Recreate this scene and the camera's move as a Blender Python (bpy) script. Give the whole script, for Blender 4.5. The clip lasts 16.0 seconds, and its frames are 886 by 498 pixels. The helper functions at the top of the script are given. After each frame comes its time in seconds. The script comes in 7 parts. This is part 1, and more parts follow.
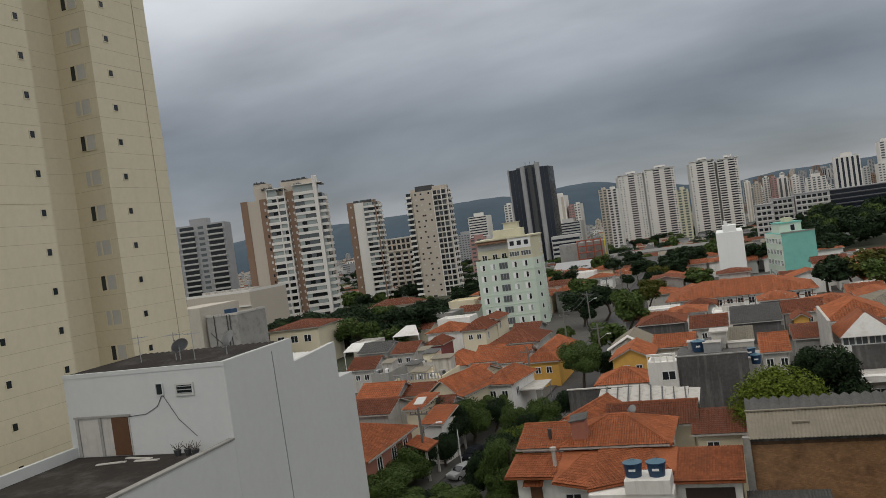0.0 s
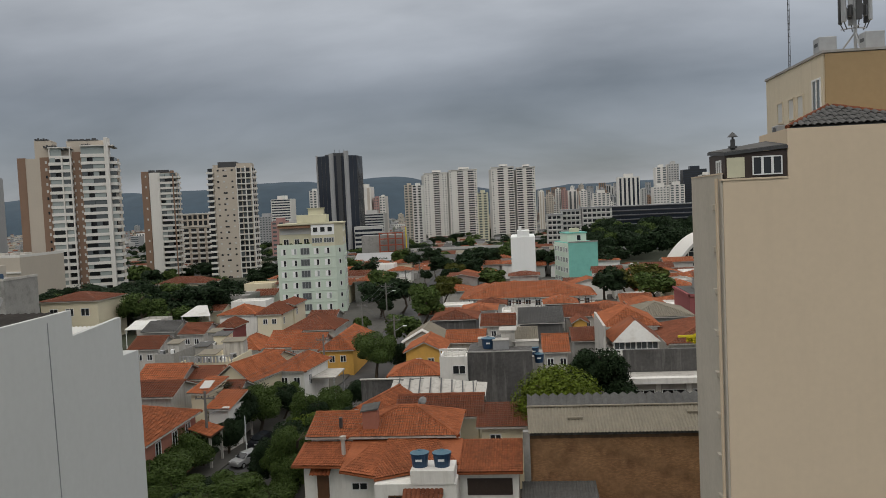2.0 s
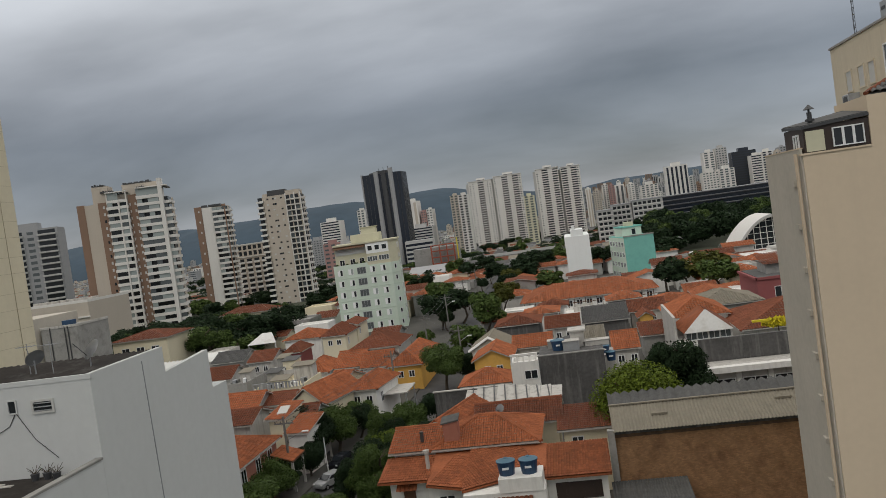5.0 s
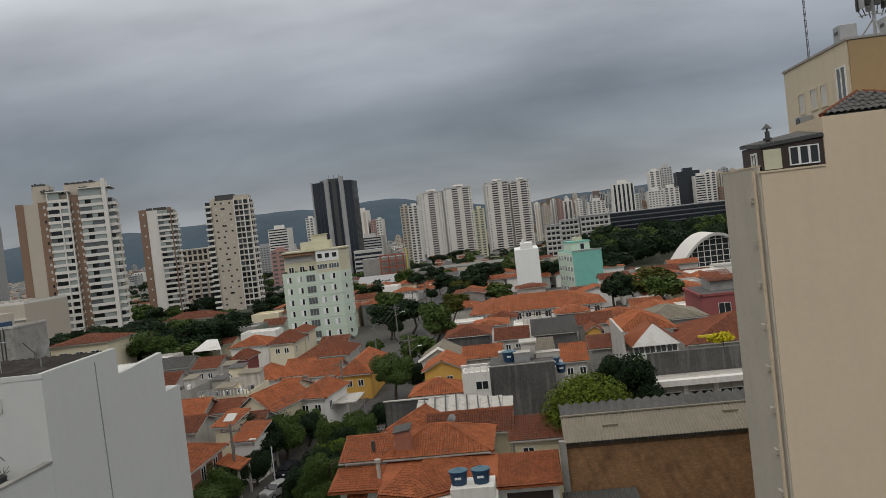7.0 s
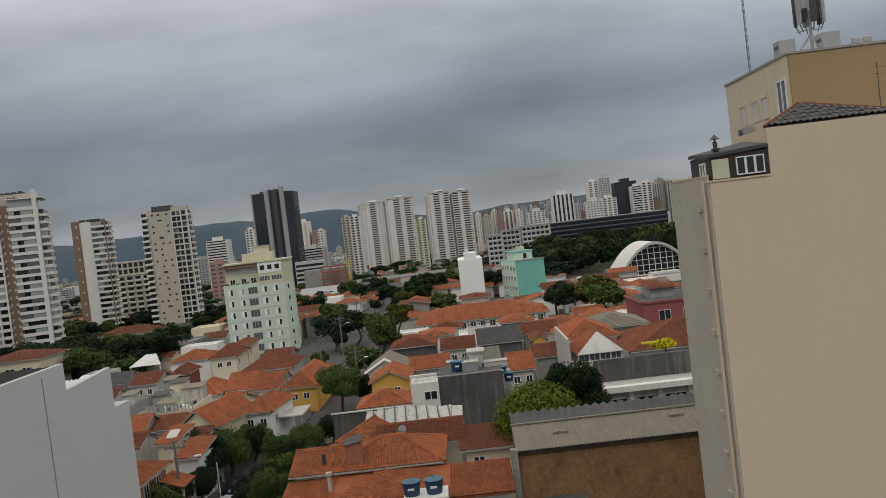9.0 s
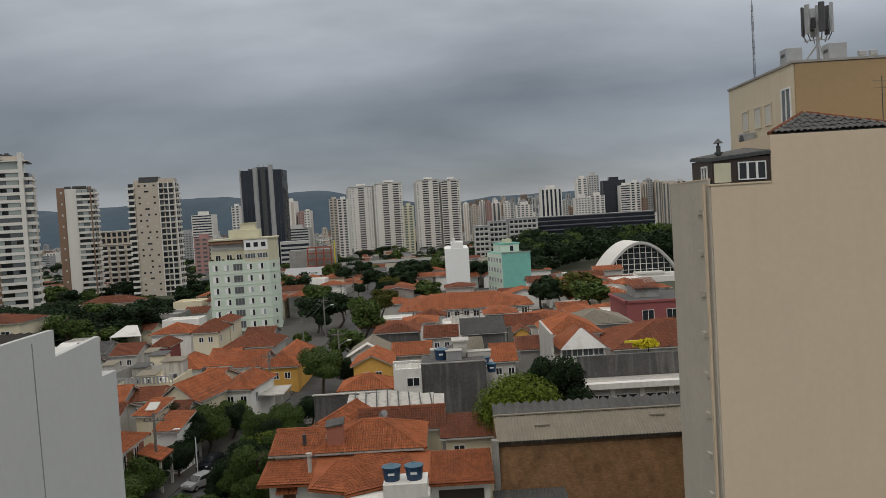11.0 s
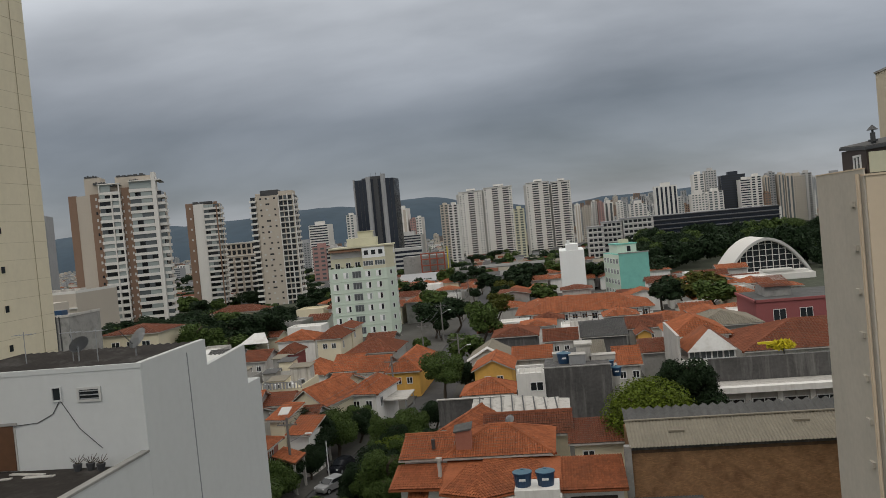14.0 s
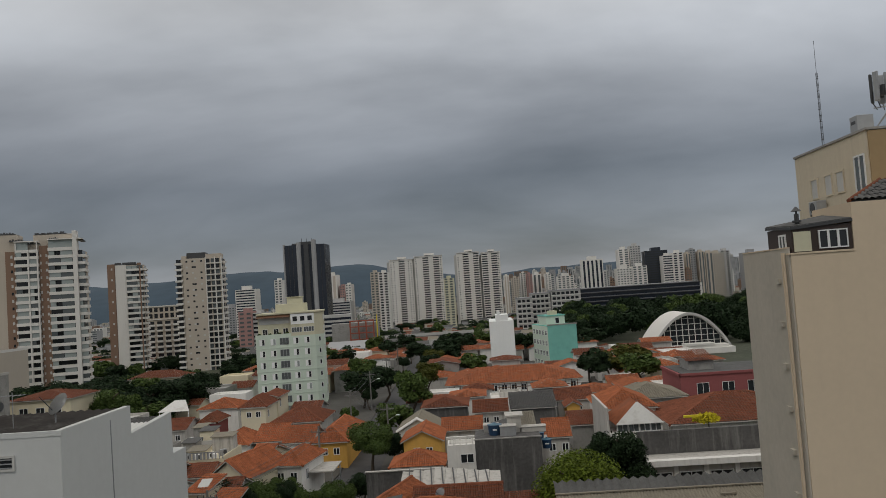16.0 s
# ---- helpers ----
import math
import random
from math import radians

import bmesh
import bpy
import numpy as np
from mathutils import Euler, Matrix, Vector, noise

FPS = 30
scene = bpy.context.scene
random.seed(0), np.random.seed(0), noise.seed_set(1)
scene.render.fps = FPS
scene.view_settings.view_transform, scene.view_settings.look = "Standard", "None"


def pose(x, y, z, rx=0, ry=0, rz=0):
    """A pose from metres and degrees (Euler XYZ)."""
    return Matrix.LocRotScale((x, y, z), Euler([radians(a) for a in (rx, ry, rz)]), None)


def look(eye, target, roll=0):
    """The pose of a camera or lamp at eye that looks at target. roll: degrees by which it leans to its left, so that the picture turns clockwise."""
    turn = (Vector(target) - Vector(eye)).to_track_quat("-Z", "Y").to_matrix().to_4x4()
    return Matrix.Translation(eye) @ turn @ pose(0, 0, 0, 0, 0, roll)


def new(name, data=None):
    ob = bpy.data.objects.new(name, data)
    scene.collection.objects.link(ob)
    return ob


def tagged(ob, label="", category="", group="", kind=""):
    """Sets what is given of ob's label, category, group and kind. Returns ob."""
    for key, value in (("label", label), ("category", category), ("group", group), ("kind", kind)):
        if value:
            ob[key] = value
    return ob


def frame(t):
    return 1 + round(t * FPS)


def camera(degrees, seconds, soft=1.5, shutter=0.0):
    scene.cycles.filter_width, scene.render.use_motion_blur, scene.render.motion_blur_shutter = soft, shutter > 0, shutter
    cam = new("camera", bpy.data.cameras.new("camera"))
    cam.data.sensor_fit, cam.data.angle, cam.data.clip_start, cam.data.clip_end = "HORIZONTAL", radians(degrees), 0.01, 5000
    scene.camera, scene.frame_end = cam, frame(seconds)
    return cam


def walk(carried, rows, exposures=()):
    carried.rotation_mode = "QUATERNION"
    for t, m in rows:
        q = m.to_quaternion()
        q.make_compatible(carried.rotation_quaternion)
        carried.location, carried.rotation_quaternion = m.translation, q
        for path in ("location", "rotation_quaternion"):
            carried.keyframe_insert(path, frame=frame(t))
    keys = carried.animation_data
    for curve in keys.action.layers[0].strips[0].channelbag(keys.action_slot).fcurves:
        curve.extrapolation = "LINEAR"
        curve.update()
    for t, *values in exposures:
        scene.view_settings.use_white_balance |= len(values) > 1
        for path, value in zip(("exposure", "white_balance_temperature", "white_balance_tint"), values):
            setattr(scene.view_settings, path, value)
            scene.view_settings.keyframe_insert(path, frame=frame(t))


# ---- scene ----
# The camera and its walk: seconds, place, then yaw, pitch and lean in degrees.
cam = camera(58.27, 16.0, soft=0.85)
ROWS = [
    (0, 4.647, -0.507, 28.267, 19.975, -0.931, -7.965),
    (0.5, 4.655, -0.558, 28.219, 8.873, -2.496, -5.961),
    (1, 4.473, -0.451, 28.256, 4.930, -2.527, -5.690),
    (1.5, 4.260, -0.281, 28.213, 5.298, -2.785, -3.685),
    (2, 4.083, -0.185, 28.213, 5.845, -3.032, -2.599),
    (2.5, 3.895, -0.233, 28.216, 5.487, -3.211, -1.706),
    (3, 3.600, -0.308, 28.200, 3.564, -3.240, -4.468),
    (3.5, 3.372, -0.139, 28.198, 6.967, -3.149, -3.876),
    (4, 3.184, -0.036, 28.245, 9.872, -3.073, -7.908),
    (6.5, 2.059, -0.176, 28.124, 7.776, -0.397, -7.218),
    (7, 1.898, -0.120, 28.101, 5.551, -1.706, -6.484),
    (7.5, 1.712, -0.017, 28.123, 4.375, -1.671, -5.953),
    (8, 1.524, -0.124, 28.154, 2.152, -1.464, -5.519),
    (8.5, 1.309, -0.186, 28.133, 1.380, -1.407, -7.167),
    (11, 0.441, -0.118, 28.162, 0.277, -2.375, -3.426),
    (11.5, 0.346, -0.030, 28.206, 0.381, -2.789, -4.229),
    (12, 0.222, 0.031, 28.185, 0.314, -2.767, -3.693),
    (12.5, 0.000, 0.000, 28.210, 0.000, -2.489, -3.521),
    (13, -0.240, 0.003, 28.184, 0.857, -2.447, -3.892),
    (13.5, -0.476, 0.147, 28.230, 6.577, -2.256, -5.164),
    (14, -0.675, 0.126, 28.248, 8.206, -1.491, -5.320),
    (14.5, -0.840, 0.103, 28.263, 5.071, -0.271, -6.958),
    (15, -0.972, 0.148, 28.263, 3.361, 0.191, -4.402),
    (15.5, -1.050, 0.243, 28.239, 2.835, 1.234, -4.963),
    (16, -1.218, 0.190, 28.267, 2.765, 3.017, -3.951),
]
walk(cam, [(t, pose(x, y, z, 90 + pitch, 0, yaw) @ pose(0, 0, 0, 0, 0, lean)) for t, x, y, z, yaw, pitch, lean in ROWS],
     [(0, -0.42), (0.5, -0.32), (1, -0.39), (2.5, -0.34), (3.2, -0.32), (4, -0.36), (6.5, -0.46), (7, -0.43), (13.5, -0.43), (14.5, -0.44), (15, -0.46), (16, -0.74)])

# World: an overcast sky, brighter overhead, with soft cloud bands; one wide weak sun behind the cloud.
SUN_UP, SUN_ROUND = 52, 200
world = bpy.data.worlds.new("sky")
scene.world = world
world.use_nodes = True
wn, wl = world.node_tree.nodes, world.node_tree.links
wn.clear()


def wnode(kind, **inputs):
    n = wn.new(kind)
    for k, v in inputs.items():
        n.inputs[k].default_value = v
    return n


coord = wnode("ShaderNodeTexCoord")
split = wnode("ShaderNodeSeparateXYZ")
wl.new(coord.outputs["Generated"], split.inputs[0])
lift = wnode("ShaderNodeMath")
lift.operation = "ADD"
lift.inputs[1].default_value = 0.30
wl.new(split.outputs["Z"], lift.inputs[0])
floorz = wnode("ShaderNodeMath")
floorz.operation = "MAXIMUM"
floorz.inputs[1].default_value = 0.06
wl.new(lift.outputs[0], floorz.inputs[0])
plane = []
for axis in "XY":
    d = wnode("ShaderNodeMath")
    d.operation = "DIVIDE"
    wl.new(split.outputs[axis], d.inputs[0])
    wl.new(floorz.outputs[0], d.inputs[1])
    plane.append(d)
flat = wnode("ShaderNodeCombineXYZ")
wl.new(plane[0].outputs[0], flat.inputs[0])
wl.new(plane[1].outputs[0], flat.inputs[1])
stretch = wnode("ShaderNodeMapping")
stretch.inputs["Scale"].default_value = (0.42, 0.6, 1.0)
stretch.inputs["Location"].default_value = (0.35, 0.25, 0.0)
wl.new(flat.outputs[0], stretch.inputs["Vector"])
clouds = wnode("ShaderNodeTexNoise", Scale=1.9, Detail=6.0, Roughness=0.5, Distortion=0.2)
wl.new(stretch.outputs[0], clouds.inputs["Vector"])
spread = wnode("ShaderNodeMapRange")
spread.inputs["From Min"].default_value = 0.34
spread.inputs["From Max"].default_value = 0.68
spread.inputs["To Min"].default_value = 0.62
spread.inputs["To Max"].default_value = 1.45
wl.new(clouds.outputs[0], spread.inputs["Value"])
rise = wnode("ShaderNodeValToRGB")
ramp = rise.color_ramp
ramp.elements[0].position, ramp.elements[0].color = 0.0, (0.30, 0.31, 0.33, 1)
ramp.elements[1].position, ramp.elements[1].color = 1.0, (1.0, 0.95, 0.88, 1)
for at, c in ((0.03, (0.205, 0.217, 0.244, 1)), (0.07, (0.148, 0.158, 0.18, 1)), (0.14, (0.138, 0.147, 0.165, 1)), (0.21, (0.27, 0.281, 0.30, 1)), (0.30, (0.47, 0.485, 0.505, 1)), (0.55, (0.82, 0.80, 0.76, 1))):
    e = ramp.elements.new(at)
    e.color = c
wl.new(split.outputs["Z"], rise.inputs[0])
cloudy = wnode("ShaderNodeMix")
cloudy.data_type, cloudy.blend_type = "RGBA", "MULTIPLY"
cloudy.inputs["Factor"].default_value = 1.0
wl.new(rise.outputs[0], cloudy.inputs["A"])
wl.new(spread.outputs[0], cloudy.inputs["B"])
high = wnode("ShaderNodeTexSky")
high.sky_type, high.sun_disc = "NISHITA", False
high.sun_elevation, high.sun_rotation = radians(SUN_UP), radians(SUN_ROUND)
blue = wnode("ShaderNodeBackground", Strength=0.02)
wl.new(high.outputs[0], blue.inputs["Color"])
grey = wnode("ShaderNodeBackground", Strength=1.55)
wl.new(cloudy.outputs["Result"], grey.inputs["Color"])
both = wnode("ShaderNodeAddShader")
wl.new(blue.outputs[0], both.inputs[0])
wl.new(grey.outputs[0], both.inputs[1])
sky_out = wnode("ShaderNodeOutputWorld")
wl.new(both.outputs[0], sky_out.inputs["Surface"])

sun = new("sun", bpy.data.lights.new("sun", "SUN"))
sun.data.energy, sun.data.angle, sun.data.color = 0.65, radians(25), (1.0, 0.93, 0.83)
sun.matrix_world = look((0, 0, 0), (-math.sin(radians(SUN_ROUND)) * math.cos(radians(SUN_UP)), -math.cos(radians(SUN_ROUND)) * math.cos(radians(SUN_UP)), -math.sin(radians(SUN_UP))))


# ---- materials ----
def material(name, colour, rough=0.8, metal=0.0, vary=0.15, grain=3.0, stain=0.0, stain_colour=(0.05, 0.05, 0.045), bump=0.15, fine=30.0, each=0.0, island=0.0, streak=False, drip=0.25):
    """Colour with broad and fine variation, stains or rain streaks, fine relief; each: how far single objects differ."""
    m = bpy.data.materials.new(name)
    m.use_nodes = True
    nodes, links = m.node_tree.nodes, m.node_tree.links
    shader = nodes["Principled BSDF"]
    shader.inputs["Roughness"].default_value, shader.inputs["Metallic"].default_value = rough, metal
    if rough > 0.6:
        shader.inputs["Specular IOR Level"].default_value = 0.15
    geo = nodes.new("ShaderNodeNewGeometry")
    broad = nodes.new("ShaderNodeTexNoise")
    broad.inputs["Scale"].default_value, broad.inputs["Detail"].default_value = 1.0 / grain, 5
    links.new(geo.outputs["Position"], broad.inputs["Vector"])
    small = nodes.new("ShaderNodeTexNoise")
    small.inputs["Scale"].default_value, small.inputs["Detail"].default_value = fine / 10, 4
    links.new(geo.outputs["Position"], small.inputs["Vector"])
    both_ = nodes.new("ShaderNodeMath")
    both_.operation = "ADD"
    links.new(broad.outputs[0], both_.inputs[0])
    links.new(small.outputs[0], both_.inputs[1])
    span = nodes.new("ShaderNodeMapRange")
    span.inputs["From Min"].default_value, span.inputs["From Max"].default_value = 0.6, 1.4
    span.inputs["To Min"].default_value, span.inputs["To Max"].default_value = 1 - vary, 1 + vary
    links.new(both_.outputs[0], span.inputs["Value"])
    out = span.outputs[0]
    if each:
        info = nodes.new("ShaderNodeObjectInfo")
        spread_each = nodes.new("ShaderNodeMapRange")
        spread_each.inputs["To Min"].default_value, spread_each.inputs["To Max"].default_value = 1 - each, 1 + each
        links.new(info.outputs["Random"], spread_each.inputs["Value"])
        times_ = nodes.new("ShaderNodeMath")
        times_.operation = "MULTIPLY"
        links.new(out, times_.inputs[0])
        links.new(spread_each.outputs[0], times_.inputs[1])
        out = times_.outputs[0]
    if island:
        one = nodes.new("ShaderNodeMapRange")
        one.inputs["To Min"].default_value, one.inputs["To Max"].default_value = 1 - island, 1 + island
        links.new(geo.outputs["Random Per Island"], one.inputs["Value"])
        by = nodes.new("ShaderNodeMath")
        by.operation = "MULTIPLY"
        links.new(out, by.inputs[0])
        links.new(one.outputs[0], by.inputs[1])
        out = by.outputs[0]
    tint = nodes.new("ShaderNodeMix")
    tint.data_type, tint.blend_type = "RGBA", "MULTIPLY"
    tint.inputs["Factor"].default_value = 1.0
    tint.inputs["A"].default_value = (*colour, 1)
    links.new(out, tint.inputs["B"])
    colour_out = tint.outputs["Result"]
    if stain:
        mapping = nodes.new("ShaderNodeMapping")
        mapping.inputs["Scale"].default_value = (1.6, 1.6, 0.16) if streak else (0.5, 0.5, 0.5)
        links.new(geo.outputs["Position"], mapping.inputs["Vector"])
        spots = nodes.new("ShaderNodeTexNoise")
        spots.inputs["Scale"].default_value, spots.inputs["Detail"].default_value, spots.inputs["Roughness"].default_value = 1.0, 8, 0.65
        links.new(mapping.outputs[0], spots.inputs["Vector"])
        cut = nodes.new("ShaderNodeMapRange")
        cut.inputs["From Min"].default_value, cut.inputs["From Max"].default_value = 0.5, 0.5 + drip
        cut.inputs["To Max"].default_value = stain
        links.new(spots.outputs[0], cut.inputs["Value"])
        dirty = nodes.new("ShaderNodeMix")
        dirty.data_type = "RGBA"
        dirty.inputs["B"].default_value = (*stain_colour, 1)
        links.new(cut.outputs[0], dirty.inputs["Factor"])
        links.new(colour_out, dirty.inputs["A"])
        colour_out = dirty.outputs["Result"]
    links.new(colour_out, shader.inputs["Base Color"])
    if bump:
        relief = nodes.new("ShaderNodeBump")
        relief.inputs["Strength"].default_value, relief.inputs["Distance"].default_value = bump, 0.03
        links.new(small.outputs[0], relief.inputs["Height"])
        links.new(relief.outputs[0], shader.inputs["Normal"])
    return m


def leafage(name, colour, vary=0.45):
    m = bpy.data.materials.new(name)
    m.use_nodes = True
    nodes, links = m.node_tree.nodes, m.node_tree.links
    shader = nodes["Principled BSDF"]
    shader.inputs["Roughness"].default_value = 0.7
    shader.inputs["Specular IOR Level"].default_value = 0.12
    geo = nodes.new("ShaderNodeNewGeometry")
    broad = nodes.new("ShaderNodeTexNoise")
    broad.inputs["Scale"].default_value = 0.7
    links.new(geo.outputs["Position"], broad.inputs["Vector"])
    mixed = nodes.new("ShaderNodeMath")
    mixed.operation = "ADD"
    links.new(broad.outputs[0], mixed.inputs[0])
    links.new(geo.outputs["Random Per Island"], mixed.inputs[1])
    span = nodes.new("ShaderNodeMapRange")
    span.inputs["From Min"].default_value, span.inputs["From Max"].default_value = 0.2, 1.5
    span.inputs["To Min"].default_value, span.inputs["To Max"].default_value = 1 - vary, 1 + vary
    links.new(mixed.outputs[0], span.inputs["Value"])
    tint = nodes.new("ShaderNodeMix")
    tint.data_type, tint.blend_type = "RGBA", "MULTIPLY"
    tint.inputs["Factor"].default_value = 1.0
    tint.inputs["A"].default_value = (*colour, 1)
    links.new(span.outputs[0], tint.inputs["B"])
    links.new(tint.outputs["Result"], shader.inputs["Base Color"])
    return m


def window_glass(name, colour, rough=0.08):
    m = bpy.data.materials.new(name)
    m.use_nodes = True
    shader = m.node_tree.nodes["Principled BSDF"]
    shader.inputs["Base Color"].default_value, shader.inputs["Roughness"].default_value = (*colour, 1), rough
    return m


WHITE = material("white_paint", (0.73, 0.72, 0.69), stain=0.35, stain_colour=(0.33, 0.32, 0.29), streak=True, vary=0.06)
WHITE_OLD = material("weathered_white_paint", (0.47, 0.455, 0.425), stain=0.8, stain_colour=(0.2, 0.19, 0.17), streak=True, vary=0.1)
PALE = material("pale_grey_paint", (0.545, 0.56, 0.555), stain=0.07, stain_colour=(0.3, 0.31, 0.3), streak=True, vary=0.035, grain=5)
CREAM = material("cream_paint", (0.66, 0.60, 0.45), stain=0.1, stain_colour=(0.36, 0.32, 0.24), streak=True, vary=0.05, grain=6)
SAND = material("sand_beige_paint", (0.60, 0.495, 0.37), stain=0.12, stain_colour=(0.42, 0.35, 0.26), streak=True, vary=0.035, grain=4, bump=0.05)
# Also colours the sand building's side wall, where it includes the shade.
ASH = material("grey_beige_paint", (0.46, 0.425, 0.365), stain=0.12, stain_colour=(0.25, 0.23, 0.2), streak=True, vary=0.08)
JOINT = material("weathered_joint", (0.44, 0.385, 0.27), vary=0.1)
BONE = material("bone_paint", (0.58, 0.515, 0.40), stain=0.3, stain_colour=(0.36, 0.31, 0.24), streak=True, vary=0.05, grain=4)
FAR_PALE = material("pale_render", (0.46, 0.455, 0.44), vary=0.08, grain=8, stain=0.2, stain_colour=(0.3, 0.3, 0.29), streak=True)
BRIGHT_WHITE = material("fresh_white_paint", (0.78, 0.8, 0.79), vary=0.03, grain=6, stain=0.12, stain_colour=(0.55, 0.56, 0.55), streak=True)
TAN = material("tan_paint", (0.33, 0.24, 0.135), stain=0.25, stain_colour=(0.24, 0.17, 0.1), vary=0.07, grain=2)
MINT = material("mint_green_paint", (0.55, 0.635, 0.545), stain=0.2, stain_colour=(0.38, 0.42, 0.36), streak=True, vary=0.05)
PALE_YELLOW = material("pale_yellow_paint", (0.56, 0.54, 0.40), stain=0.3, stain_colour=(0.35, 0.33, 0.22), vary=0.06)
TURQUOISE = material("turquoise_paint", (0.19, 0.47, 0.41), stain=0.35, stain_colour=(0.1, 0.28, 0.27), vary=0.08)
YELLOW = material("ochre_yellow_paint", (0.62, 0.36, 0.09), stain=0.25, stain_colour=(0.35, 0.22, 0.09), streak=True, vary=0.08)
PINK = material("pink_paint", (0.27, 0.09, 0.09), stain=0.25, stain_colour=(0.2, 0.09, 0.09), streak=True, vary=0.08)
FADED_PINK = material("faded_pink_render", (0.36, 0.22, 0.20), stain=0.25, stain_colour=(0.25, 0.2, 0.19), streak=True, vary=0.08)
BRICK_ROSE = material("rose_brick_render", (0.34, 0.15, 0.11), stain=0.3, stain_colour=(0.16, 0.08, 0.06), vary=0.12)
OLD_BRICK = material("old_brown_brick", (0.20, 0.115, 0.055), stain=0.4, stain_colour=(0.09, 0.055, 0.035), vary=0.22, grain=1.5, bump=0.4, each=0.2)
MORTAR = material("brown_mortar", (0.17, 0.095, 0.045), vary=0.3, grain=1.2, stain=0.5, stain_colour=(0.07, 0.045, 0.03), bump=0.4)
CONCRETE = material("grey_concrete", (0.30, 0.295, 0.28), stain=0.6, stain_colour=(0.1, 0.1, 0.095), vary=0.15)
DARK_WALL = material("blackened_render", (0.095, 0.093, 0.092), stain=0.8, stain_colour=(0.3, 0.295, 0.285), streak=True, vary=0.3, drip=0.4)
MOULD = material("mouldy_brickwork", (0.13, 0.085, 0.055), stain=0.8, stain_colour=(0.05, 0.045, 0.04), vary=0.35, bump=0.4)
ROOF_FELT = material("dark_roof_felt", (0.034, 0.03, 0.027), stain=0.5, stain_colour=(0.16, 0.155, 0.15), vary=0.35, bump=0.3)
ASBESTOS = material("grey_fibre_cement", (0.215, 0.195, 0.155), stain=0.5, stain_colour=(0.15, 0.14, 0.115), vary=0.12, grain=1.2)
ASBESTOS_DARK = material("dark_fibre_cement", (0.10, 0.10, 0.098), stain=0.5, stain_colour=(0.045, 0.045, 0.045), vary=0.25)
ZINC = material("white_metal_sheet", (0.6, 0.6, 0.58), rough=0.5, stain=0.6, stain_colour=(0.36, 0.33, 0.28), vary=0.1)
TILE = material("terracotta_tiles", (0.29, 0.095, 0.042), stain=0.55, stain_colour=(0.085, 0.04, 0.026), vary=0.3, grain=1.2, fine=55, each=0.16, island=0.17, bump=0.3)
TILE_OLD = material("weathered_terracotta_tiles", (0.165, 0.058, 0.032), stain=0.6, stain_colour=(0.06, 0.037, 0.028), vary=0.3, grain=1.0, fine=55, each=0.16, island=0.17, bump=0.3)
WOOD = material("brown_varnished_wood", (0.10, 0.045, 0.02), vary=0.25, rough=0.55)
DARK_WOOD = material("dark_slatted_wood", (0.035, 0.022, 0.017), vary=0.25, rough=0.6)
ASPHALT = material("worn_asphalt", (0.075, 0.075, 0.077), vary=0.2, stain=0.4, stain_colour=(0.13, 0.125, 0.12))
PAVING = material("grey_paving", (0.09, 0.087, 0.08), vary=0.2, stain=0.5, stain_colour=(0.1, 0.1, 0.09))
EARTH = material("city_ground", (0.05, 0.058, 0.038), vary=0.4, grain=25, stain=0.5, stain_colour=(0.16, 0.15, 0.13))
# Wooded hills: the haze of distance is put into the blue base colour.
HAZY_HILL = material("distant_wooded_hills", (0.045, 0.07, 0.095), vary=0.15, grain=250, fine=0.2, bump=0)
DARK_METAL = material("dark_painted_metal", (0.05, 0.052, 0.055), rough=0.5, vary=0.2)
GREY_METAL = material("grey_metal", (0.34, 0.35, 0.36), rough=0.45, metal=0.3, vary=0.12)
WHITE_METAL = material("white_enamel", (0.72, 0.73, 0.73), rough=0.4, vary=0.06)
BLUE_TANK = material("blue_tank_plastic", (0.016, 0.05, 0.11), rough=0.4, vary=0.15)
TANK_LID = material("faded_blue_tank_lid", (0.05, 0.13, 0.19), rough=0.5, vary=0.2)
WOODEN_POLE = material("concrete_pole_grey", (0.17, 0.165, 0.155), vary=0.2)
BARK = material("bark", (0.075, 0.06, 0.045), vary=0.3, fine=80)
LEAF = leafage("mid_green_leaves", (0.05, 0.078, 0.02))
LEAF_BRIGHT = leafage("yellow_green_leaves", (0.078, 0.108, 0.012), 0.6)
LEAF_DARK = leafage("dark_green_leaves", (0.014, 0.027, 0.011))
LEAF_OLIVE = leafage("olive_leaves", (0.055, 0.06, 0.012))
YELLOW_LEAF = leafage("yellow_leaves", (0.42, 0.36, 0.02), 0.6)
GLASS = window_glass("dark_window_glass", (0.02, 0.024, 0.028))
GLASS_LIT = window_glass("grey_window_glass", (0.10, 0.115, 0.12), 0.15)
SMOKED = window_glass("smoked_curtain_glass", (0.022, 0.028, 0.04), 0.12)
BALCONY_GLASS = window_glass("greenish_balcony_glass", (0.30, 0.34, 0.33), 0.15)
SHUTTER = material("pale_grey_shutter", (0.50, 0.50, 0.48), vary=0.06, rough=0.6)
PERGOLA = material("yellow_plastic", (0.6, 0.5, 0.02), rough=0.5, vary=0.1)
RED_STEEL = material("red_painted_steel", (0.30, 0.07, 0.035), rough=0.6, vary=0.2)
CAR_SILVER = material("silver_car_paint", (0.42, 0.43, 0.44), rough=0.3, metal=0.4, vary=0.03, bump=0)
CAR_DARK = material("dark_car_paint", (0.016, 0.018, 0.024), rough=0.25, vary=0.05, bump=0)
RUBBER = material("black_rubber", (0.02, 0.02, 0.02), vary=0.1)
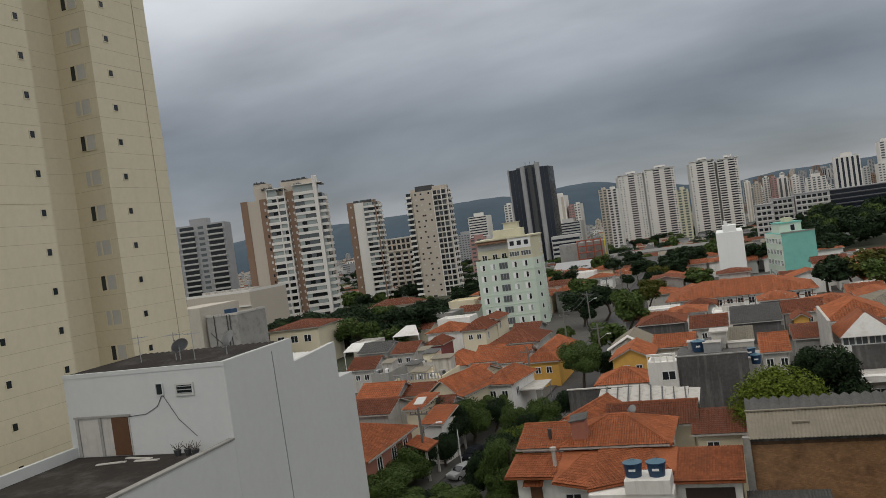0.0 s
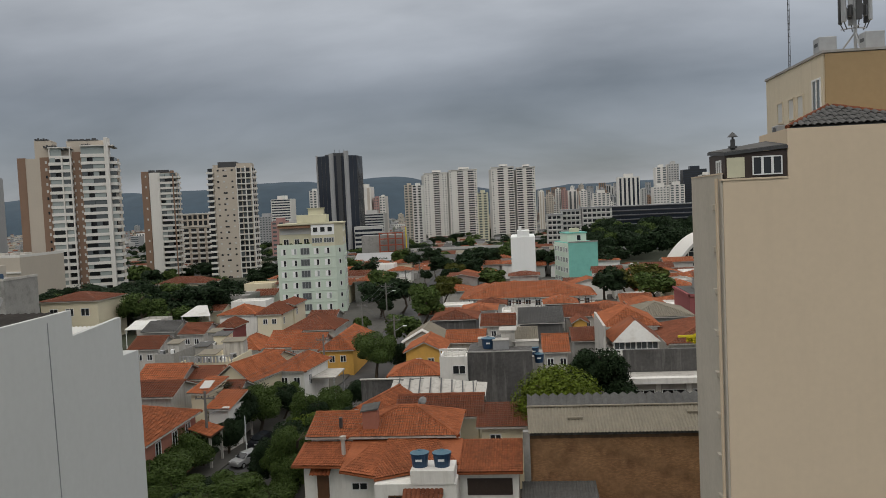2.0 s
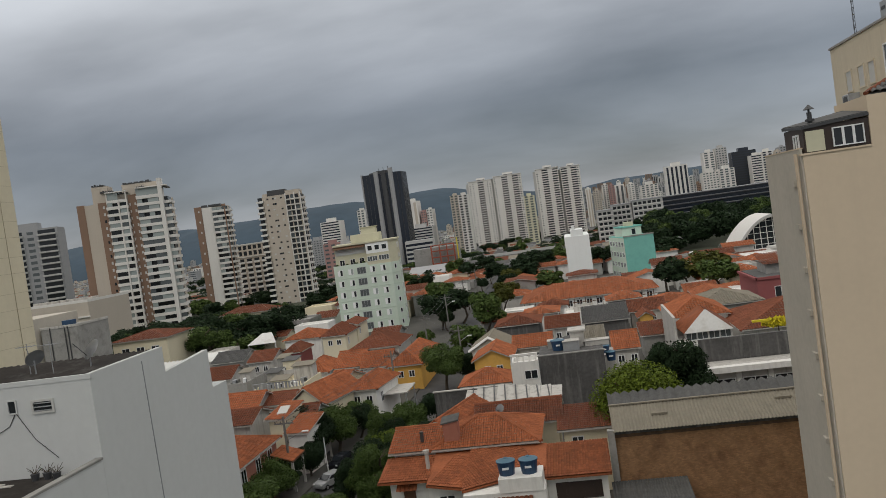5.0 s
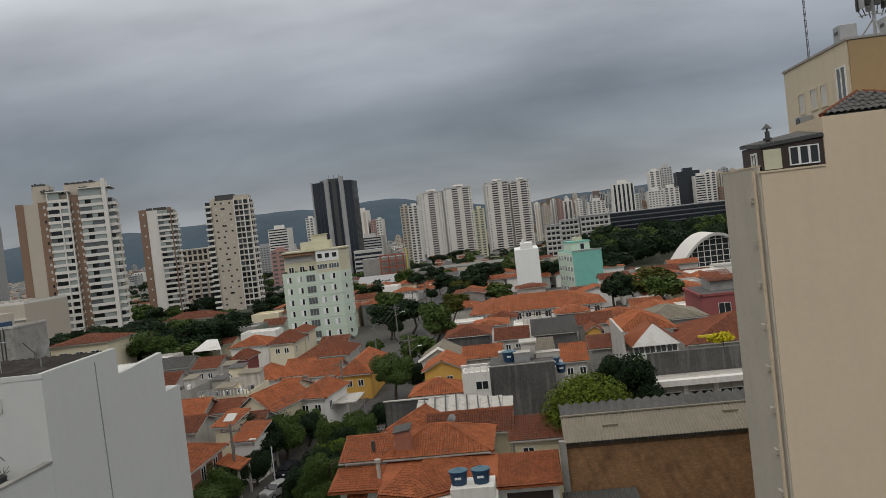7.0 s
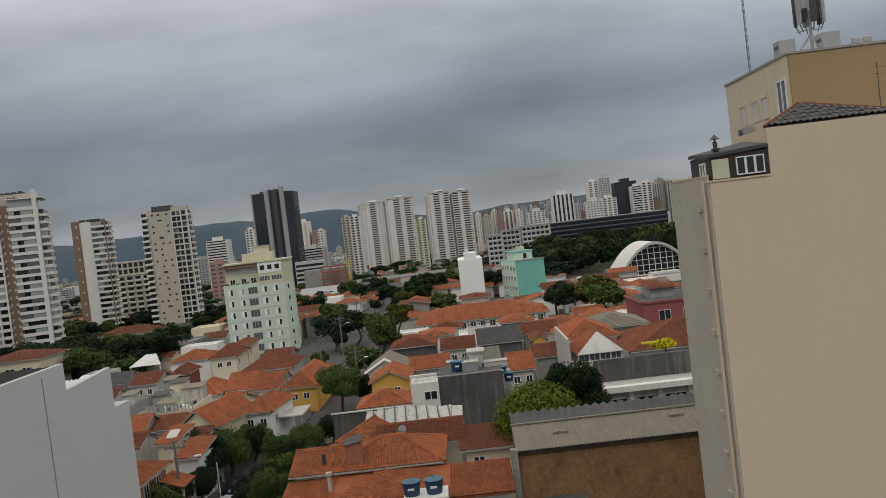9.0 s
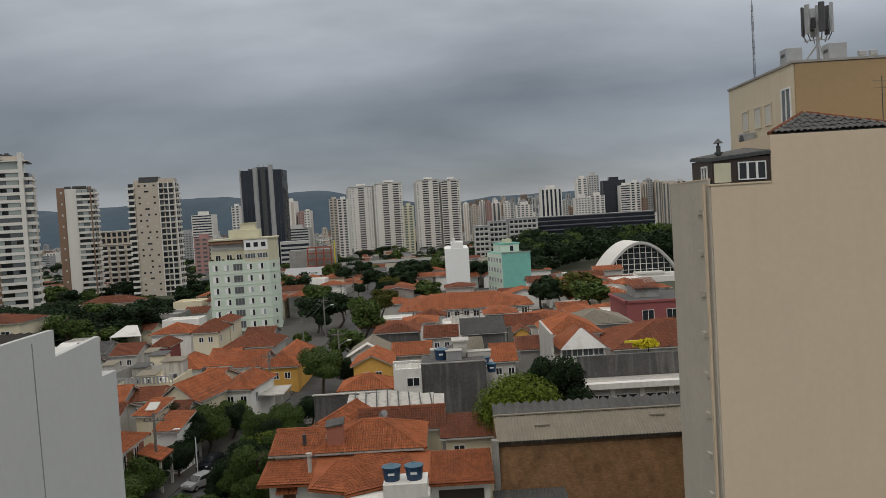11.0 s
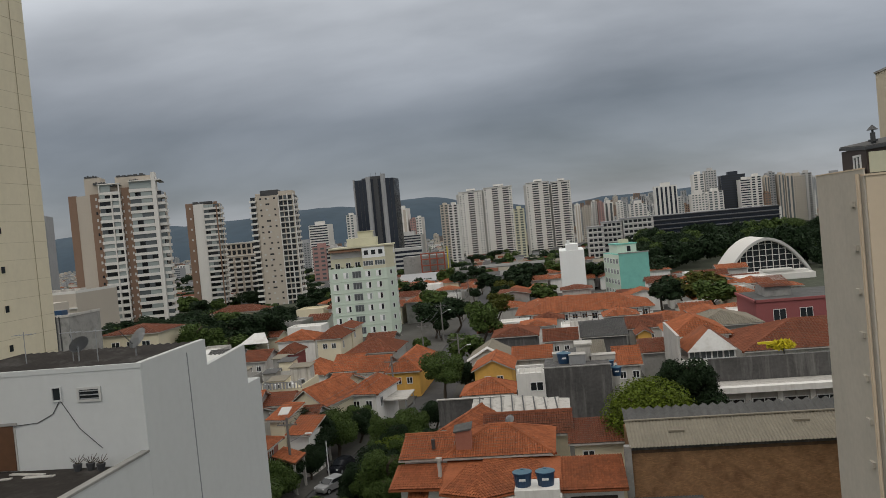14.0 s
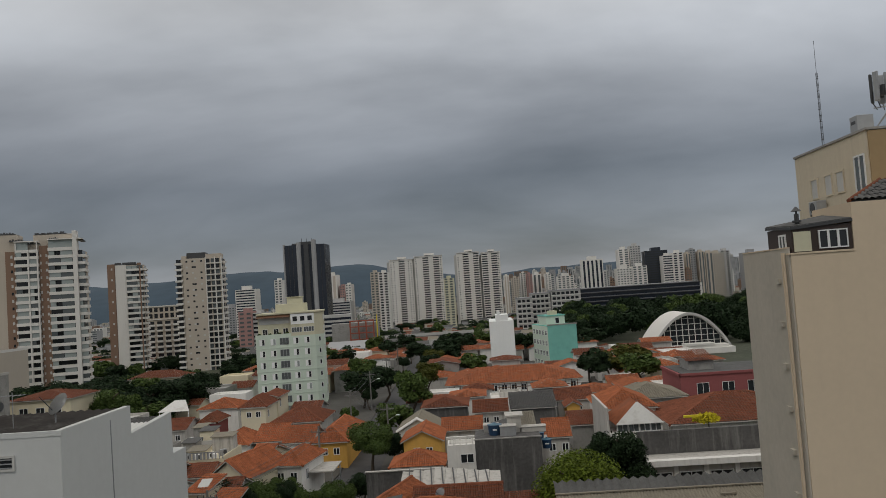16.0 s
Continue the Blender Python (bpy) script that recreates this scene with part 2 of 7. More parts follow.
BROWN_FACADE = material("brown_tile_facade", (0.235, 0.155, 0.112), stain=0.1, vary=0.06, grain=8)
GREIGE = material("warm_grey_facade", (0.47, 0.42, 0.355), stain=0.15, stain_colour=(0.36, 0.33, 0.28), streak=True, vary=0.05, grain=8)
OFFWHITE = material("offwhite_facade", (0.66, 0.645, 0.61), stain=0.15, stain_colour=(0.42, 0.4, 0.37), streak=True, vary=0.05, grain=8)
GREY_FACADE = material("grey_facade", (0.33, 0.335, 0.34), stain=0.15, vary=0.08, grain=8)


# ---- mesh helpers ----
PLAN = 1.3  # metres in one unit of the plan that the things below are drawn in


def setting(ob, label, category, kind="structure"):
    """A sheet or strip of the setting, drawn in plan units."""
    ob.scale = (PLAN, PLAN, PLAN)
    return tagged(ob, label, category, kind=kind)


def part(name, bm, mat, parent, label=""):
    """Link a bmesh (or a mesh that is shared) as one mesh object under a thing or a part."""
    if isinstance(bm, bmesh.types.BMesh):
        me = bpy.data.meshes.new(name)
        bm.to_mesh(me)
        bm.free()
        me.materials.append(mat)
    else:
        me = bm
    ob = new(name, me)
    ob.parent = parent
    if label:
        ob["label"] = label
    return ob


def pydata(name, verts, faces, mat, smooth=False):
    me = bpy.data.meshes.new(name)
    me.from_pydata(verts, [], faces)
    me.materials.append(mat)
    if smooth:
        me.polygons.foreach_set("use_smooth", [True] * len(me.polygons))
    return me


def thing(name, label, category, group="", at=(0, 0, 0), turn=0, kind=""):
    ob = new(name)
    ob.location, ob.rotation_euler, ob.scale = [PLAN * v for v in at], (0, 0, radians(turn)), (PLAN, PLAN, PLAN)
    ob.empty_display_size = 0.2
    return tagged(ob, label, category, group, kind)


def box(bm, x0, x1, y0, y1, z0, z1, bevel=0.0):
    v = [bm.verts.new((x, y, z)) for z in (z0, z1) for y in (y0, y1) for x in (x0, x1)]
    fs = [bm.faces.new([v[i] for i in q]) for q in ((0, 2, 3, 1), (4, 5, 7, 6), (0, 1, 5, 4), (2, 6, 7, 3), (0, 4, 6, 2), (1, 3, 7, 5))]
    if bevel:
        bmesh.ops.bevel(bm, geom=list({e for f in fs for e in f.edges}), offset=bevel, segments=1, affect="EDGES")
    return bm


def boxes(*rows, bevel=0.0):
    bm = bmesh.new()
    for r in rows:
        box(bm, *r, bevel=bevel)
    return bm


def each(name, parent, mat, *rows, bevel=0.0, label=""):
    """One box part for each row."""
    for r in rows:
        part(name, boxes(r, bevel=bevel), mat, parent, label)


def cyl(bm, x, y, z0, z1, r, r1=None, n=10):
    r1 = r if r1 is None else r1
    a = [bm.verts.new((x + r * math.cos(k * math.tau / n), y + r * math.sin(k * math.tau / n), z0)) for k in range(n)]
    b = [bm.verts.new((x + r1 * math.cos(k * math.tau / n), y + r1 * math.sin(k * math.tau / n), z1)) for k in range(n)]
    for k in range(n):
        bm.faces.new((a[k], a[(k + 1) % n], b[(k + 1) % n], b[k]))
    bm.faces.new(a[::-1])
    bm.faces.new(b)
    return bm


def rod(bm, p, q, r, n=6):
    p, q = Vector(p), Vector(q)
    m = (q - p).to_track_quat("Z", "Y").to_matrix()
    ring = [m @ Vector((r * math.cos(k * math.tau / n), r * math.sin(k * math.tau / n), 0)) for k in range(n)]
    a, b = [bm.verts.new(p + c) for c in ring], [bm.verts.new(q + c) for c in ring]
    for k in range(n):
        bm.faces.new((a[k], a[(k + 1) % n], b[(k + 1) % n], b[k]))
    bm.faces.new(a[::-1])
    bm.faces.new(b)
    return bm


def prism(outline, y0, y1):
    """A closed outline of (x, z) drawn from y0 to y1."""
    bm = bmesh.new()
    a, b = [bm.verts.new((x, y0, z)) for x, z in outline], [bm.verts.new((x, y1, z)) for x, z in outline]
    n = len(outline)
    for k in range(n):
        bm.faces.new((a[k], a[(k + 1) % n], b[(k + 1) % n], b[k]))
    bm.faces.new(a[::-1])
    bm.faces.new(b)
    bmesh.ops.recalc_face_normals(bm, faces=bm.faces)
    return bm


UNIT = {}


def block(name, parent, mat, x0, x1, y0, y1, z0, z1, label=""):
    """A box part that shares one unit mesh per name and material."""
    key = (name, mat.name)
    if key not in UNIT:
        bm = box(bmesh.new(), -0.5, 0.5, -0.5, 0.5, -0.5, 0.5)
        me = bpy.data.meshes.new(name)
        bm.to_mesh(me)
        bm.free()
        me.materials.append(mat)
        UNIT[key] = me
    ob = part(name, UNIT[key], mat, parent, label)
    ob.location, ob.scale = ((x0 + x1) / 2, (y0 + y1) / 2, (z0 + z1) / 2), (x1 - x0, y1 - y0, z1 - z0)
    return ob


FACES = {"s": 0, "e": 90, "n": 180, "w": -90}
WINDOWS = {}


def frame_grid(w, h, t, mullions):
    """One connected frame with openings between its bars, 5 cm proud of the wall."""
    xs = [-w / 2, -w / 2 + t]
    for k in range(mullions):
        x = -w / 2 + w * (k + 1) / (mullions + 1)
        xs += [x - t / 2, x + t / 2]
    xs += [w / 2 - t, w / 2]
    zs = [0, t, h - t, h]
    bm = bmesh.new()
    v = [[[bm.verts.new((x, y, z)) for z in zs] for x in xs] for y in (-0.05, 0.02)]
    solid = lambda i, j: 0 <= i < len(xs) - 1 and 0 <= j < 3 and (i % 2 == 0 or j != 1)
    for i in range(len(xs) - 1):
        for j in range(3):
            if not solid(i, j):
                continue
            f, b = v[0], v[1]
            bm.faces.new((f[i][j], f[i + 1][j], f[i + 1][j + 1], f[i][j + 1]))
            if not solid(i - 1, j):
                bm.faces.new((f[i][j], f[i][j + 1], b[i][j + 1], b[i][j]))
            if not solid(i + 1, j):
                bm.faces.new((f[i + 1][j], b[i + 1][j], b[i + 1][j + 1], f[i + 1][j + 1]))
            if not solid(i, j - 1):
                bm.faces.new((f[i][j], b[i][j], b[i + 1][j], f[i + 1][j]))
            if not solid(i, j + 1):
                bm.faces.new((f[i][j + 1], f[i + 1][j + 1], b[i + 1][j + 1], b[i][j + 1]))
    bmesh.ops.delete(bm, geom=[q for q in bm.verts if not q.link_faces], context="VERTS")
    return bm


def window(parent, face, at, along, z, w, h, glass=None, frame_mat=None, mullions=1, name="window", sill=True):
    """A framed window on the wall that faces s, e, n or w: at: the wall's plane; along: its middle along the wall; z: its sill."""
    glass, frame_mat = glass or GLASS, frame_mat or WHITE_METAL
    key = (round(w, 2), round(h, 2), glass.name, frame_mat.name, mullions, sill)
    if key not in WINDOWS:
        t = min(0.07, w * 0.12)
        f = frame_grid(w, h, t, mullions)
        fm = bpy.data.meshes.new("frame")
        f.to_mesh(fm)
        f.free()
        fm.materials.append(frame_mat)
        g = boxes((-w / 2 + t, w / 2 - t, -0.012, 0.02, t, h - t))
        gm = bpy.data.meshes.new("pane")
        g.to_mesh(gm)
        g.free()
        gm.materials.append(glass)
        WINDOWS[key] = fm, gm
    fm, gm = WINDOWS[key]
    ob = part(name, fm, None, parent)
    ob.location = {"s": (along, at, z), "n": (along, at, z), "e": (at, along, z), "w": (at, along, z)}[face]
    ob.rotation_euler = (0, 0, radians(FACES[face]))
    part("pane", gm, None, ob)
    return ob


def tiles(corners, mat, step=0.3, row=0.4, name="roof_tiles"):
    """A tiled slope of round ribs in overlapping rows. corners: eave start, eave end, ridge end, ridge start (the ridge may be a point)."""
    a, b, c, d = [Vector(p) for p in corners]
    u = (b - a).normalized()
    width = (b - a).length
    n = (b - a).cross((c + d) / 2 - a).normalized()
    if n.z < 0:
        n = -n
    up = n.cross(u)
    if up.z < 0:
        up = -up
    rise = (d - a).dot(up)
    inset0, inset1 = (d - a).dot(u), width - (c - a).dot(u)
    verts, faces = [], []
    count = max(2, int(width / step))
    w = width / count
    rows = max(1, int(rise / (row if step > 0.2 else min(row, 0.32))))
    for k in range(count):
        mid = (k + 0.5) * w
        top = 1.0
        if inset0 > 1e-3:
            top = min(top, mid / inset0)
        if inset1 > 1e-3:
            top = min(top, (width - mid) / inset1)
        jit = noise.noise((k * 3.1, width, rise)) * 0.02
        r = max(1, int(round(rows * top)))
        for j in range(r):
            v0, v1 = rise * top * j / r, rise * top * (j + 1) / r + 0.03
            wob = noise.noise((k * 1.7, j * 2.3, width)) * 0.018
            base = len(verts)
            for v, lift in ((v0, 0.075 + wob), (v1, 0.035 + wob)):
                for s, hgt in ((0.0, 0.0), (0.22, 0.062), (0.5, 0.085), (0.78, 0.062), (1.0, 0.0)):
                    verts.append(a + u * (k * w + s * w + jit * 0.5) + up * v + n * (lift + hgt * min(1.0, step / 0.3)))
            for s in range(4):
                faces.append((base + s, base + s + 1, base + 6 + s, base + 5 + s))
    return pydata(name, verts, faces, mat)


def slab(corners, thick, mat_name="roof_deck"):
    """A closed sheet under a slope."""
    bm = bmesh.new()
    pts = [Vector(p) for p in corners]
    uniq = []
    for p in pts:
        if not uniq or (p - uniq[-1]).length > 1e-3:
            uniq.append(p)
    top = [bm.verts.new(p) for p in uniq]
    bot = [bm.verts.new(p - Vector((0, 0, thick))) for p in uniq]
    k = len(uniq)
    bm.faces.new(top)
    bm.faces.new(bot[::-1])
    for i in range(k):
        bm.faces.new((top[i], bot[i], bot[(i + 1) % k], top[(i + 1) % k]))
    bmesh.ops.recalc_face_normals(bm, faces=bm.faces)
    return bm


def ridge_caps(p, q, mat, r=0.16):
    """A line of overlapping half-round cap tiles from p to q."""
    p, q = Vector(p), Vector(q)
    bm = bmesh.new()
    n = max(1, int((q - p).length / 0.45))
    for k in range(n):
        rod(bm, p.lerp(q, k / n), p.lerp(q, (k + 1.08) / n) + Vector((0, 0, 0.02)), r * (1 + 0.12 * noise.noise((k * 1.3, p.x, p.y))), 8)
    return bm


def roof(parent, x0, x1, y0, y1, z, rise, kind, mat, over=0.45, step=0.3, fascia=None):
    """A tiled roof over a rectangle: gable_x or gable_y (ridge along that axis), hip, shed_s (falls to -y), shed_e, shed_w, shed_n."""
    fascia = fascia or WHITE_OLD
    x0, x1, y0, y1 = x0 - over, x1 + over, y0 - over, y1 + over
    xm, ym, t = (x0 + x1) / 2, (y0 + y1) / 2, z + rise
    a, b, c, d = (x0, y0, z), (x1, y0, z), (x1, y1, z), (x0, y1, z)
    caps = []
    if kind == "gable_x":
        l, r = (x0, ym, t), (x1, ym, t)
        slopes = [(a, b, r, l), (c, d, l, r)]
        caps = [(l, r)]
    elif kind == "gable_y":
        l, r = (xm, y0, t), (xm, y1, t)
        slopes = [(b, c, r, l), (d, a, l, r)]
        caps = [(l, r)]
    elif kind == "hip":
        k = min(x1 - x0, y1 - y0) / 2
        if x1 - x0 > y1 - y0:
            l, r = (x0 + k, ym, t), (x1 - k, ym, t)
            slopes = [(a, b, r, l), (b, c, r, r), (c, d, l, r), (d, a, l, l)]
            caps = [(l, r), (a, l), (d, l), (b, r), (c, r)]
        else:
            l, r = (xm, y0 + k, t), (xm, y1 - k, t)
            slopes = [(a, b, l, l), (b, c, r, l), (c, d, r, r), (d, a, l, r)]
            caps = [(l, r), (a, l), (b, l), (c, r), (d, r)]
    elif kind == "shed_s":
        slopes = [(a, b, (x1, y1, t), (x0, y1, t))]
    elif kind == "shed_n":
        slopes = [(c, d, (x0, y0, t), (x1, y0, t))]
    elif kind == "shed_e":
        slopes = [(b, c, (x0, y1, t), (x0, y0, t))]
    else:
        slopes = [(d, a, (x1, y0, t), (x1, y1, t))]
    deck = part("roof", bmesh.new(), fascia, parent)
    bm = bmesh.new()
    for s in slopes:
        piece = slab(s, 0.1)
        me = bpy.data.meshes.new("piece")
        piece.to_mesh(me)
        piece.free()
        bm.from_mesh(me)
        bpy.data.meshes.remove(me)
    bm.to_mesh(deck.data)
    bm.free()
    for s in slopes:
        part("roof_tiles", tiles(s, mat, step), mat, deck)["kind"] = "stuff"
    for p, q in caps:
        if step <= 0.35:
            part("ridge_tiles", ridge_caps(p, q, mat, 0.15), mat, deck)
    return deck


def walls(parent, x0, x1, y0, y1, z0, z1, mat, name="wall", gable=None, rise=0.0, thick=0.2):
    """Four walls with thickness, as a hollow shell; gable: 'x' or 'y' closes the triangle under a ridge along that axis."""
    bm = boxes((x0, x1, y0, y0 + thick, z0, z1), (x0, x1, y1 - thick, y1, z0, z1), (x0, x0 + thick, y0 + thick, y1 - thick, z0, z1), (x1 - thick, x1, y0 + thick, y1 - thick, z0, z1), (x0 + thick, x1 - thick, y0 + thick, y1 - thick, z1 - 0.15, z1 - 0.02))
    if gable == "y":
        for ya, yb in ((y0, y0 + thick), (y1 - thick, y1)):
            p = prism([(x0, z1), (x1, z1), ((x0 + x1) / 2, z1 + rise)], ya, yb)
            me = bpy.data.meshes.new("g")
            p.to_mesh(me)
            p.free()
            bm.from_mesh(me)
            bpy.data.meshes.remove(me)
    if gable == "x":
        for xa, xb in ((x0, x0 + thick), (x1 - thick, x1)):
            p = prism([(y0, z1), (y1, z1), ((y0 + y1) / 2, z1 + rise)], xa, xb)
            me = bpy.data.meshes.new("g")
            p.to_mesh(me)
            p.free()
            me.transform(Matrix(((0, 1, 0, 0), (1, 0, 0, 0), (0, 0, 1, 0), (0, 0, 0, 1))))
            me.flip_normals()
            bm.from_mesh(me)
            bpy.data.meshes.remove(me)
    return part(name, bm, mat, parent)


def corrugated(x0, x1, y0, y1, z0, z1, mat, pitch=0.18, depth=0.05):
    """A corrugated sheet that rises from y0 to y1, ribs along y."""
    n = int((x1 - x0) / pitch * 4)
    verts, faces = [], []
    for k in range(n + 1):
        x = x0 + (x1 - x0) * k / n
        wave = depth * (0.5 + 0.5 * math.cos(k * math.pi / 2))
        for y, z in ((y0, z0), (y1, z1)):
            verts += [(x, y, z + wave), (x, y, z + wave - 0.02)]
    for k in range(n):
        b = 4 * k
        faces += [(b, b + 4, b + 6, b + 2), (b + 1, b + 3, b + 7, b + 5), (b, b + 1, b + 5, b + 4), (b + 2, b + 6, b + 7, b + 3)]
    return pydata("corrugated_sheet", verts, faces, mat)


def brickwork():
    """Courses of worn brown bricks with recessed joints, at true size, for a wall that faces south."""
    m = material("old_brickwork", (0.33, 0.20, 0.112), vary=0.25, grain=1.6, stain=0.6, stain_colour=(0.1, 0.05, 0.035), bump=0)
    nodes, links = m.node_tree.nodes, m.node_tree.links
    shader = nodes["Principled BSDF"]
    geo = nodes.new("ShaderNodeNewGeometry")
    turn = nodes.new("ShaderNodeMapping")
    turn.inputs["Rotation"].default_value = (radians(-90), 0, 0)
    links.new(geo.outputs["Position"], turn.inputs["Vector"])
    b = nodes.new("ShaderNodeTexBrick")
    b.inputs["Scale"].default_value = 1.0
    b.inputs["Brick Width"].default_value, b.inputs["Row Height"].default_value, b.inputs["Mortar Size"].default_value = 0.25, 0.09, 0.012
    b.inputs["Color1"].default_value, b.inputs["Color2"].default_value, b.inputs["Mortar"].default_value = (1.15, 1.08, 1.0, 1), (0.82, 0.78, 0.75, 1), (0.85, 0.85, 0.82, 1)
    links.new(turn.outputs[0], b.inputs["Vector"])
    old = shader.inputs["Base Color"].links[0].from_socket
    mix = nodes.new("ShaderNodeMix")
    mix.data_type, mix.blend_type = "RGBA", "MULTIPLY"
    mix.inputs["Factor"].default_value = 1.0
    links.new(old, mix.inputs["A"])
    links.new(b.outputs["Color"], mix.inputs["B"])
    links.new(mix.outputs["Result"], shader.inputs["Base Color"])
    relief = nodes.new("ShaderNodeBump")
    relief.invert = True
    relief.inputs["Distance"].default_value = 0.02
    links.new(b.outputs["Fac"], relief.inputs["Height"])
    links.new(relief.outputs[0], shader.inputs["Normal"])
    return m


BRICKWORK = brickwork()


# ---- ground, street, hills ----
def ground_z(x, y):
    fall = -12.0 * min(1.0, max(0.0, (y - 180) / 420)) ** 1.3
    rise = 31.0 * min(1.0, max(0.0, (y - 700) / 1500)) * min(1.0, max(0.0, (x + 100) / 500))
    return fall + rise


def ground():
    xs = [-3600, -2500, -1200, -600, -300, -150, -80, -40, 0, 40, 80, 150, 300, 600, 1200, 2500, 3600]
    ys = [-1500, -400, -100, 0, 60, 120, 180, 230, 270, 310, 360, 420, 500, 560, 700, 900, 1200, 1600, 2200, 3000, 3600]
    verts = [(x, y, ground_z(x, y)) for y in ys for x in xs]
    w = len(xs)
    faces = [(j * w + i, j * w + i + 1, (j + 1) * w + i + 1, (j + 1) * w + i) for j in range(len(ys) - 1) for i in range(w - 1)]
    setting(new("ground", pydata("ground", verts, faces, EARTH)), "earth and paving of the flat city ground", "ground")
    line = ((-21.6, 40), (-21.3, 60), (-20.6, 70), (-18.9, 84), (-17.9, 98), (-18.3, 112), (-19.6, 130), (-20.8, 180), (-22.4, 230), (-25.0, 330))

    def strip(left, right, low, high):
        vs = [(x + o, y, z) for x, y in line for o, z in ((left, low), (left, high), (right, high), (right, low))]
        fs = [(4 * k + i, 4 * k + i + 1, 4 * k + i + 5, 4 * k + i + 4) for k in range(len(line) - 1) for i in range(3)]
        return vs, fs
    road = new("road", pydata("road", *strip(-2.5, 2.5, -0.3, 0.03), ASPHALT))
    setting(road, "worn grey asphalt street between rows of houses", "road")
    for left, right in ((-3.7, -2.5), (2.5, 3.7)):
        kerb = new("pavement", pydata("pavement", *strip(left, right, -0.3, 0.16), PAVING))
        setting(kerb, "grey paved footway with a raised kerb", "pavement")
    bm = boxes((-60, 24, 56.0, 330, -0.3, 0.012))
    setting(part("yard_ground", bm, PAVING, None), "patchy grey paving of yards between houses", "ground")


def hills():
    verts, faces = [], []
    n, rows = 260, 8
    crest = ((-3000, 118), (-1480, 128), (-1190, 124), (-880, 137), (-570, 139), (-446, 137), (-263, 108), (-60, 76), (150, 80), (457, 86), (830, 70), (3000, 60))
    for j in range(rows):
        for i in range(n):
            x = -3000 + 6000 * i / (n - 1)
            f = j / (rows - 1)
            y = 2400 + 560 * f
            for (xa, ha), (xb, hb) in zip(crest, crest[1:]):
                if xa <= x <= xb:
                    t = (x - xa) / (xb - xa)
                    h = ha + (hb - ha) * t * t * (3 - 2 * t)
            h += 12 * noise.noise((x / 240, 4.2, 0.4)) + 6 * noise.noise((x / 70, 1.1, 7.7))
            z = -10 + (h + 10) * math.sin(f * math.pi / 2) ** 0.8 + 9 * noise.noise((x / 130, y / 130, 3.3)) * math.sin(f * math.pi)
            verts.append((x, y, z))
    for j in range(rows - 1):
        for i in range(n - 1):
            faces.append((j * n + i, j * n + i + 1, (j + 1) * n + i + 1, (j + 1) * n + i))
    setting(new("hills", pydata("hills", verts, faces, HAZY_HILL, True)), "long wooded hills on the horizon, tinted blue for haze", "hills")


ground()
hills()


# ---- trees ----
def crown_mesh(seed, r, h, leaves, size, mat, squash=0.8, lobes=15, core=0.72):
    rnd = random.Random(seed)
    blobs = [(Vector((0, 0, 0)), core)] * (1 if core < 0.8 else 4)
    for k in range(lobes):
        a = math.tau * (k + rnd.random() * 0.6) / lobes
        d = rnd.uniform(0.35, 0.72)
        blobs.append((Vector((d * math.cos(a), d * math.sin(a), rnd.uniform(-0.45, 0.55))), rnd.uniform(0.18, 0.44)))
    verts, faces = [], []
    for _ in range(leaves):
        c, br = rnd.choice(blobs)
        d = Vector((rnd.gauss(0, 1), rnd.gauss(0, 1), rnd.gauss(0.25, 1))).normalized()
        p = c + d * br * (0.55 + 0.62 * rnd.random() ** 0.6)
        p = Vector((p.x * r, p.y * r, p.z * h / 2 * (1.0 if p.z > 0 else squash)))
        nrm = (d + Vector((rnd.gauss(0, 0.6), rnd.gauss(0, 0.6), rnd.gauss(0.2, 0.6)))).normalized()
        q = nrm.to_track_quat("Z", "Y").to_matrix()
        s = size * rnd.uniform(0.6, 1.35)
        t = rnd.uniform(0, math.tau)
        u, v = q @ Vector((math.cos(t), math.sin(t), 0)) * s, q @ Vector((-math.sin(t), math.cos(t), 0)) * s * 0.6
        b = len(verts)
        verts += [p - u, p + v * 0.9 - u * 0.1, p + u + nrm * s * -0.2, p - v]
        faces += [(b, b + 1, b + 2, b + 3)]
    return pydata("crown", verts, faces, mat)


def trunk_mesh(seed, h, r):
    rnd = random.Random(seed + 99)
    bm = bmesh.new()
    p, rad = Vector((0, 0, 0)), r
    for k in range(4):
        q = p + Vector((rnd.uniform(-0.12, 0.12), rnd.uniform(-0.12, 0.12), h * 0.2))
        bmq = (q - p).to_track_quat("Z", "Y").to_matrix()
        a = [bm.verts.new(p + bmq @ Vector((rad * math.cos(i * math.tau / 8), rad * math.sin(i * math.tau / 8), 0))) for i in range(8)]
        rad *= 0.84
        b = [bm.verts.new(q + bmq @ Vector((rad * math.cos(i * math.tau / 8), rad * math.sin(i * math.tau / 8), 0))) for i in range(8)]
        for i in range(8):
            bm.faces.new((a[i], a[(i + 1) % 8], b[(i + 1) % 8], b[i]))
        p = q
        if k:
            for _ in range(2):
                t = rnd.uniform(0, math.tau)
                rod(bm, p, p + Vector((math.cos(t), math.sin(t), 0.7)) * h * 0.13, rad * 0.45, 5)
    return bm


TREES = {}


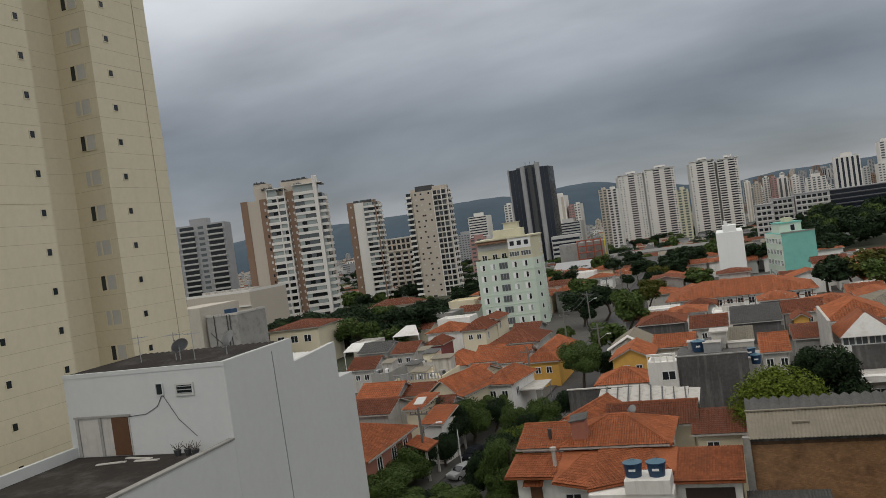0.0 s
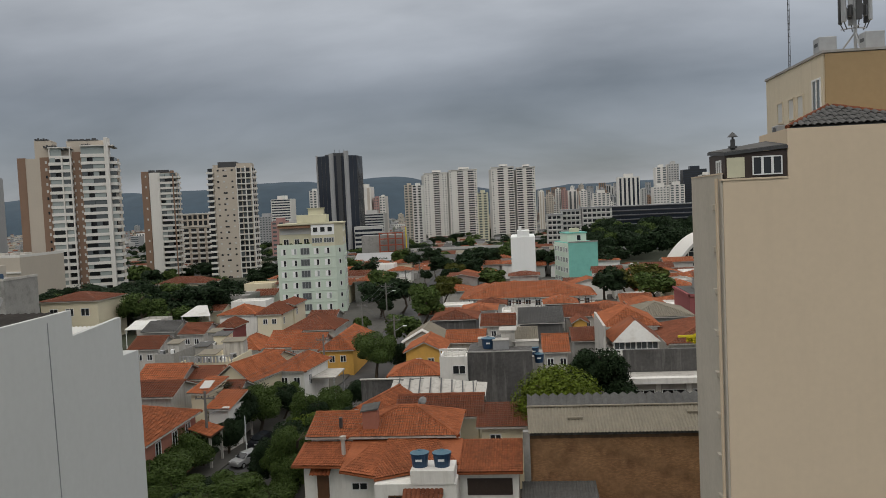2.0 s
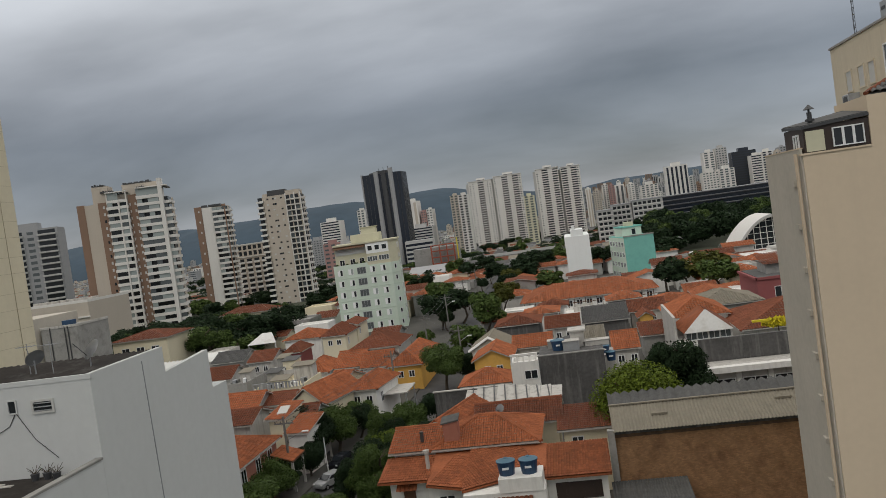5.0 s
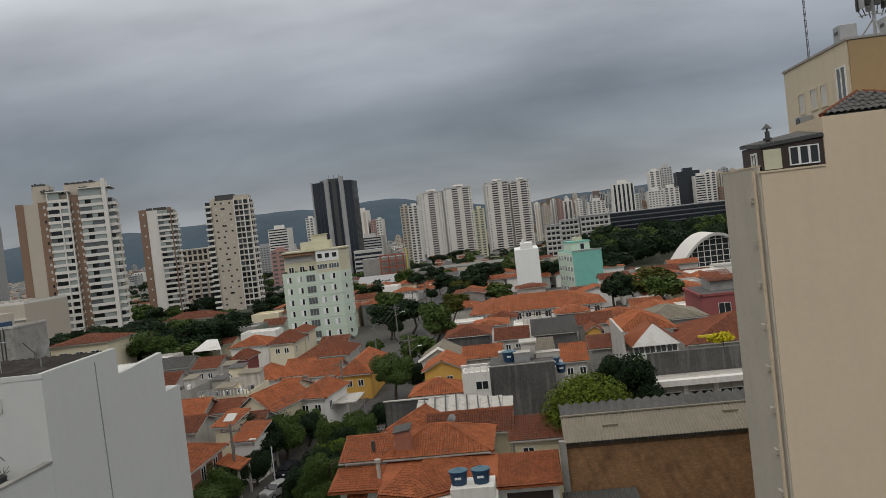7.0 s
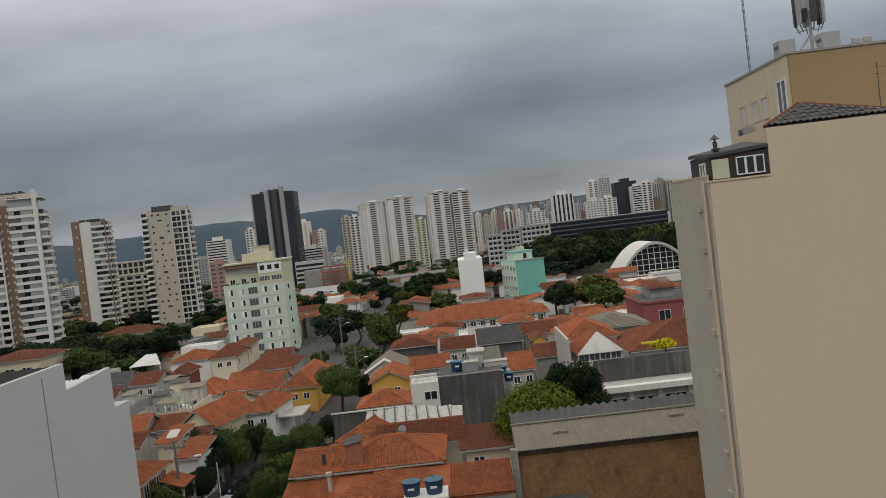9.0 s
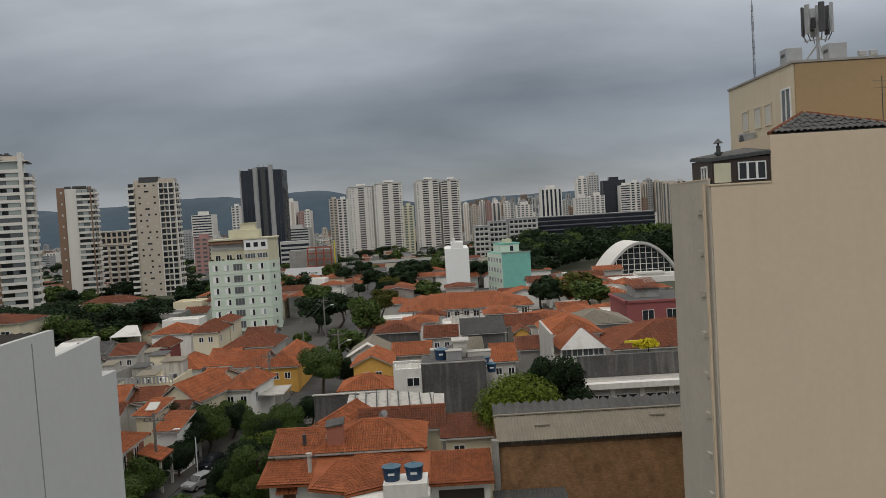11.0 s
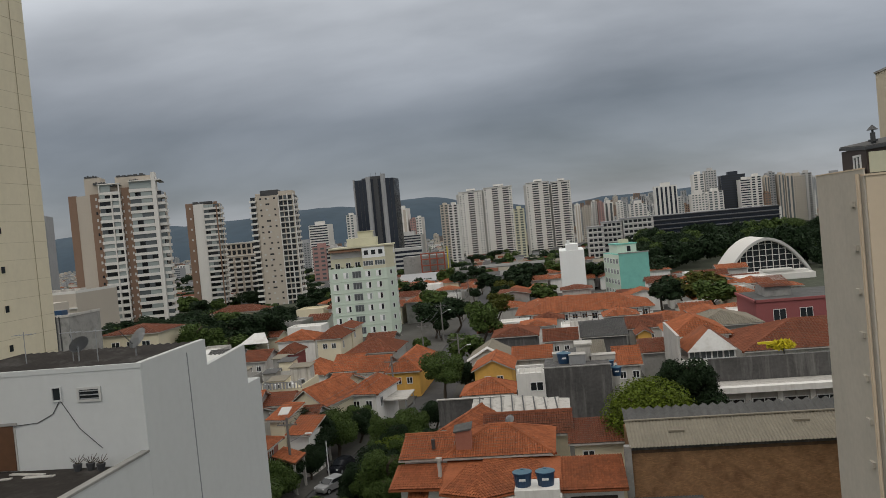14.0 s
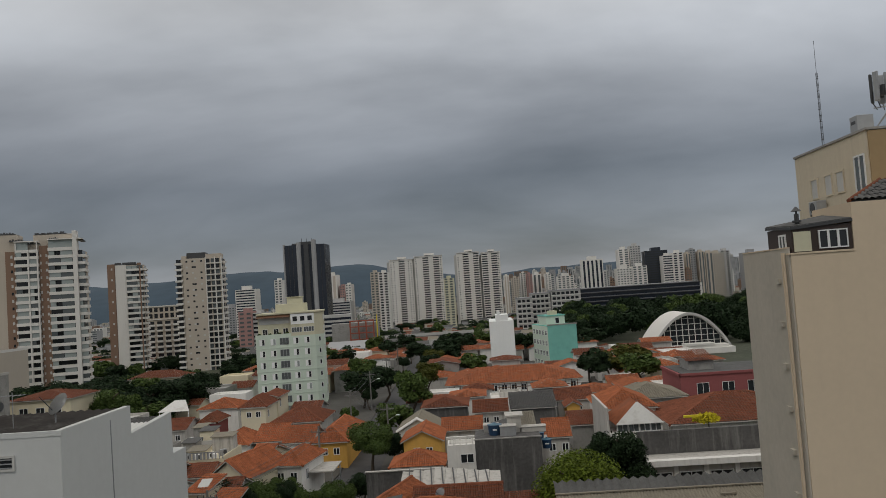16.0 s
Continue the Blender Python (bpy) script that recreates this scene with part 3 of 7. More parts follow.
def tree(x, y, z0, height, radius, mat, label, variant=0, dense=1.0, depth=None, category="tree", leaf=None, group=""):
    depth = depth or height * 0.72
    key = (mat.name, variant, dense, leaf)
    if key not in TREES:
        TREES[key] = crown_mesh(variant * 7 + 3, 1.0, 2.0, int(3400 * dense * (1.0 if not leaf else (0.085 / leaf) ** 2)), leaf or 0.11, mat, core=0.92 if dense > 1.9 else 0.72), None
        bm = trunk_mesh(variant, 1.0, 0.035)
        me = bpy.data.meshes.new("trunk")
        bm.to_mesh(me)
        bm.free()
        me.materials.append(BARK)
        TREES[key] = TREES[key][0], me
    crown, trunk = TREES[key]
    t = thing("tree" if category == "tree" else "shrub", label, category, group, (x, y, z0), turn=variant * 47 + x * 13 % 360)
    a = part("trunk", trunk, None, t)
    a.scale = (height, height, height)
    b = part("crown", crown, None, t)
    b.location, b.scale = (0, 0, height - depth / 2), (radius, radius, depth / 2)
    return t


# ---- white building with a roof terrace ----
def white_building():
    b = thing("apartment_block", "pale grey-white plastered block with a dark roof terrace and stepped parapet", "building")
    X, Y = -13.4, 22.67
    for y0, y1, z in ((Y, 27.2, 18.35), (27.2, 30.7, 16.9), (30.7, 32.0, 16.2)):
        block("wall", b, PALE, -20.65, X, y0, y1, 0, z)
    lower = part("lower_wall", boxes((-20.65, X - 0.004, 5, Y, 0, 15.3), (X - 0.2, X - 0.004, 5, Y, 15.3, 15.75), (-20.65, X - 0.2, 5, 5.2, 15.3, 15.75), (-20.65, -20.45, 5.2, Y, 15.3, 15.75)), PALE, b)
    part("terrace", boxes((-20.45, X - 0.2, 5.2, Y, 15.3, 15.36)), ROOF_FELT, lower, "blackened waterproof felt with pale patches")
    part("coping", boxes((X - 0.23, X + 0.03, 5, Y - 0.02, 15.75, 15.82)), CONCRETE, lower)
    # stepped parapet of the street wall
    par = part("parapet", bmesh.new(), PALE, b)
    bm = bmesh.new()
    for p in (prism([(Y, 18.35), (27.2, 18.35), (27.2, 18.55), (Y, 18.5)], X - 0.2, X), prism([(27.2, 16.9), (30.7, 16.9), (30.7, 17.8), (27.2, 17.6)], X - 0.2, X)):
        me = bpy.data.meshes.new("g")
        p.to_mesh(me)
        p.free()
        me.transform(Matrix(((0, 1, 0, 0), (1, 0, 0, 0), (0, 0, 1, 0), (0, 0, 0, 1))))
        me.flip_normals()
        bm.from_mesh(me)
        bpy.data.meshes.remove(me)
    bm.to_mesh(par.data)
    bm.free()
    part("roof", boxes((-20.65, X - 0.2, Y + 0.05, 27.2, 18.35, 18.42)), ROOF_FELT, b, "dark corrugated roof sheets")
    part("roof_sheet", corrugated(-20.5, X - 0.25, Y + 0.15, 27.1, 18.43, 18.46, ROOF_FELT, 0.3, 0.06), None, b)
    part("coping", boxes((-20.65, X + 0.03, Y - 0.02, Y + 0.1, 18.35, 18.5)), PALE, b)
    part("lower_roof", corrugated(-20.5, X - 0.25, 27.3, 30.6, 17.0, 17.45, ZINC), None, b, "white metal roof sheet")
    window(b, "s", Y, -15.17, 17.42, 0.8, 0.45, glass=GLASS, frame_mat=SHUTTER, mullions=0)
    for k in range(3):
        block("louvre", b, GREY_METAL, -15.5, -14.84, Y - 0.05, Y - 0.02, 17.5 + k * 0.12, 17.53 + k * 0.12)
    window(b, "s", Y, -16.26, 17.48, 0.34, 0.46, glass=GLASS, frame_mat=PALE, mullions=0, sill=False)
    part("doorway", boxes((-20.3, -17.8, Y - 0.03, Y + 0.02, 15.38, 16.86)), WHITE_OLD, b, "boarded white recess of a terrace store")
    block("door", b, WOOD, -18.6, -17.85, Y - 0.06, Y - 0.034, 15.4, 16.8, "peeling brown wooden door")
    block("post", b, CONCRETE, -19.2, -19.08, Y - 0.07, Y - 0.034, 15.38, 16.86)
    block("post", b, CONCRETE, -20.3, -20.16, Y - 0.07, Y - 0.034, 15.38, 16.86)
    block("lintel", b, CONCRETE, -20.35, -17.7, Y - 0.08, Y - 0.034, 16.82, 16.9)
    bm = bmesh.new()
    for p, q in (((-16.2, 17.48), (-16.45, 17.1)), ((-16.45, 17.1), (-17.0, 16.85)), ((-17.0, 16.85), (-17.8, 16.8)), ((-16.15, 17.48), (-15.6, 16.6)), ((-15.6, 16.6), (-14.9, 15.95))):
        rod(bm, (p[0], Y - 0.02, p[1]), (q[0], Y - 0.02, q[1]), 0.012, 5)
    part("cable", bm, DARK_METAL, b)
    bm = bmesh.new()
    rod(bm, (X + 0.01, 25.7, 18.3), (X + 0.01, 25.9, 8), 0.02, 6)
    part("lightning_cable", bm, GREY_METAL, b)
    return b


white_building()


# ---- sand-coloured building close by, with roof room, hip roof and the taller block behind ----
def sand_building():
    b = thing("sand_building", "tall sand-beige plastered building with a blank end wall", "building")
    part("wall", boxes((10.66, 40, 30.7, 36.0, 0, 22.2)), SAND, b)
    # Side wall in a greyer tone than the front: its shade is in the colour.
    part("side_wall", boxes((10.6, 10.656, 30.75, 36.0, 0, 22.45)), ASH, b, "streaked side wall, greyer than the front for its shade")
    part("gable_wall", boxes((13.02, 40, 30.704, 34.2, 22.2, 24.03)), SAND, b)
    each("coping", b, SAND, (10.58, 13.0, 30.66, 30.98, 22.2, 22.27), (10.58, 10.8, 30.98, 36.0, 22.45, 22.5))
    for k in range(8):
        z = 21.1 - k * 1.65
        block("ledge", b, ASH, 10.5, 10.6, 31.75, 32.15, z, z + 0.2)
    for y in (31.0, 31.16):
        bm = bmesh.new()
        rod(bm, (10.5, y, 22.3), (10.5, y, 0), 0.045, 8)
        part("downpipe", bm, SAND, b)
    # roof room flush with the wall
    r = thing("roof_room", "small roof room with white windows and a grey sheet roof", "roof room", at=(0, 0, 0))
    walls(r, 10.75, 13.0, 30.74, 33.2, 22.28, 23.24, DARK_WOOD)
    block("brick_panel", r, PALE_YELLOW, 10.82, 11.46, 30.70, 30.74, 22.3, 23.05, "pale yellow brick infill")
    for k in range(3):
        window(r, "s", 30.72, 11.92 + 0.36 * k, 22.36, 0.36, 0.7, mullions=0, sill=False)
    window(r, "w", 10.75, 31.6, 22.4, 0.7, 0.6, mullions=1, sill=False)
    bm = slab([(10.7, 30.66, 23.24), (13.02, 30.66, 23.42), (13.02, 33.3, 23.72), (10.7, 33.3, 23.4)], 0.11)
    part("roof", bm, DARK_METAL, r)
    part("roof_sheet", slab([(10.74, 30.7, 23.28), (13.0, 30.7, 23.46), (13.0, 33.28, 23.76), (10.74, 33.28, 23.44)], 0.03), ASBESTOS_DARK, r)
    bm = cyl(cyl(cyl(bmesh.new(), 11.15, 31.1, 23.35, 23.75, 0.09), 11.15, 31.1, 23.42, 23.5, 0.17), 11.15, 31.1, 23.85, 24.03, 0.2, 0.02)
    cyl(bm, 11.15, 31.1, 23.75, 23.85, 0.04)
    part("chimney_cowl", bm, DARK_METAL, r, "dark sheet-metal flue with a cone cap")
    # hip roof of dark tiles with a red edge
    h = thing("hip_roof", "low hip roof of dark tiles edged with red ridge tiles", "roof")
    part("roof_tiles", tiles([(13.1, 31.0, 24.06), (18.6, 31.0, 24.06), (15.5, 33.0, 24.95), (15.3, 33.0, 24.95)], ASBESTOS_DARK, 0.25), None, h)["kind"] = "stuff"
    part("deck", slab([(13.1, 31.0, 24.04), (18.6, 31.0, 24.04), (15.3, 33.0, 25.0), (15.1, 33.0, 25.0)], 0.06), ASBESTOS_DARK, h)
    part("ridge_tiles", ridge_caps((13.1, 31.0, 24.1), (15.3, 33.0, 25.0), TILE_OLD, 0.08), TILE_OLD, h)
    part("ridge_tiles", ridge_caps((15.5, 33.0, 25.0), (18.6, 31.0, 24.1), TILE_OLD, 0.08), TILE_OLD, h)
    # taller block behind
    u = thing("upper_block", "cream rooftop block with a tan front wall and small windows", "building")
    part("wall", boxes((15.9, 40, 34.95, 42.8, 20, 27.4)), BONE, u)
    part("front_wall", boxes((15.94, 40, 34.86, 34.946, 20, 27.36)), TAN, u, "tan painted front")
    part("parapet", boxes((15.84, 16.05, 34.82, 42.85, 27.4, 27.5), (16.05, 40, 34.82, 35.02, 27.4, 27.5)), CONCRETE, u)
    window(u, "w", 15.9, 35.75, 24.75, 1.0, 1.7, glass=GLASS_LIT, mullions=1)
    for y in (37.75, 39.0, 40.6):
        window(u, "w", 15.9, y, 25.0, 0.85, 1.05, glass=SHUTTER, frame_mat=BONE, mullions=0)
    ac = thing("air_conditioner", "grey outdoor air conditioner on a wall bracket", "air conditioner")
    part("body", boxes((15.3, 15.8, 39.2, 40.1, 24.2, 24.85), bevel=0.03), GREY_METAL, ac)
    part("fan_grille", cyl(bmesh.new(), 0, 0, 0, 0.03, 0.25, n=16), DARK_METAL, ac).matrix_basis = pose(15.3, 39.65, 24.53, 0, -90, 0)
    for y in (39.3, 39.95):
        block("bracket", ac, DARK_METAL, 15.3, 15.9, y, y + 0.05, 24.14, 24.2)


def antennas():
    a = thing("mobile_phone_antenna", "cluster of upright grey panel antennas on a steel mast", "antenna", at=(18.1, 37.2, 27.4))
    bm = bmesh.new()
    rod(bm, (0, 0, 0), (0, 0, 2.95), 0.08, 8)
    for k in range(3):
        t = k * math.tau / 3 + 0.4
        rod(bm, (0, 0, 2.2), (0.6 * math.cos(t), 0.6 * math.sin(t), 2.2), 0.03)
        rod(bm, (0, 0, 1.4), (0.6 * math.cos(t), 0.6 * math.sin(t), 1.4), 0.03)
        rod(bm, (0, 0, 1.2), (0.95 * math.cos(t), 0.95 * math.sin(t), 0.0), 0.04)
    part("mast", bm, GREY_METAL, a)
    for k in range(6):
        t = k * math.tau / 6 + 0.4
        p = part("panel", boxes((-0.13, 0.13, -0.06, 0.06, -0.68, 0.68), bevel=0.03), GREY_METAL if k % 2 else DARK_METAL, a)
        p.location, p.rotation_euler = (0.62 * math.cos(t), 0.62 * math.sin(t), 2.3), (0, 0, t + 1.57)
        q = part("radio_unit", boxes((-0.1, 0.1, -0.07, 0.07, -0.25, 0.25), bevel=0.02), DARK_METAL, a)
        q.location, q.rotation_euler = (0.4 * math.cos(t + 0.3), 0.4 * math.sin(t + 0.3), 2.1), (0, 0, t + 1.57)
        bm = bmesh.new()
        rod(bm, (0.62 * math.cos(t), 0.62 * math.sin(t), 1.65), (0.45 * math.cos(t), 0.45 * math.sin(t), 1.3), 0.025, 5)
        part("cable", bm, DARK_METAL, a)
    for x, y, w, h in ((16.65, 36.8, 0.75, 0.95), (18.45, 36.4, 0.8, 1.0)):
        c = thing("equipment_cabinet", "pale grey telecom cabinet on the roof", "cabinet", "roof cabinets", (x, y, 27.4))
        part("body", boxes((-w / 2, w / 2, -0.35, 0.35, 0, h), bevel=0.02), GREY_METAL, c)
        part("vent", boxes((-w / 2 - 0.012, -w / 2, -0.2, 0.2, h * 0.6, h * 0.75)), DARK_METAL, c)
    for x, y in ((19.6, 36.2), (20.1, 36.2)):
        c = thing("floodlight", "small grey roof floodlight on a post", "floodlight", "roof floodlights", (x, y, 27.4))
        part("post", cyl(bmesh.new(), 0, 0, 0, 0.45, 0.03), GREY_METAL, c)
        part("head", boxes((-0.18, 0.18, -0.1, 0.1, 0.35, 0.6), bevel=0.03), GREY_METAL, c)
    m = thing("lightning_mast", "thin guyed lattice lightning mast", "mast", at=(15.98, 39.4, 27.5))
    bm = bmesh.new()
    for k in range(3):
        t = k * math.tau / 3
        rod(bm, (0.05 * math.cos(t), 0.05 * math.sin(t), 0), (0.04 * math.cos(t), 0.05 * math.sin(t), 3.6), 0.012, 5)
    for k in range(12):
        box(bm, -0.045, 0.045, -0.045, 0.045, 0.3 * k, 0.3 * k + 0.02)
    rod(bm, (0, 0, 3.6), (0, 0, 5.2), 0.01, 5)
    part("lattice", bm, DARK_METAL, m)
    t = thing("television_antenna", "thin rooftop television aerial", "antenna", at=(19.0, 33.6, 24.03))
    bm = rod(bmesh.new(), (0, 0, 0), (0, 0, 2.4), 0.02, 6)
    for k in range(4):
        rod(bm, (-0.5 + 0.1 * k, -0.2, 2.2 - 0.28 * k), (0.5 - 0.1 * k, 0.2, 2.2 - 0.28 * k), 0.008, 4)
    part("aerial", bm, DARK_METAL, t)


sand_building()
antennas()


# ---- tall beige tower beside the white building ----
def beige_tower():
    b = thing("beige_tower", "very tall beige apartment tower with small square windows", "apartment tower", at=(1.19, -0.13, 7.38))
    near = 0.66 * PLAN
    b.scale = (near, near, near)
    # the long side faces the street: two bays with a recess between them
    block("wall", b, CREAM, -66, -42, 20, 44.3, -11.18, 84)
    block("recess_wall", b, CREAM, -66, -45.6, 44.3, 50.4, -11.18, 84)
    block("end_wall", b, CREAM, -66, -42, 50.4, 57.6, -11.18, 84)
    for k in range(29):
        z = 1.55 + 2.83 * k
        for y in (43.5, 38.6):
            window(b, "e", -42, y, z, 0.55, 0.62, frame_mat=CREAM, mullions=0)
        window(b, "e", -42, 52.3, z, 0.6, 0.62, frame_mat=CREAM, mullions=0)
        window(b, "s", 50.4, -44.0, z - 0.25, 0.6, 1.3, glass=GLASS if k % 2 else SHUTTER, frame_mat=CREAM, mullions=0, sill=False)
        window(b, "s", 50.4, -43.2, z - 0.25, 1.0, 1.3, glass=SHUTTER, frame_mat=CREAM, mullions=0, sill=False)
        for low in (z - 0.6, z + 0.95):
            block("joint", b, JOINT, -42, -41.99, 20, 44.3, low, low + 0.025)
            block("joint", b, JOINT, -42, -41.99, 50.4, 57.6, low, low + 0.025)
            block("joint", b, JOINT, -45.6, -45.59, 44.3, 50.4, low, low + 0.025)
            block("joint", b, JOINT, -45.6, -42, 50.39, 50.4, low, low + 0.025)
    bm = rod(bmesh.new(), (-41.97, 56.0, -11), (-41.97, 56.0, 84), 0.025, 6)
    part("lightning_cable", bm, JOINT, b)
    return b


beige_tower()


# ---- houses ----
def house(label, x0, x1, y0, y1, h, kind, rise, wall=None, tile=None, over=0.45, step=0.34, wins=(), z0=0.0, group="houses", turn=0, name="house"):
    """A house with walls, a tiled roof and windows: wins rows of (face, along, sill, width, height)."""
    wall, tile = wall or WHITE, tile or TILE
    if turn:
        cx, cy = (x0 + x1) / 2, (y0 + y1) / 2
        x0, x1, y0, y1 = x0 - cx, x1 - cx, y0 - cy, y1 - cy
        wins = [(f, a - (cx if f in "sn" else cy), z, w, hh) for f, a, z, w, hh in wins]
        b = thing(name, label, "house", group, (cx, cy, 0), turn)
    else:
        b = thing(name, label, "house", group)
    walls(b, x0, x1, y0, y1, z0, h, wall, gable={"gable_x": "x", "gable_y": "y"}.get(kind), rise=rise * (1 - over / max(1.0, ((y1 - y0) if kind == "gable_x" else (x1 - x0)) / 2 + over)))
    if kind == "flat":
        part("parapet", boxes((x0, x1, y0, y0 + 0.15, h, h + 0.4), (x0, x1, y1 - 0.15, y1, h, h + 0.4), (x0, x0 + 0.15, y0 + 0.15, y1 - 0.15, h, h + 0.4), (x1 - 0.15, x1, y0 + 0.15, y1 - 0.15, h, h + 0.4)), wall, b)
    else:
        roof(b, x0, x1, y0, y1, h, rise, kind, tile, over, step)
    for face, along, z, w, hh in wins:
        window(b, face, {"s": y0, "n": y1, "e": x1, "w": x0}[face], along, z, w, hh)
    return b


def tank(x, y, z, r=0.58, h=0.85):
    t = thing("water_tank", "round blue plastic water tank with a lid", "water tank", "rooftop water tanks", (x, y, z))
    part("drum", cyl(bmesh.new(), 0, 0, 0, h, r * 0.82, r, 20), BLUE_TANK, t)
    part("rim", cyl(bmesh.new(), 0, 0, h - 0.06, h + 0.02, r * 1.05, r * 1.05, 20), BLUE_TANK, t)
    part("lid", cyl(cyl(bmesh.new(), 0, 0, h + 0.02, h + 0.16, r * 1.04, r * 0.25, 20), 0, 0, h + 0.16, h + 0.2, r * 0.2, n=12), TANK_LID, t, "faded blue lid")
    part("logo_bar", boxes((-0.2, 0.2, -r * 0.97, -r * 0.9, h * 0.5, h * 0.66)), WHITE_METAL, t)
    return t


# white house with the tanks, close by
def near_house():
    b = thing("house", "white two-storey house with orange tiled roofs at several levels", "house")
    walls(b, -12.4, -2.3, 54.2, 60.0, 0, 5.8, WHITE)
    roof(b, -9.4, -2.3, 54.2, 60.0, 5.85, 1.35, "hip", TILE, 0.4, 0.17)
    roof(b, -12.4, -9.4, 54.2, 60.0, 5.85, 0.95, "gable_x", TILE, 0.38, 0.17)
    for row in ((-12.2, -9.4, 51.2, 54.2, 0, 4.9), (-9.4, -6.7, 50.2, 54.2, 0, 4.8), (-6.7, -1.6, 47.6, 54.2, 0, 4.7), (-1.6, 2.2, 50.0, 54.2, 0, 4.6)):
        block("lower_wall", b, WHITE, *row)
    block("tank_platform", b, WHITE, -4.4, -1.7, 47.5, 49.6, 4.7, 5.55)
    for c in ([(-12.9, 50.6, 4.9), (-9.3, 50.4, 4.9), (-9.3, 54.15, 5.5), (-12.9, 54.15, 5.5)], [(-9.4, 49.6, 4.85), (-6.6, 48.6, 4.75), (-6.6, 54.15, 5.6), (-9.4, 54.15, 5.6)], [(-6.8, 48.0, 4.85), (-1.6, 50.6, 5.0), (-1.6, 54.15, 5.6), (-6.8, 54.15, 5.65)], [(-1.7, 49.4, 4.75), (2.5, 49.4, 4.75), (2.5, 54.2, 5.45), (-1.7, 54.2, 5.45)]):
        deck = part("lower_roof", slab(c, 0.12), TILE, b)
        part("roof_tiles", tiles(c, TILE, 0.17, 0.32), None, deck)["kind"] = "stuff"
    part("chimney", boxes((-8.75, -7.65, 54.5, 55.3, 5.9, 7.55), bevel=0.03), BRICK_ROSE, b, "rose brick chimney stack")
    part("chimney_cap", slab([(-8.85, 54.4, 7.55), (-7.55, 54.4, 7.75), (-7.55, 55.4, 8.0), (-8.85, 55.4, 7.8)], 0.1), ASBESTOS_DARK, b)
    bm = cyl(bmesh.new(), -12.0 + 1.6, 54.9, 6.3, 7.0, 0.14, n=10)
    part("flue", bm, DARK_METAL, b)
    part("vent_pipe", cyl(cyl(bmesh.new(), -9.6, 52.0, 5.0, 6.4, 0.14), -9.6, 52.0, 6.3, 6.5, 0.22), WHITE_OLD, b)
    part("door_canopy", tiles([(-11.7, 50.6, 4.2), (-10.3, 50.6, 4.2), (-10.3, 51.2, 4.55), (-11.7, 51.2, 4.55)], TILE, 0.26), None, b)
    block("door", b, WOOD, -11.3, -10.5, 51.1, 51.2, 1.9, 4.15, "brown wooden door")
    window(b, "s", 50.2, -8.2, 3.4, 1.1, 0.55, mullions=1)
    window(b, "s", 47.6, -5.2, 2.4, 1.3, 1.6, glass=DARK_WOOD, frame_mat=WOOD, mullions=2)
    part("tank_canopy", tiles([(-4.9, 46.9, 3.95), (-2.4, 46.9, 3.95), (-2.4, 47.6, 4.35), (-4.9, 47.6, 4.35)], TILE_OLD, 0.26), None, b)
    window(b, "s", 50.0, 0.35, 3.1, 2.9, 1.1, glass=DARK_WOOD, frame_mat=DARK_WOOD, mullions=4)
    tank(-3.9, 48.5, 5.55)
    tank(-2.5, 48.5, 5.55)


near_house()


def brick_shed():
    b = thing("brick_warehouse", "old brown brick warehouse under corrugated fibre-cement sheets", "warehouse")
    brick_wall = part("wall", boxes((3.0, 24, 52.4, 52.6, 0, 6.45)), BRICKWORK, b, "old brown brickwork")
    block("side_wall", b, MORTAR, 3.0, 3.2, 52.6, 58.2, 0, 6.45)
    block("rear_wall", b, MORTAR, 3.2, 24, 56.6, 56.8, 0, 7.55)
    part("pier", boxes((2.55, 3.0, 52.0, 52.5, 0, 6.6)), CONCRETE, b)
    # Dark strip along the wall top, just below the eave.
    part("gutter", boxes((3.0, 24, 52.25, 52.42, 6.25, 6.4)), DARK_WALL, b)
    part("mould_band", boxes((3.02, 24, 52.385, 52.4, 6.0, 6.25)), MOULD, b, "black mould under the eave")
    front = part("roof", corrugated(2.9, 24, 51.9, 55.0, 6.5, 7.4, ASBESTOS, 0.22, 0.06), None, b, "grey corrugated fibre-cement sheets")
    part("ridge", boxes((2.85, 24, 54.9, 55.15, 7.46, 7.54)), ASBESTOS, b)
    for x, y, z in ((5.6, 53.4, 7.0), (13.6, 53.9, 7.15)):
        block("raised_sheet", b, ASBESTOS, x, x + 1.0, y, y + 0.25, z, z + 0.12)
    part("rear_roof", corrugated(2.9, 24, 55.15, 56.9, 7.32, 7.78, ASBESTOS_DARK, 0.62, 0.2), None, b, "dark deeply ribbed sheets")
    d = thing("lean_to", "low lean-to roof of dark sheets", "lean-to")
    part("sheet", corrugated(2.4, 7.2, 48.0, 51.8, 3.0, 3.3, ASBESTOS_DARK), None, d)
    part("wall", boxes((2.5, 7.1, 48.2, 51.7, 0, 2.95)), BRICK_ROSE, d)


brick_shed()


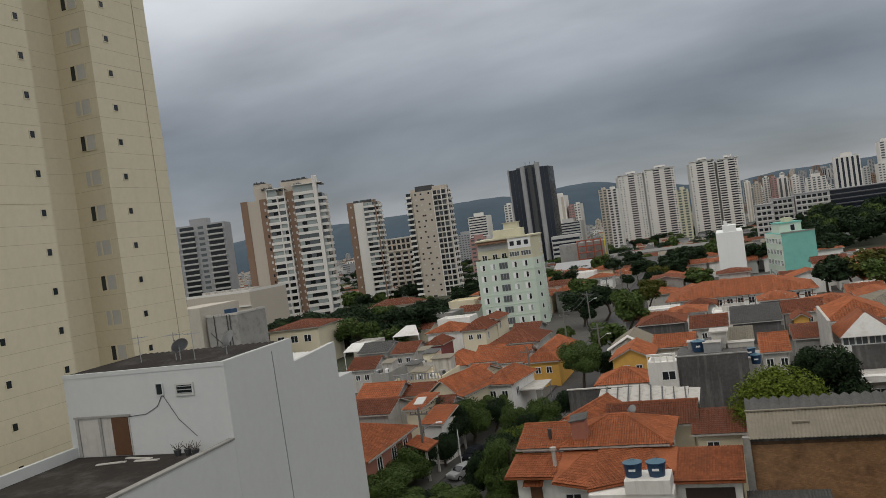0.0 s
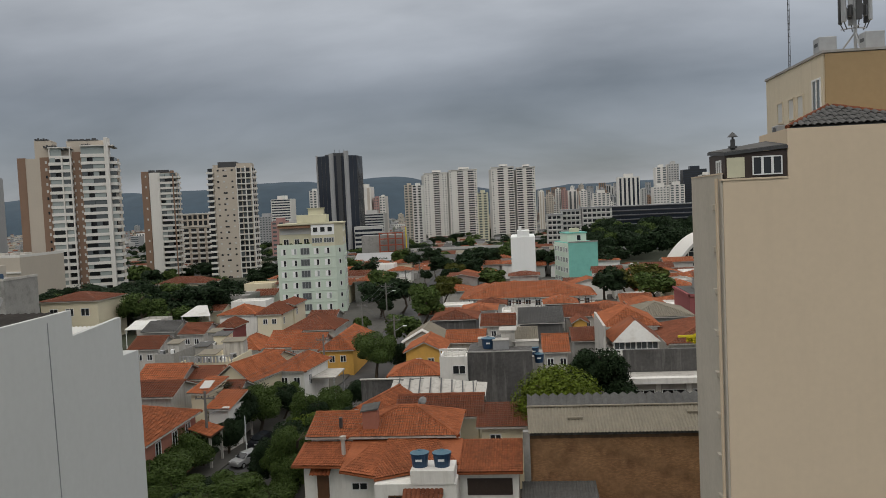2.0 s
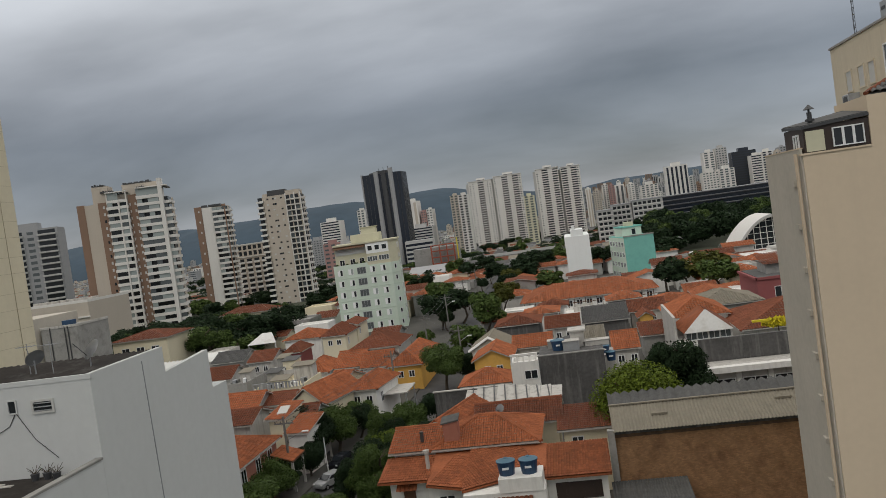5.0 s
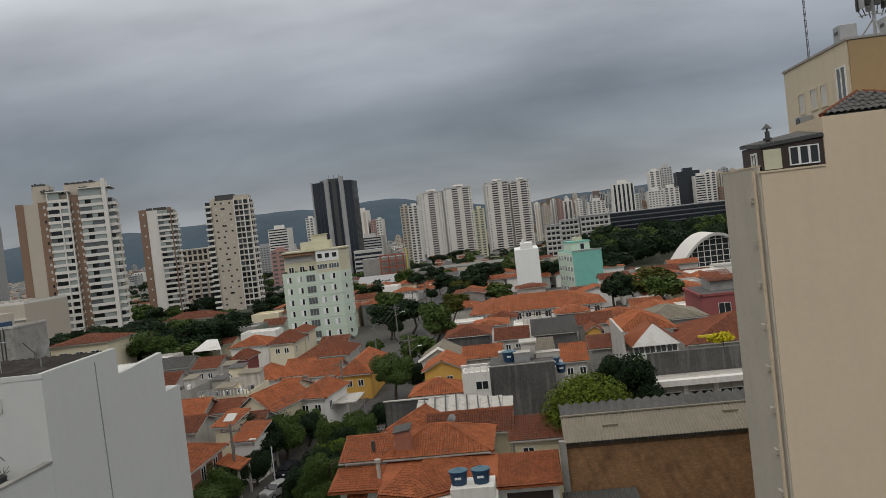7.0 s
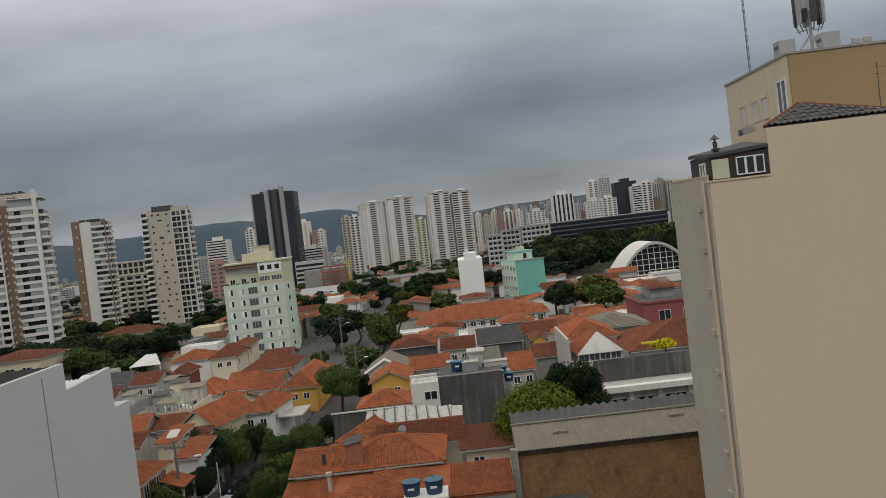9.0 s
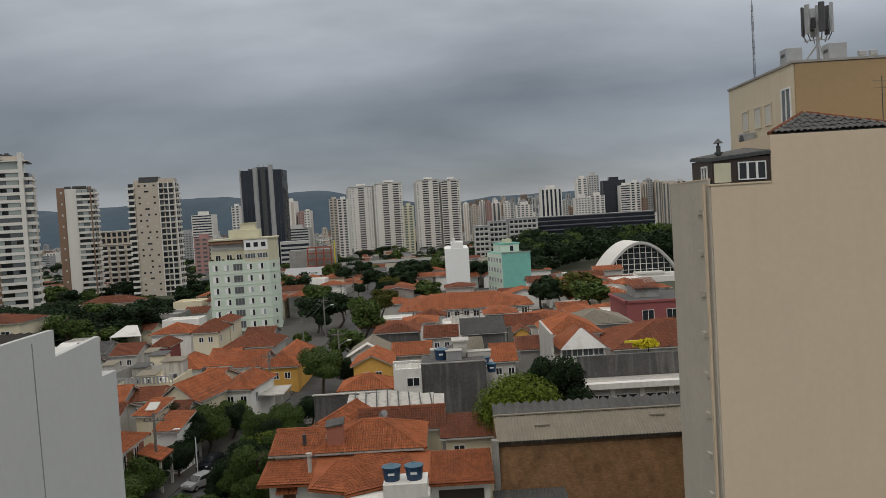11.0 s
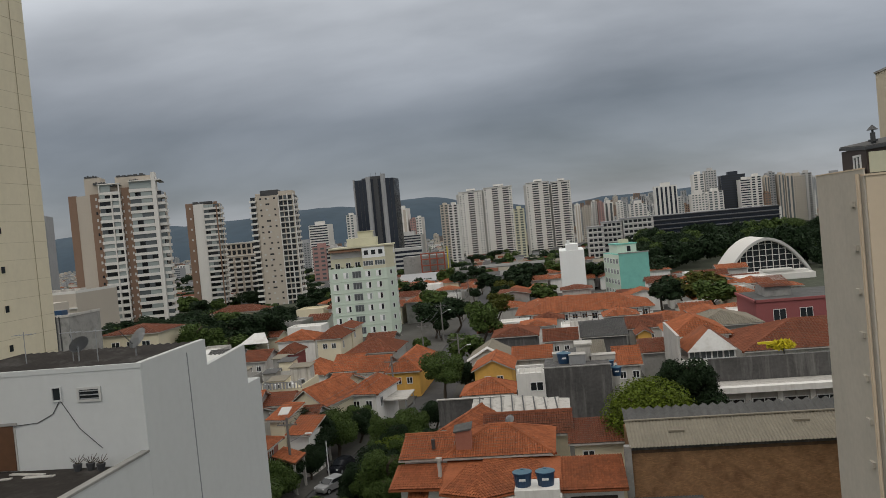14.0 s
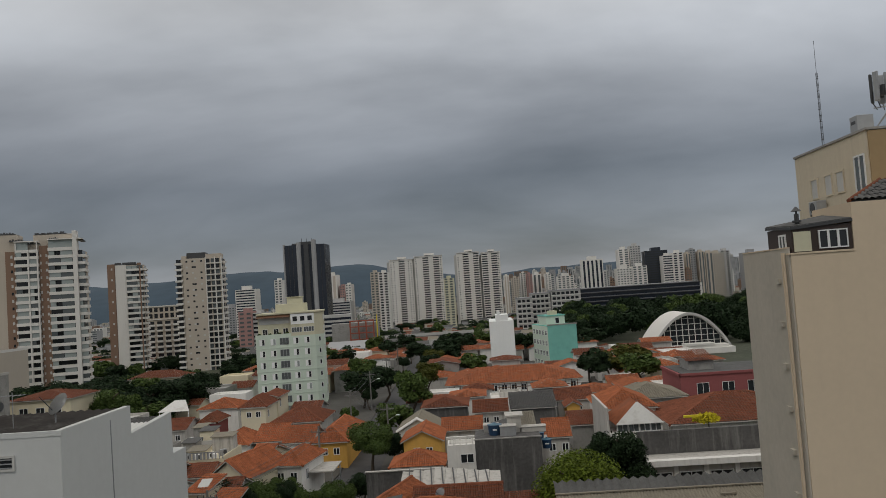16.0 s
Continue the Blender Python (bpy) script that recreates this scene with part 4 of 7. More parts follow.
def more_houses():
    house("ochre-walled house with an orange tiled gable roof", -11.2, -7.4, 60.4, 67.6, 5.0, "gable_y", 1.3, YELLOW, TILE, step=0.18, turn=-16)
    house("orange-tiled house with a low pitched roof", -7.2, -1.0, 61.4, 66.0, 5.2, "gable_x", 1.2, CREAM, TILE_OLD, step=0.18)
    house("weathered tiled house with a rear hip roof", -0.6, 3.0, 59.5, 63, 4.9, "shed_s", 0.8, CREAM, TILE_OLD, step=0.18, wins=(("s", 0.4, 3.6, 0.9, 0.7),))
    b = thing("patio_roof", "bent white metal sheets over a patio", "patio roof")
    rnd = random.Random(4)
    for k in range(9):
        x0, bow = -9.3 + 0.96 * k, 0.4 * math.sin(math.pi * (k + 0.8) / 11)
        j0, j1 = rnd.uniform(-0.08, 0.08), rnd.uniform(-0.08, 0.08)
        part("sheet", slab([(x0, 66.8, 5.1 + bow * 0.4 + j0), (x0 + 0.94, 66.8, 5.1 + bow * 0.4 + j1), (x0 + 0.94, 71.4, 5.9 + bow + j1 - 0.07 * k), (x0, 71.4, 5.96 + bow + j0 - 0.07 * k)], 0.05), WHITE_OLD, b)
        if k:
            part("batten", rod(bmesh.new(), (x0, 66.75, 5.2 + bow * 0.4 + j0), (x0 - 0.35, 71.3, 6.04 + bow + j0 - 0.07 * k), 0.06, 5), DARK_METAL, b)
    for x in (-8.9, -5.0, -1.2):
        block("post", b, GREY_METAL, x - 0.05, x + 0.05, 67.4, 67.5, 0, 5.05)
        block("post", b, GREY_METAL, x - 0.05, x + 0.05, 71.2, 71.3, 0, 5.6)
    d = thing("yard_wall", "blackened yard wall with a pale coping", "wall")
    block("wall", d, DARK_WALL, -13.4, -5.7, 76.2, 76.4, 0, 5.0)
    block("coping", d, WHITE_OLD, -13.5, -5.65, 76.1, 76.5, 5.0, 5.1)
    d = thing("house", "flat-roofed house with a blackened blank wall", "house", "houses")
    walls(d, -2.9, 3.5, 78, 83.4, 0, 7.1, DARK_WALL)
    part("coping", boxes((-3.0, 3.6, 77.95, 78.2, 7.1, 7.2)), CONCRETE, d)
    tank(-0.9, 80.5, 7.1, 0.7, 1.0)
    tank(4.2, 81, 5.4, 0.5)
    w = house("small white house with a flat rooftop terrace", -5.6, -2.9, 77, 80, 6.55, "flat", 0, WHITE, wins=(("s", -3.7, 5.2, 1.3, 0.9),))
    # long white building with parapet, by the tall building
    r = thing("shop_building", "long white flat-roofed building with a dark stained parapet", "building")
    walls(r, 11.4, 40, 70, 80, 0, 6.1, WHITE_OLD)
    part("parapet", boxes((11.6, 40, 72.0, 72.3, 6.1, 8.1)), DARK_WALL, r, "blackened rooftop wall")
    part("eave", boxes((11.2, 40, 69.2, 70.0, 5.6, 6.1)), WHITE, r)
    for k in range(8):
        window(r, "s", 70, 13.0 + 2.6 * k, 4.0, 2.0, 0.95, mullions=1)
        block("pier", r, WHITE, 14.1 + 2.6 * k, 14.5 + 2.6 * k, 69.85, 70, 3.6, 5.6)
    # house with a white sheet hip roof over a terrace
    t = thing("house", "white house with a white sheet roof over its terrace", "house", "houses")
    walls(t, 12.0, 18.2, 92.3, 104, 0, 4.3, WHITE)
    c = [(12.8, 91.8, 5.3), (18.2, 91.8, 5.3), (15.6, 92.8, 7.6), (15.4, 92.8, 7.6)]
    part("terrace_roof", slab(c, 0.06), ZINC, t, "white sheet canopy")
    part("side_roof", slab([(12.8, 91.8, 5.3), (15.4, 92.8, 7.6), (15.4, 97, 7.6), (12.2, 97, 5.6)], 0.06), TILE, t)
    part("side_roof", slab([(18.2, 91.8, 5.3), (15.6, 92.8, 7.6), (15.6, 97, 7.6), (18.4, 97, 5.6)], 0.06), TILE_OLD, t)
    block("end_wall", t, WHITE_OLD, 11.8, 12.1, 92.0, 104, 0, 7.2)
    block("rear_wall", t, WHITE, 12.1, 18.2, 96, 96.2, 4.3, 5.6)
    for x in (13.0, 15.5, 18.0):
        block("post", t, WHITE, x - 0.08, x + 0.08, 92.3, 92.45, 4.3, 5.3)
    window(t, "s", 92.3, 16, 1.6, 2.0, 1.2)
    for k in range(4):
        window(t, "s", 92.5, 13.65 + 1.25 * k, 4.3, 1.2, 0.98, glass=GLASS_LIT, mullions=1, name="terrace_window", sill=False)
    house("tiled house behind the white terrace", 13, 20, 105, 116, 5.0, "hip", 2.0, WHITE, TILE)
    house("wide house under weathered tiles", 20, 38, 96, 110, 4.2, "hip", 2.4, WHITE_OLD, TILE_OLD)
    # pink house
    p = thing("house", "pink two-storey house with white-framed windows", "house", "houses")
    walls(p, 28.6, 46, 127, 140, 0, 6.2, PINK)
    block("roof_deck", p, ASBESTOS_DARK, 28.9, 45.7, 127.3, 139.7, 6.2, 6.26)
    walls(p, 31, 35, 131, 137, 6.2, 7.7, CONCRETE, name="upper_room")
    part("upper_roof", tiles([(30.6, 130.4, 7.7), (35.4, 130.4, 7.7), (35.4, 137.4, 8.9), (30.6, 137.4, 8.9)], TILE_OLD, 0.4), None, p)["kind"] = "stuff"
    each("cornice", p, PINK, (28.4, 46.2, 126.8, 127.0, 5.9, 6.3), (28.3, 28.6, 126.8, 140, 5.9, 6.3))
    for k in range(4):
        window(p, "s", 127, 32 + 3.9 * k, 2.9, 1.9, 1.8, mullions=1)
    house("grey house under faded sheet roofing", 18, 27, 118, 128, 4.2, "hip", 1.6, CONCRETE, ASBESTOS)
    # school
    s = house("long two-storey school under an orange hip roof", -9.5, 16.4, 156, 170, 3.2, "hip", 2.5, WHITE, TILE, step=0.5)
    for k in range(24):
        block("timber", s, WOOD, -9.2 + 1.08 * k, -9.08 + 1.08 * k, 155.95, 156.0, 0.4, 3.1)
    block("timber_rail", s, WOOD, -9.4, 16.3, 155.96, 156.0, 2.2, 2.34)
    for k in range(12):
        window(s, "s", 156, -6 + 1.9 * k, 1.6, 1.1, 1.2, mullions=1, sill=False)
    house("rose house with tall white windows and a hipped roof", -36, -26.3, 56.5, 66.5, 4.6, "hip", 2.0, BRICK_ROSE, TILE, step=0.24, wins=(("e", 59.2, 2.4, 1.0, 1.8), ("e", 62.2, 2.4, 1.0, 1.8), ("e", 64.8, 2.4, 1.0, 1.8)))
    for y in (64.6, 72.4):
        a = thing("garage_canopy", "small tiled canopy over a garage entrance", "canopy", "garage canopies")
        c = [(-24.2, y, 2.9), (-24.2, y + 3, 2.9), (-26.2, y + 3, 3.6), (-26.2, y, 3.6)]
        part("deck", slab(c, 0.1), WOOD, a)
        part("roof_tiles", tiles(c, TILE, 0.28), None, a)["kind"] = "stuff"
        for k in (0.2, 2.7):
            block("post", a, WHITE_OLD, -24.5, -24.3, y + k, y + k + 0.15, 0, 2.85)
    for label, x0, x1, y0, y1, h, kind, rise, wall, tile in (
            ("ochre corner house with a hipped orange roof", -24.2, -19.9, 102.2, 116.0, 3.4, "hip", 1.7, YELLOW, TILE),
            ("tiled house in the row beside the ochre house", -37.0, -33.2, 103.4, 110.4, 3.5, "hip", 1.5, WHITE, TILE),
            ("tiled house in the row beside the ochre house", -32.6, -29.0, 105.4, 113.4, 3.4, "gable_x", 1.7, WHITE_OLD, TILE),
            ("tiled house in the row beside the ochre house", -28.4, -24.8, 104.0, 111.0, 3.3, "gable_x", 1.6, WHITE, TILE),
            ("white gabled house with a tall side wall", -24.9, -21.5, 86.4, 93.4, 4.0, "hip", 1.3, WHITE, TILE),
            ("orange-tiled house joined to the white one", -28.5, -26.4, 89.8, 95.8, 4.0, "gable_x", 1.3, CREAM, TILE),
            ("tiled house with a broad cream gable", -29.6, -25.2, 80.9, 88.9, 4.1, "gable_y", 1.9, CREAM, TILE),
            ("tiled house with a grey rendered wall", -38.5, -33.8, 80.4, 85.4, 4.6, "gable_x", 1.2, CONCRETE, TILE),
            ("raised tiled roof with a small skylight", -28.8, -27.1, 72.0, 75.0, 5.0, "shed_s", 0.9, CREAM, TILE),
            ("small tiled house between its neighbours", -26.6, -25.3, 74.0, 78.0, 4.4, "gable_x", 0.9, WHITE_OLD, TILE_OLD),
            ("white house front under a small tiled roof", -26.5, -24.5, 70.3, 73.3, 3.9, "shed_s", 1.0, WHITE, TILE),
            ("low weathered house between its neighbours", -34.4, -30.9, 82.3, 87.3, 4.2, "gable_x", 0.9, WHITE_OLD, TILE_OLD),
            ("flat-roofed cream house with rooftop clutter", -39.0, -32.7, 91.5, 99.5, 3.9, "flat", 0.0, CREAM, TILE),
            ("flat-roofed grey house with rooftop clutter", -44.8, -42.2, 97.2, 104.2, 4.0, "flat", 0.0, CONCRETE, TILE),
            ("flat-roofed white house with rooftop clutter", -41.6, -37.4, 103.3, 109.3, 4.0, "flat", 0.0, WHITE_OLD, TILE),
            ("weathered tiled house below the grove", -53.2, -49.0, 106.9, 112.9, 3.4, "gable_x", 1.4, WHITE_OLD, TILE_OLD),
            ("low house under dark sheet roofing", -60.2, -54.8, 124.8, 131.8, 3.2, "gable_x", 1.3, CONCRETE, ASBESTOS_DARK),
            ("low house under dark red tiles", -52.2, -48.3, 121.2, 128.2, 3.2, "gable_x", 1.3, WHITE_OLD, TILE_OLD),
            ("small faded pink house with a dark roof", -47.6, -45.0, 125.6, 131.6, 3.4, "hip", 1.2, PINK, TILE_OLD),
            ("white house under an orange hip roof", -51.8, -45.0, 137.1, 144.1, 4.0, "hip", 1.5, WHITE, TILE),
            ("cream two-storey house with a brown hip roof", -41.3, -37.3, 127.1, 135.1, 5.2, "hip", 1.5, CREAM, TILE_OLD),
            ("tall cream rear wing with a brown roof edge", -38.8, -37.1, 134.1, 141.1, 5.8, "shed_e", 0.7, CREAM, TILE_OLD),
            ("low house under a broad dark red hip roof", -34.7, -26.9, 120.4, 129.4, 3.4, "hip", 2.0, WHITE_OLD, TILE_OLD),
            ("orange-walled house under a tiled gable roof", -12.0, -7.4, 96.9, 103.9, 3.8, "gable_y", 1.3, YELLOW, TILE),
            ("low brown-tiled house behind the patio", -12.1, -6.7, 85.5, 90.5, 3.3, "hip", 1.3, WHITE_OLD, TILE),
            ("white-edged house under grey sheet gable roof", -13.6, -8.6, 106.6, 114.6, 3.4, "gable_y", 1.6, WHITE, ASBESTOS),
            ("orange-tiled house behind the white terrace", -7.5, -2.7, 103.5, 109.5, 3.7, "gable_x", 1.2, WHITE_OLD, TILE),
            ("brown-tiled house with a blackened wall", -11.9, -5.0, 125.6, 133.6, 3.6, "hip", 1.2, DARK_WALL, TILE_OLD),
            ("brown-tiled house in a terrace row", -3.7, 1.1, 120.5, 126.5, 3.2, "gable_x", 1.4, WHITE_OLD, TILE_OLD),
            ("long house under dark grey sheets", 2.0, 8.5, 122.1, 130.1, 3.2, "shed_s", 1.4, DARK_WALL, ASBESTOS_DARK),
            ("brown-tiled house in a terrace row", 9.3, 14.6, 127.0, 134.0, 3.3, "gable_x", 1.4, WHITE_OLD, TILE_OLD),
            ("small yellow house with a gable", 10.2, 12.2, 122.2, 126.2, 3.0, "gable_y", 0.8, YELLOW, TILE_OLD),
            ("small house with a blackened blank side", -1.3, 0.8, 97.6, 102.6, 4.4, "shed_w", 0.6, DARK_WALL, ASBESTOS_DARK),
            ("low house under faded grey sheets", 1.6, 4.2, 105.2, 110.2, 3.6, "shed_s", 0.9, WHITE_OLD, ASBESTOS),
            ("orange-tiled house beside the blackened wall", 5.1, 7.8, 95.2, 102.2, 3.7, "gable_x", 1.6, WHITE_OLD, TILE),
            ("low grey house beside the yellow one", 9.2, 12.5, 105.2, 110.2, 3.2, "shed_s", 1.0, CONCRETE, TILE_OLD),
            ("small white house in front of the school", -5.9, -0.8, 145.8, 150.8, 3.3, "hip", 1.0, WHITE, TILE_OLD),
            ("white flat-roofed annex beside the school", -12.4, -7.0, 145.8, 150.8, 3.0, "flat", 0.0, WHITE, TILE_OLD),
            ("low white annex with rooftop tank", 0.4, 4.0, 140.3, 144.3, 3.0, "flat", 0.0, WHITE_OLD, TILE_OLD)):
        front = (("s", (x0 + x1) / 2 - 0.7, h - 1.6, 0.8, 0.9), ("s", (x0 + x1) / 2 + 0.8, h - 1.6, 0.8, 0.9)) if wall not in (DARK_WALL, CONCRETE) and x1 - x0 > 2.5 else ()
        side = (("e" if x0 < -15 else "w", y0 + 1.6, h - 1.8, 0.8, 1.2),) if wall in (WHITE, CREAM) else ()
        house(label, x0, x1, y0, y1, h, kind, rise, wall, tile, 0.35, 0.25, wins=front + side, turn={CREAM: -14, WHITE: -8}.get(wall, 0) if -33 < x0 < -20 and y0 < 100 else 0)
    house("brown-tiled house beside the rose one", -36.5, -30.6, 71.0, 76.0, 5.0, "gable_x", 1.0, WHITE_OLD, TILE_OLD, step=0.25)
    # white edge boards on the grey sheet gable
    g = thing("gable_boards", "white painted edge boards of a sheet-roofed gable", "boards")
    for xa, xb in ((-14.0, -11.1), (-8.2, -11.1)):
        part("board", slab([(xa, 106.15, 3.45), (xb, 106.15, 5.1), (xb, 106.3, 5.35), (xa, 106.3, 3.7)], 0.12), WHITE, g)
    sk = thing("skylight", "pale framed skylight lying on a tiled roof", "skylight")
    part("frame", slab([(-28.4, 72.6, 5.4), (-27.4, 72.6, 5.4), (-27.4, 74.0, 5.82), (-28.4, 74.0, 5.82)], 0.08), SHUTTER, sk)
    # bits on the terraces behind the blackened wall
    for x, y, z, w, d, t, mat in ((-0.4, 79.5, 7.1, 1.6, 1.4, 0.9, GREY_METAL), (1.6, 81.0, 7.1, 2.6, 1.2, 0.45, WHITE_OLD), (-2.0, 81.8, 7.1, 1.5, 1.2, 0.7, CONCRETE)):
        c = thing("roof_box", "small painted box on a flat roof", "roof box", "roof boxes")
        part("body", boxes((x, x + w, y, y + d, z - 0.1, z + t), bevel=0.04), mat, c)
        part("lid", boxes((x - 0.06, x + w + 0.06, y - 0.06, y + d + 0.06, z + t, z + t + 0.06)), WHITE_OLD, c)
    tank(3.7, 86.0, 5.2, 0.6)
    s2 = thing("parapet_shed", "low white shed with a blue tank on its roof", "shed")
    walls(s2, 3.5, 4.6, 84.5, 88.5, 0, 5.2, WHITE_OLD)
    part("roof", boxes((3.4, 4.7, 84.4, 88.6, 5.2, 5.3)), CONCRETE, s2)
    e = thing("marquee", "white peaked fabric canopy over a yard", "canopy", "canopies")
    part("canopy", slab([(-60.6, 140.5, 3.6), (-54.9, 140.5, 3.6), (-56.4, 143, 5.3), (-58.4, 143, 5.3)], 0.06), ZINC, e)
    for x in (-60.4, -55.1):
        block("post", e, WHITE_METAL, x - 0.06, x + 0.06, 140.6, 140.7, 0, 3.6)
    e = thing("sheet_canopy", "white metal sheet canopy beside dark roofs", "canopy", "canopies")
    part("canopy", slab([(-64.5, 127, 3.4), (-60.6, 127, 3.4), (-60.6, 131, 4.4), (-64.5, 131, 4.4)], 0.06), ZINC, e)
    for x in (-64.3, -60.8):
        block("post", e, WHITE_METAL, x - 0.06, x + 0.06, 127.1, 127.2, 0, 3.4)


more_houses()


# ---- mid-distance buildings ----
def outline_prism(outline, z0, z1):
    """A closed plan outline of (x, y), counter-clockwise, raised from z0 to z1."""
    bm = bmesh.new()
    a, b = [bm.verts.new((x, y, z0)) for x, y in outline], [bm.verts.new((x, y, z1)) for x, y in outline]
    n = len(outline)
    for k in range(n):
        bm.faces.new((a[k], a[(k + 1) % n], b[(k + 1) % n], b[k]))
    bm.faces.new(a[::-1])
    bm.faces.new(b)
    return bm


def mint_building():
    b = thing("mint_apartment_block", "mint green apartment block with a cut corner and yellow roof flat", "apartment block", at=(-49.4, 165, 0), turn=10)
    body = [(0, 0), (12.4, 0), (14.1, 1.6), (14.1, 14), (0, 14)]
    part("wall", outline_prism(body, -1, 14.5), MINT, b)
    part("upper_wall", outline_prism([(0.5, 1.3), (7.4, 1.3), (7.4, 0.05), (12.4, 0.05), (14.05, 1.65), (14.05, 13.9), (0.5, 13.9)], 14.5, 19.2), PALE_YELLOW, b, "pale yellow set-back top storeys")
    part("roof_edge", outline_prism([(0.2, 0.9), (7.2, 0.9), (7.2, -0.2), (12.5, -0.2), (14.3, 1.5), (14.3, 14.1), (0.2, 14.1)], 19.2, 19.5), PALE_YELLOW, b)
    part("penthouse", boxes((4.2, 10.6, 2.6, 11, 19.5, 21.3), bevel=0.05), PALE_YELLOW, b)
    each("tank_room", b, PALE_YELLOW, (6.6, 9.8, 4, 9, 21.3, 22.6), (6.4, 10.0, 3.8, 9.2, 22.6, 22.75))
    part("terrace_awning", slab([(0.2, 0.1, 18.6), (7.2, 0.1, 18.6), (7.2, 1.4, 19.1), (0.2, 1.4, 19.1)], 0.08), WOOD, b, "brown awning over the top terrace")
    each("terrace_wall", b, MINT, (0, 7.4, 0.02, 0.16, 14.5, 15.1), (0, 0.14, 0.16, 1.3, 14.5, 15.1))
    part("terrace_screen", boxes((0.7, 7.2, 1.2, 1.26, 17.2, 18.5)), SHUTTER, b)
    part("top_front", boxes((7.42, 12.3, -0.02, 0.04, 16.9, 19.1)), BRIGHT_WHITE, b, "white painted top storey front")
    for k in range(6):
        z = 0.75 + 2.42 * k
        part("ledge", outline_prism([(-0.08, -0.08), (12.43, -0.08), (14.2, 1.57), (14.2, 14.1), (-0.08, 14.1)], z - 0.68, z - 0.56), MINT, b)
        for n, x in enumerate((1.3, 3.6, 8.3, 10.6)):
            shut = (k * 5 + n * 3) % 7 == 0
            window(b, "s", 0, x, z, 1.1, 1.3, mullions=1, glass=BALCONY_GLASS if shut else GLASS)
            block("shutter", b, BRIGHT_WHITE, x - 0.48, x - 0.03, -0.045, -0.015, z + 0.08, z + 1.22)
        window(b, "s", 0, 5.9, z - 0.05, 1.9, 1.45, glass=GLASS_LIT, frame_mat=GREY_METAL, mullions=2)
        w = window(b, "s", 0, 0, 0, 0.6, 1.0, mullions=0)
        w.location, w.rotation_euler = (13.25, 0.8, z + 0.15), (0, 0, radians(43))
        for y in (3.4, 6.2, 9.4, 12):
            window(b, "e", 14.1, y, z + 0.1, 1.0, 1.15, mullions=1)
    for x in (1.9, 4.2, 6.2):
        window(b, "s", 1.3, x, 14.9, 1.1, 1.3, mullions=1)
    for x in (8.6, 11.1):
        window(b, "s", 0.05, x, 15.2, 2.2, 1.1, glass=GLASS_LIT, mullions=3)
    for x in (8.3, 9.85, 11.4):
        window(b, "s", -0.02, x, 17.5, 1.05, 1.1, mullions=0)
    for y in (3.4, 6.2, 9.4):
        for z in (15.1, 17.4):
            window(b, "e", 14.05, y, z, 0.9, 1.1, mullions=1)
    for k, x in enumerate((0.8, 2.9, 5.0, 6.6)):
        t = thing("terrace_plant", "leafy pot plant on the roof terrace", "plant", "terrace plants", (-49.4 + x * 0.985 - 0.12, 165.6 + x * 0.174, 14.52))
        c = part("foliage", crown_mesh(k + 40, 0.45, 0.9, 120, 0.16, LEAF), None, t)
        c.location = (0, 0, 0.5)
    return b


def slab_and_turquoise():
    a = thing("white_slab_building", "narrow blank white apartment building seen end on", "building")
    each("wall", a, BRIGHT_WHITE, (-0.3, 6.0, 207, 226, -1, 13.0), (1.4, 4.6, 207.3, 215, 13.0, 14.6), (1.8, 2.6, 207.6, 209, 14.6, 15.7), bevel=0.05)
    b = thing("turquoise_building", "turquoise-painted apartment building with a rooftop tank house", "building", at=(14.2, 202, 0), turn=12)
    part("wall", boxes((0, 7.6, 0, 14, -1, 11.2), bevel=0.05), TURQUOISE, b)
    part("side_wall", boxes((-0.08, -0.004, 0, 14, -1, 11.0)), MINT, b, "pale green side with window rows")
    part("roof_house", boxes((0.6, 5.6, 3, 10, 11.2, 13.4)), MINT, b)
    part("tank_room", boxes((2.2, 4.0, 4, 7, 13.7, 14.7)), PALE_YELLOW, b)
    part("roof_top", boxes((0.4, 5.8, 2.8, 10.2, 13.4, 13.7)), TURQUOISE, b)
    part("parapet", boxes((-0.1, 7.7, -0.1, 0.1, 11.2, 11.5)), CONCRETE, b)
    for k in range(4):
        for y in (1.5, 4.2, 6.9, 9.6, 12.3):
            window(b, "w", -0.08, y, 0.9 + 2.6 * k, 1.7, 1.3, mullions=1, glass=GLASS_LIT, sill=False)
    window(b, "s", 3, 3.6, 11.5, 1.1, 1.5, mullions=0, sill=False)


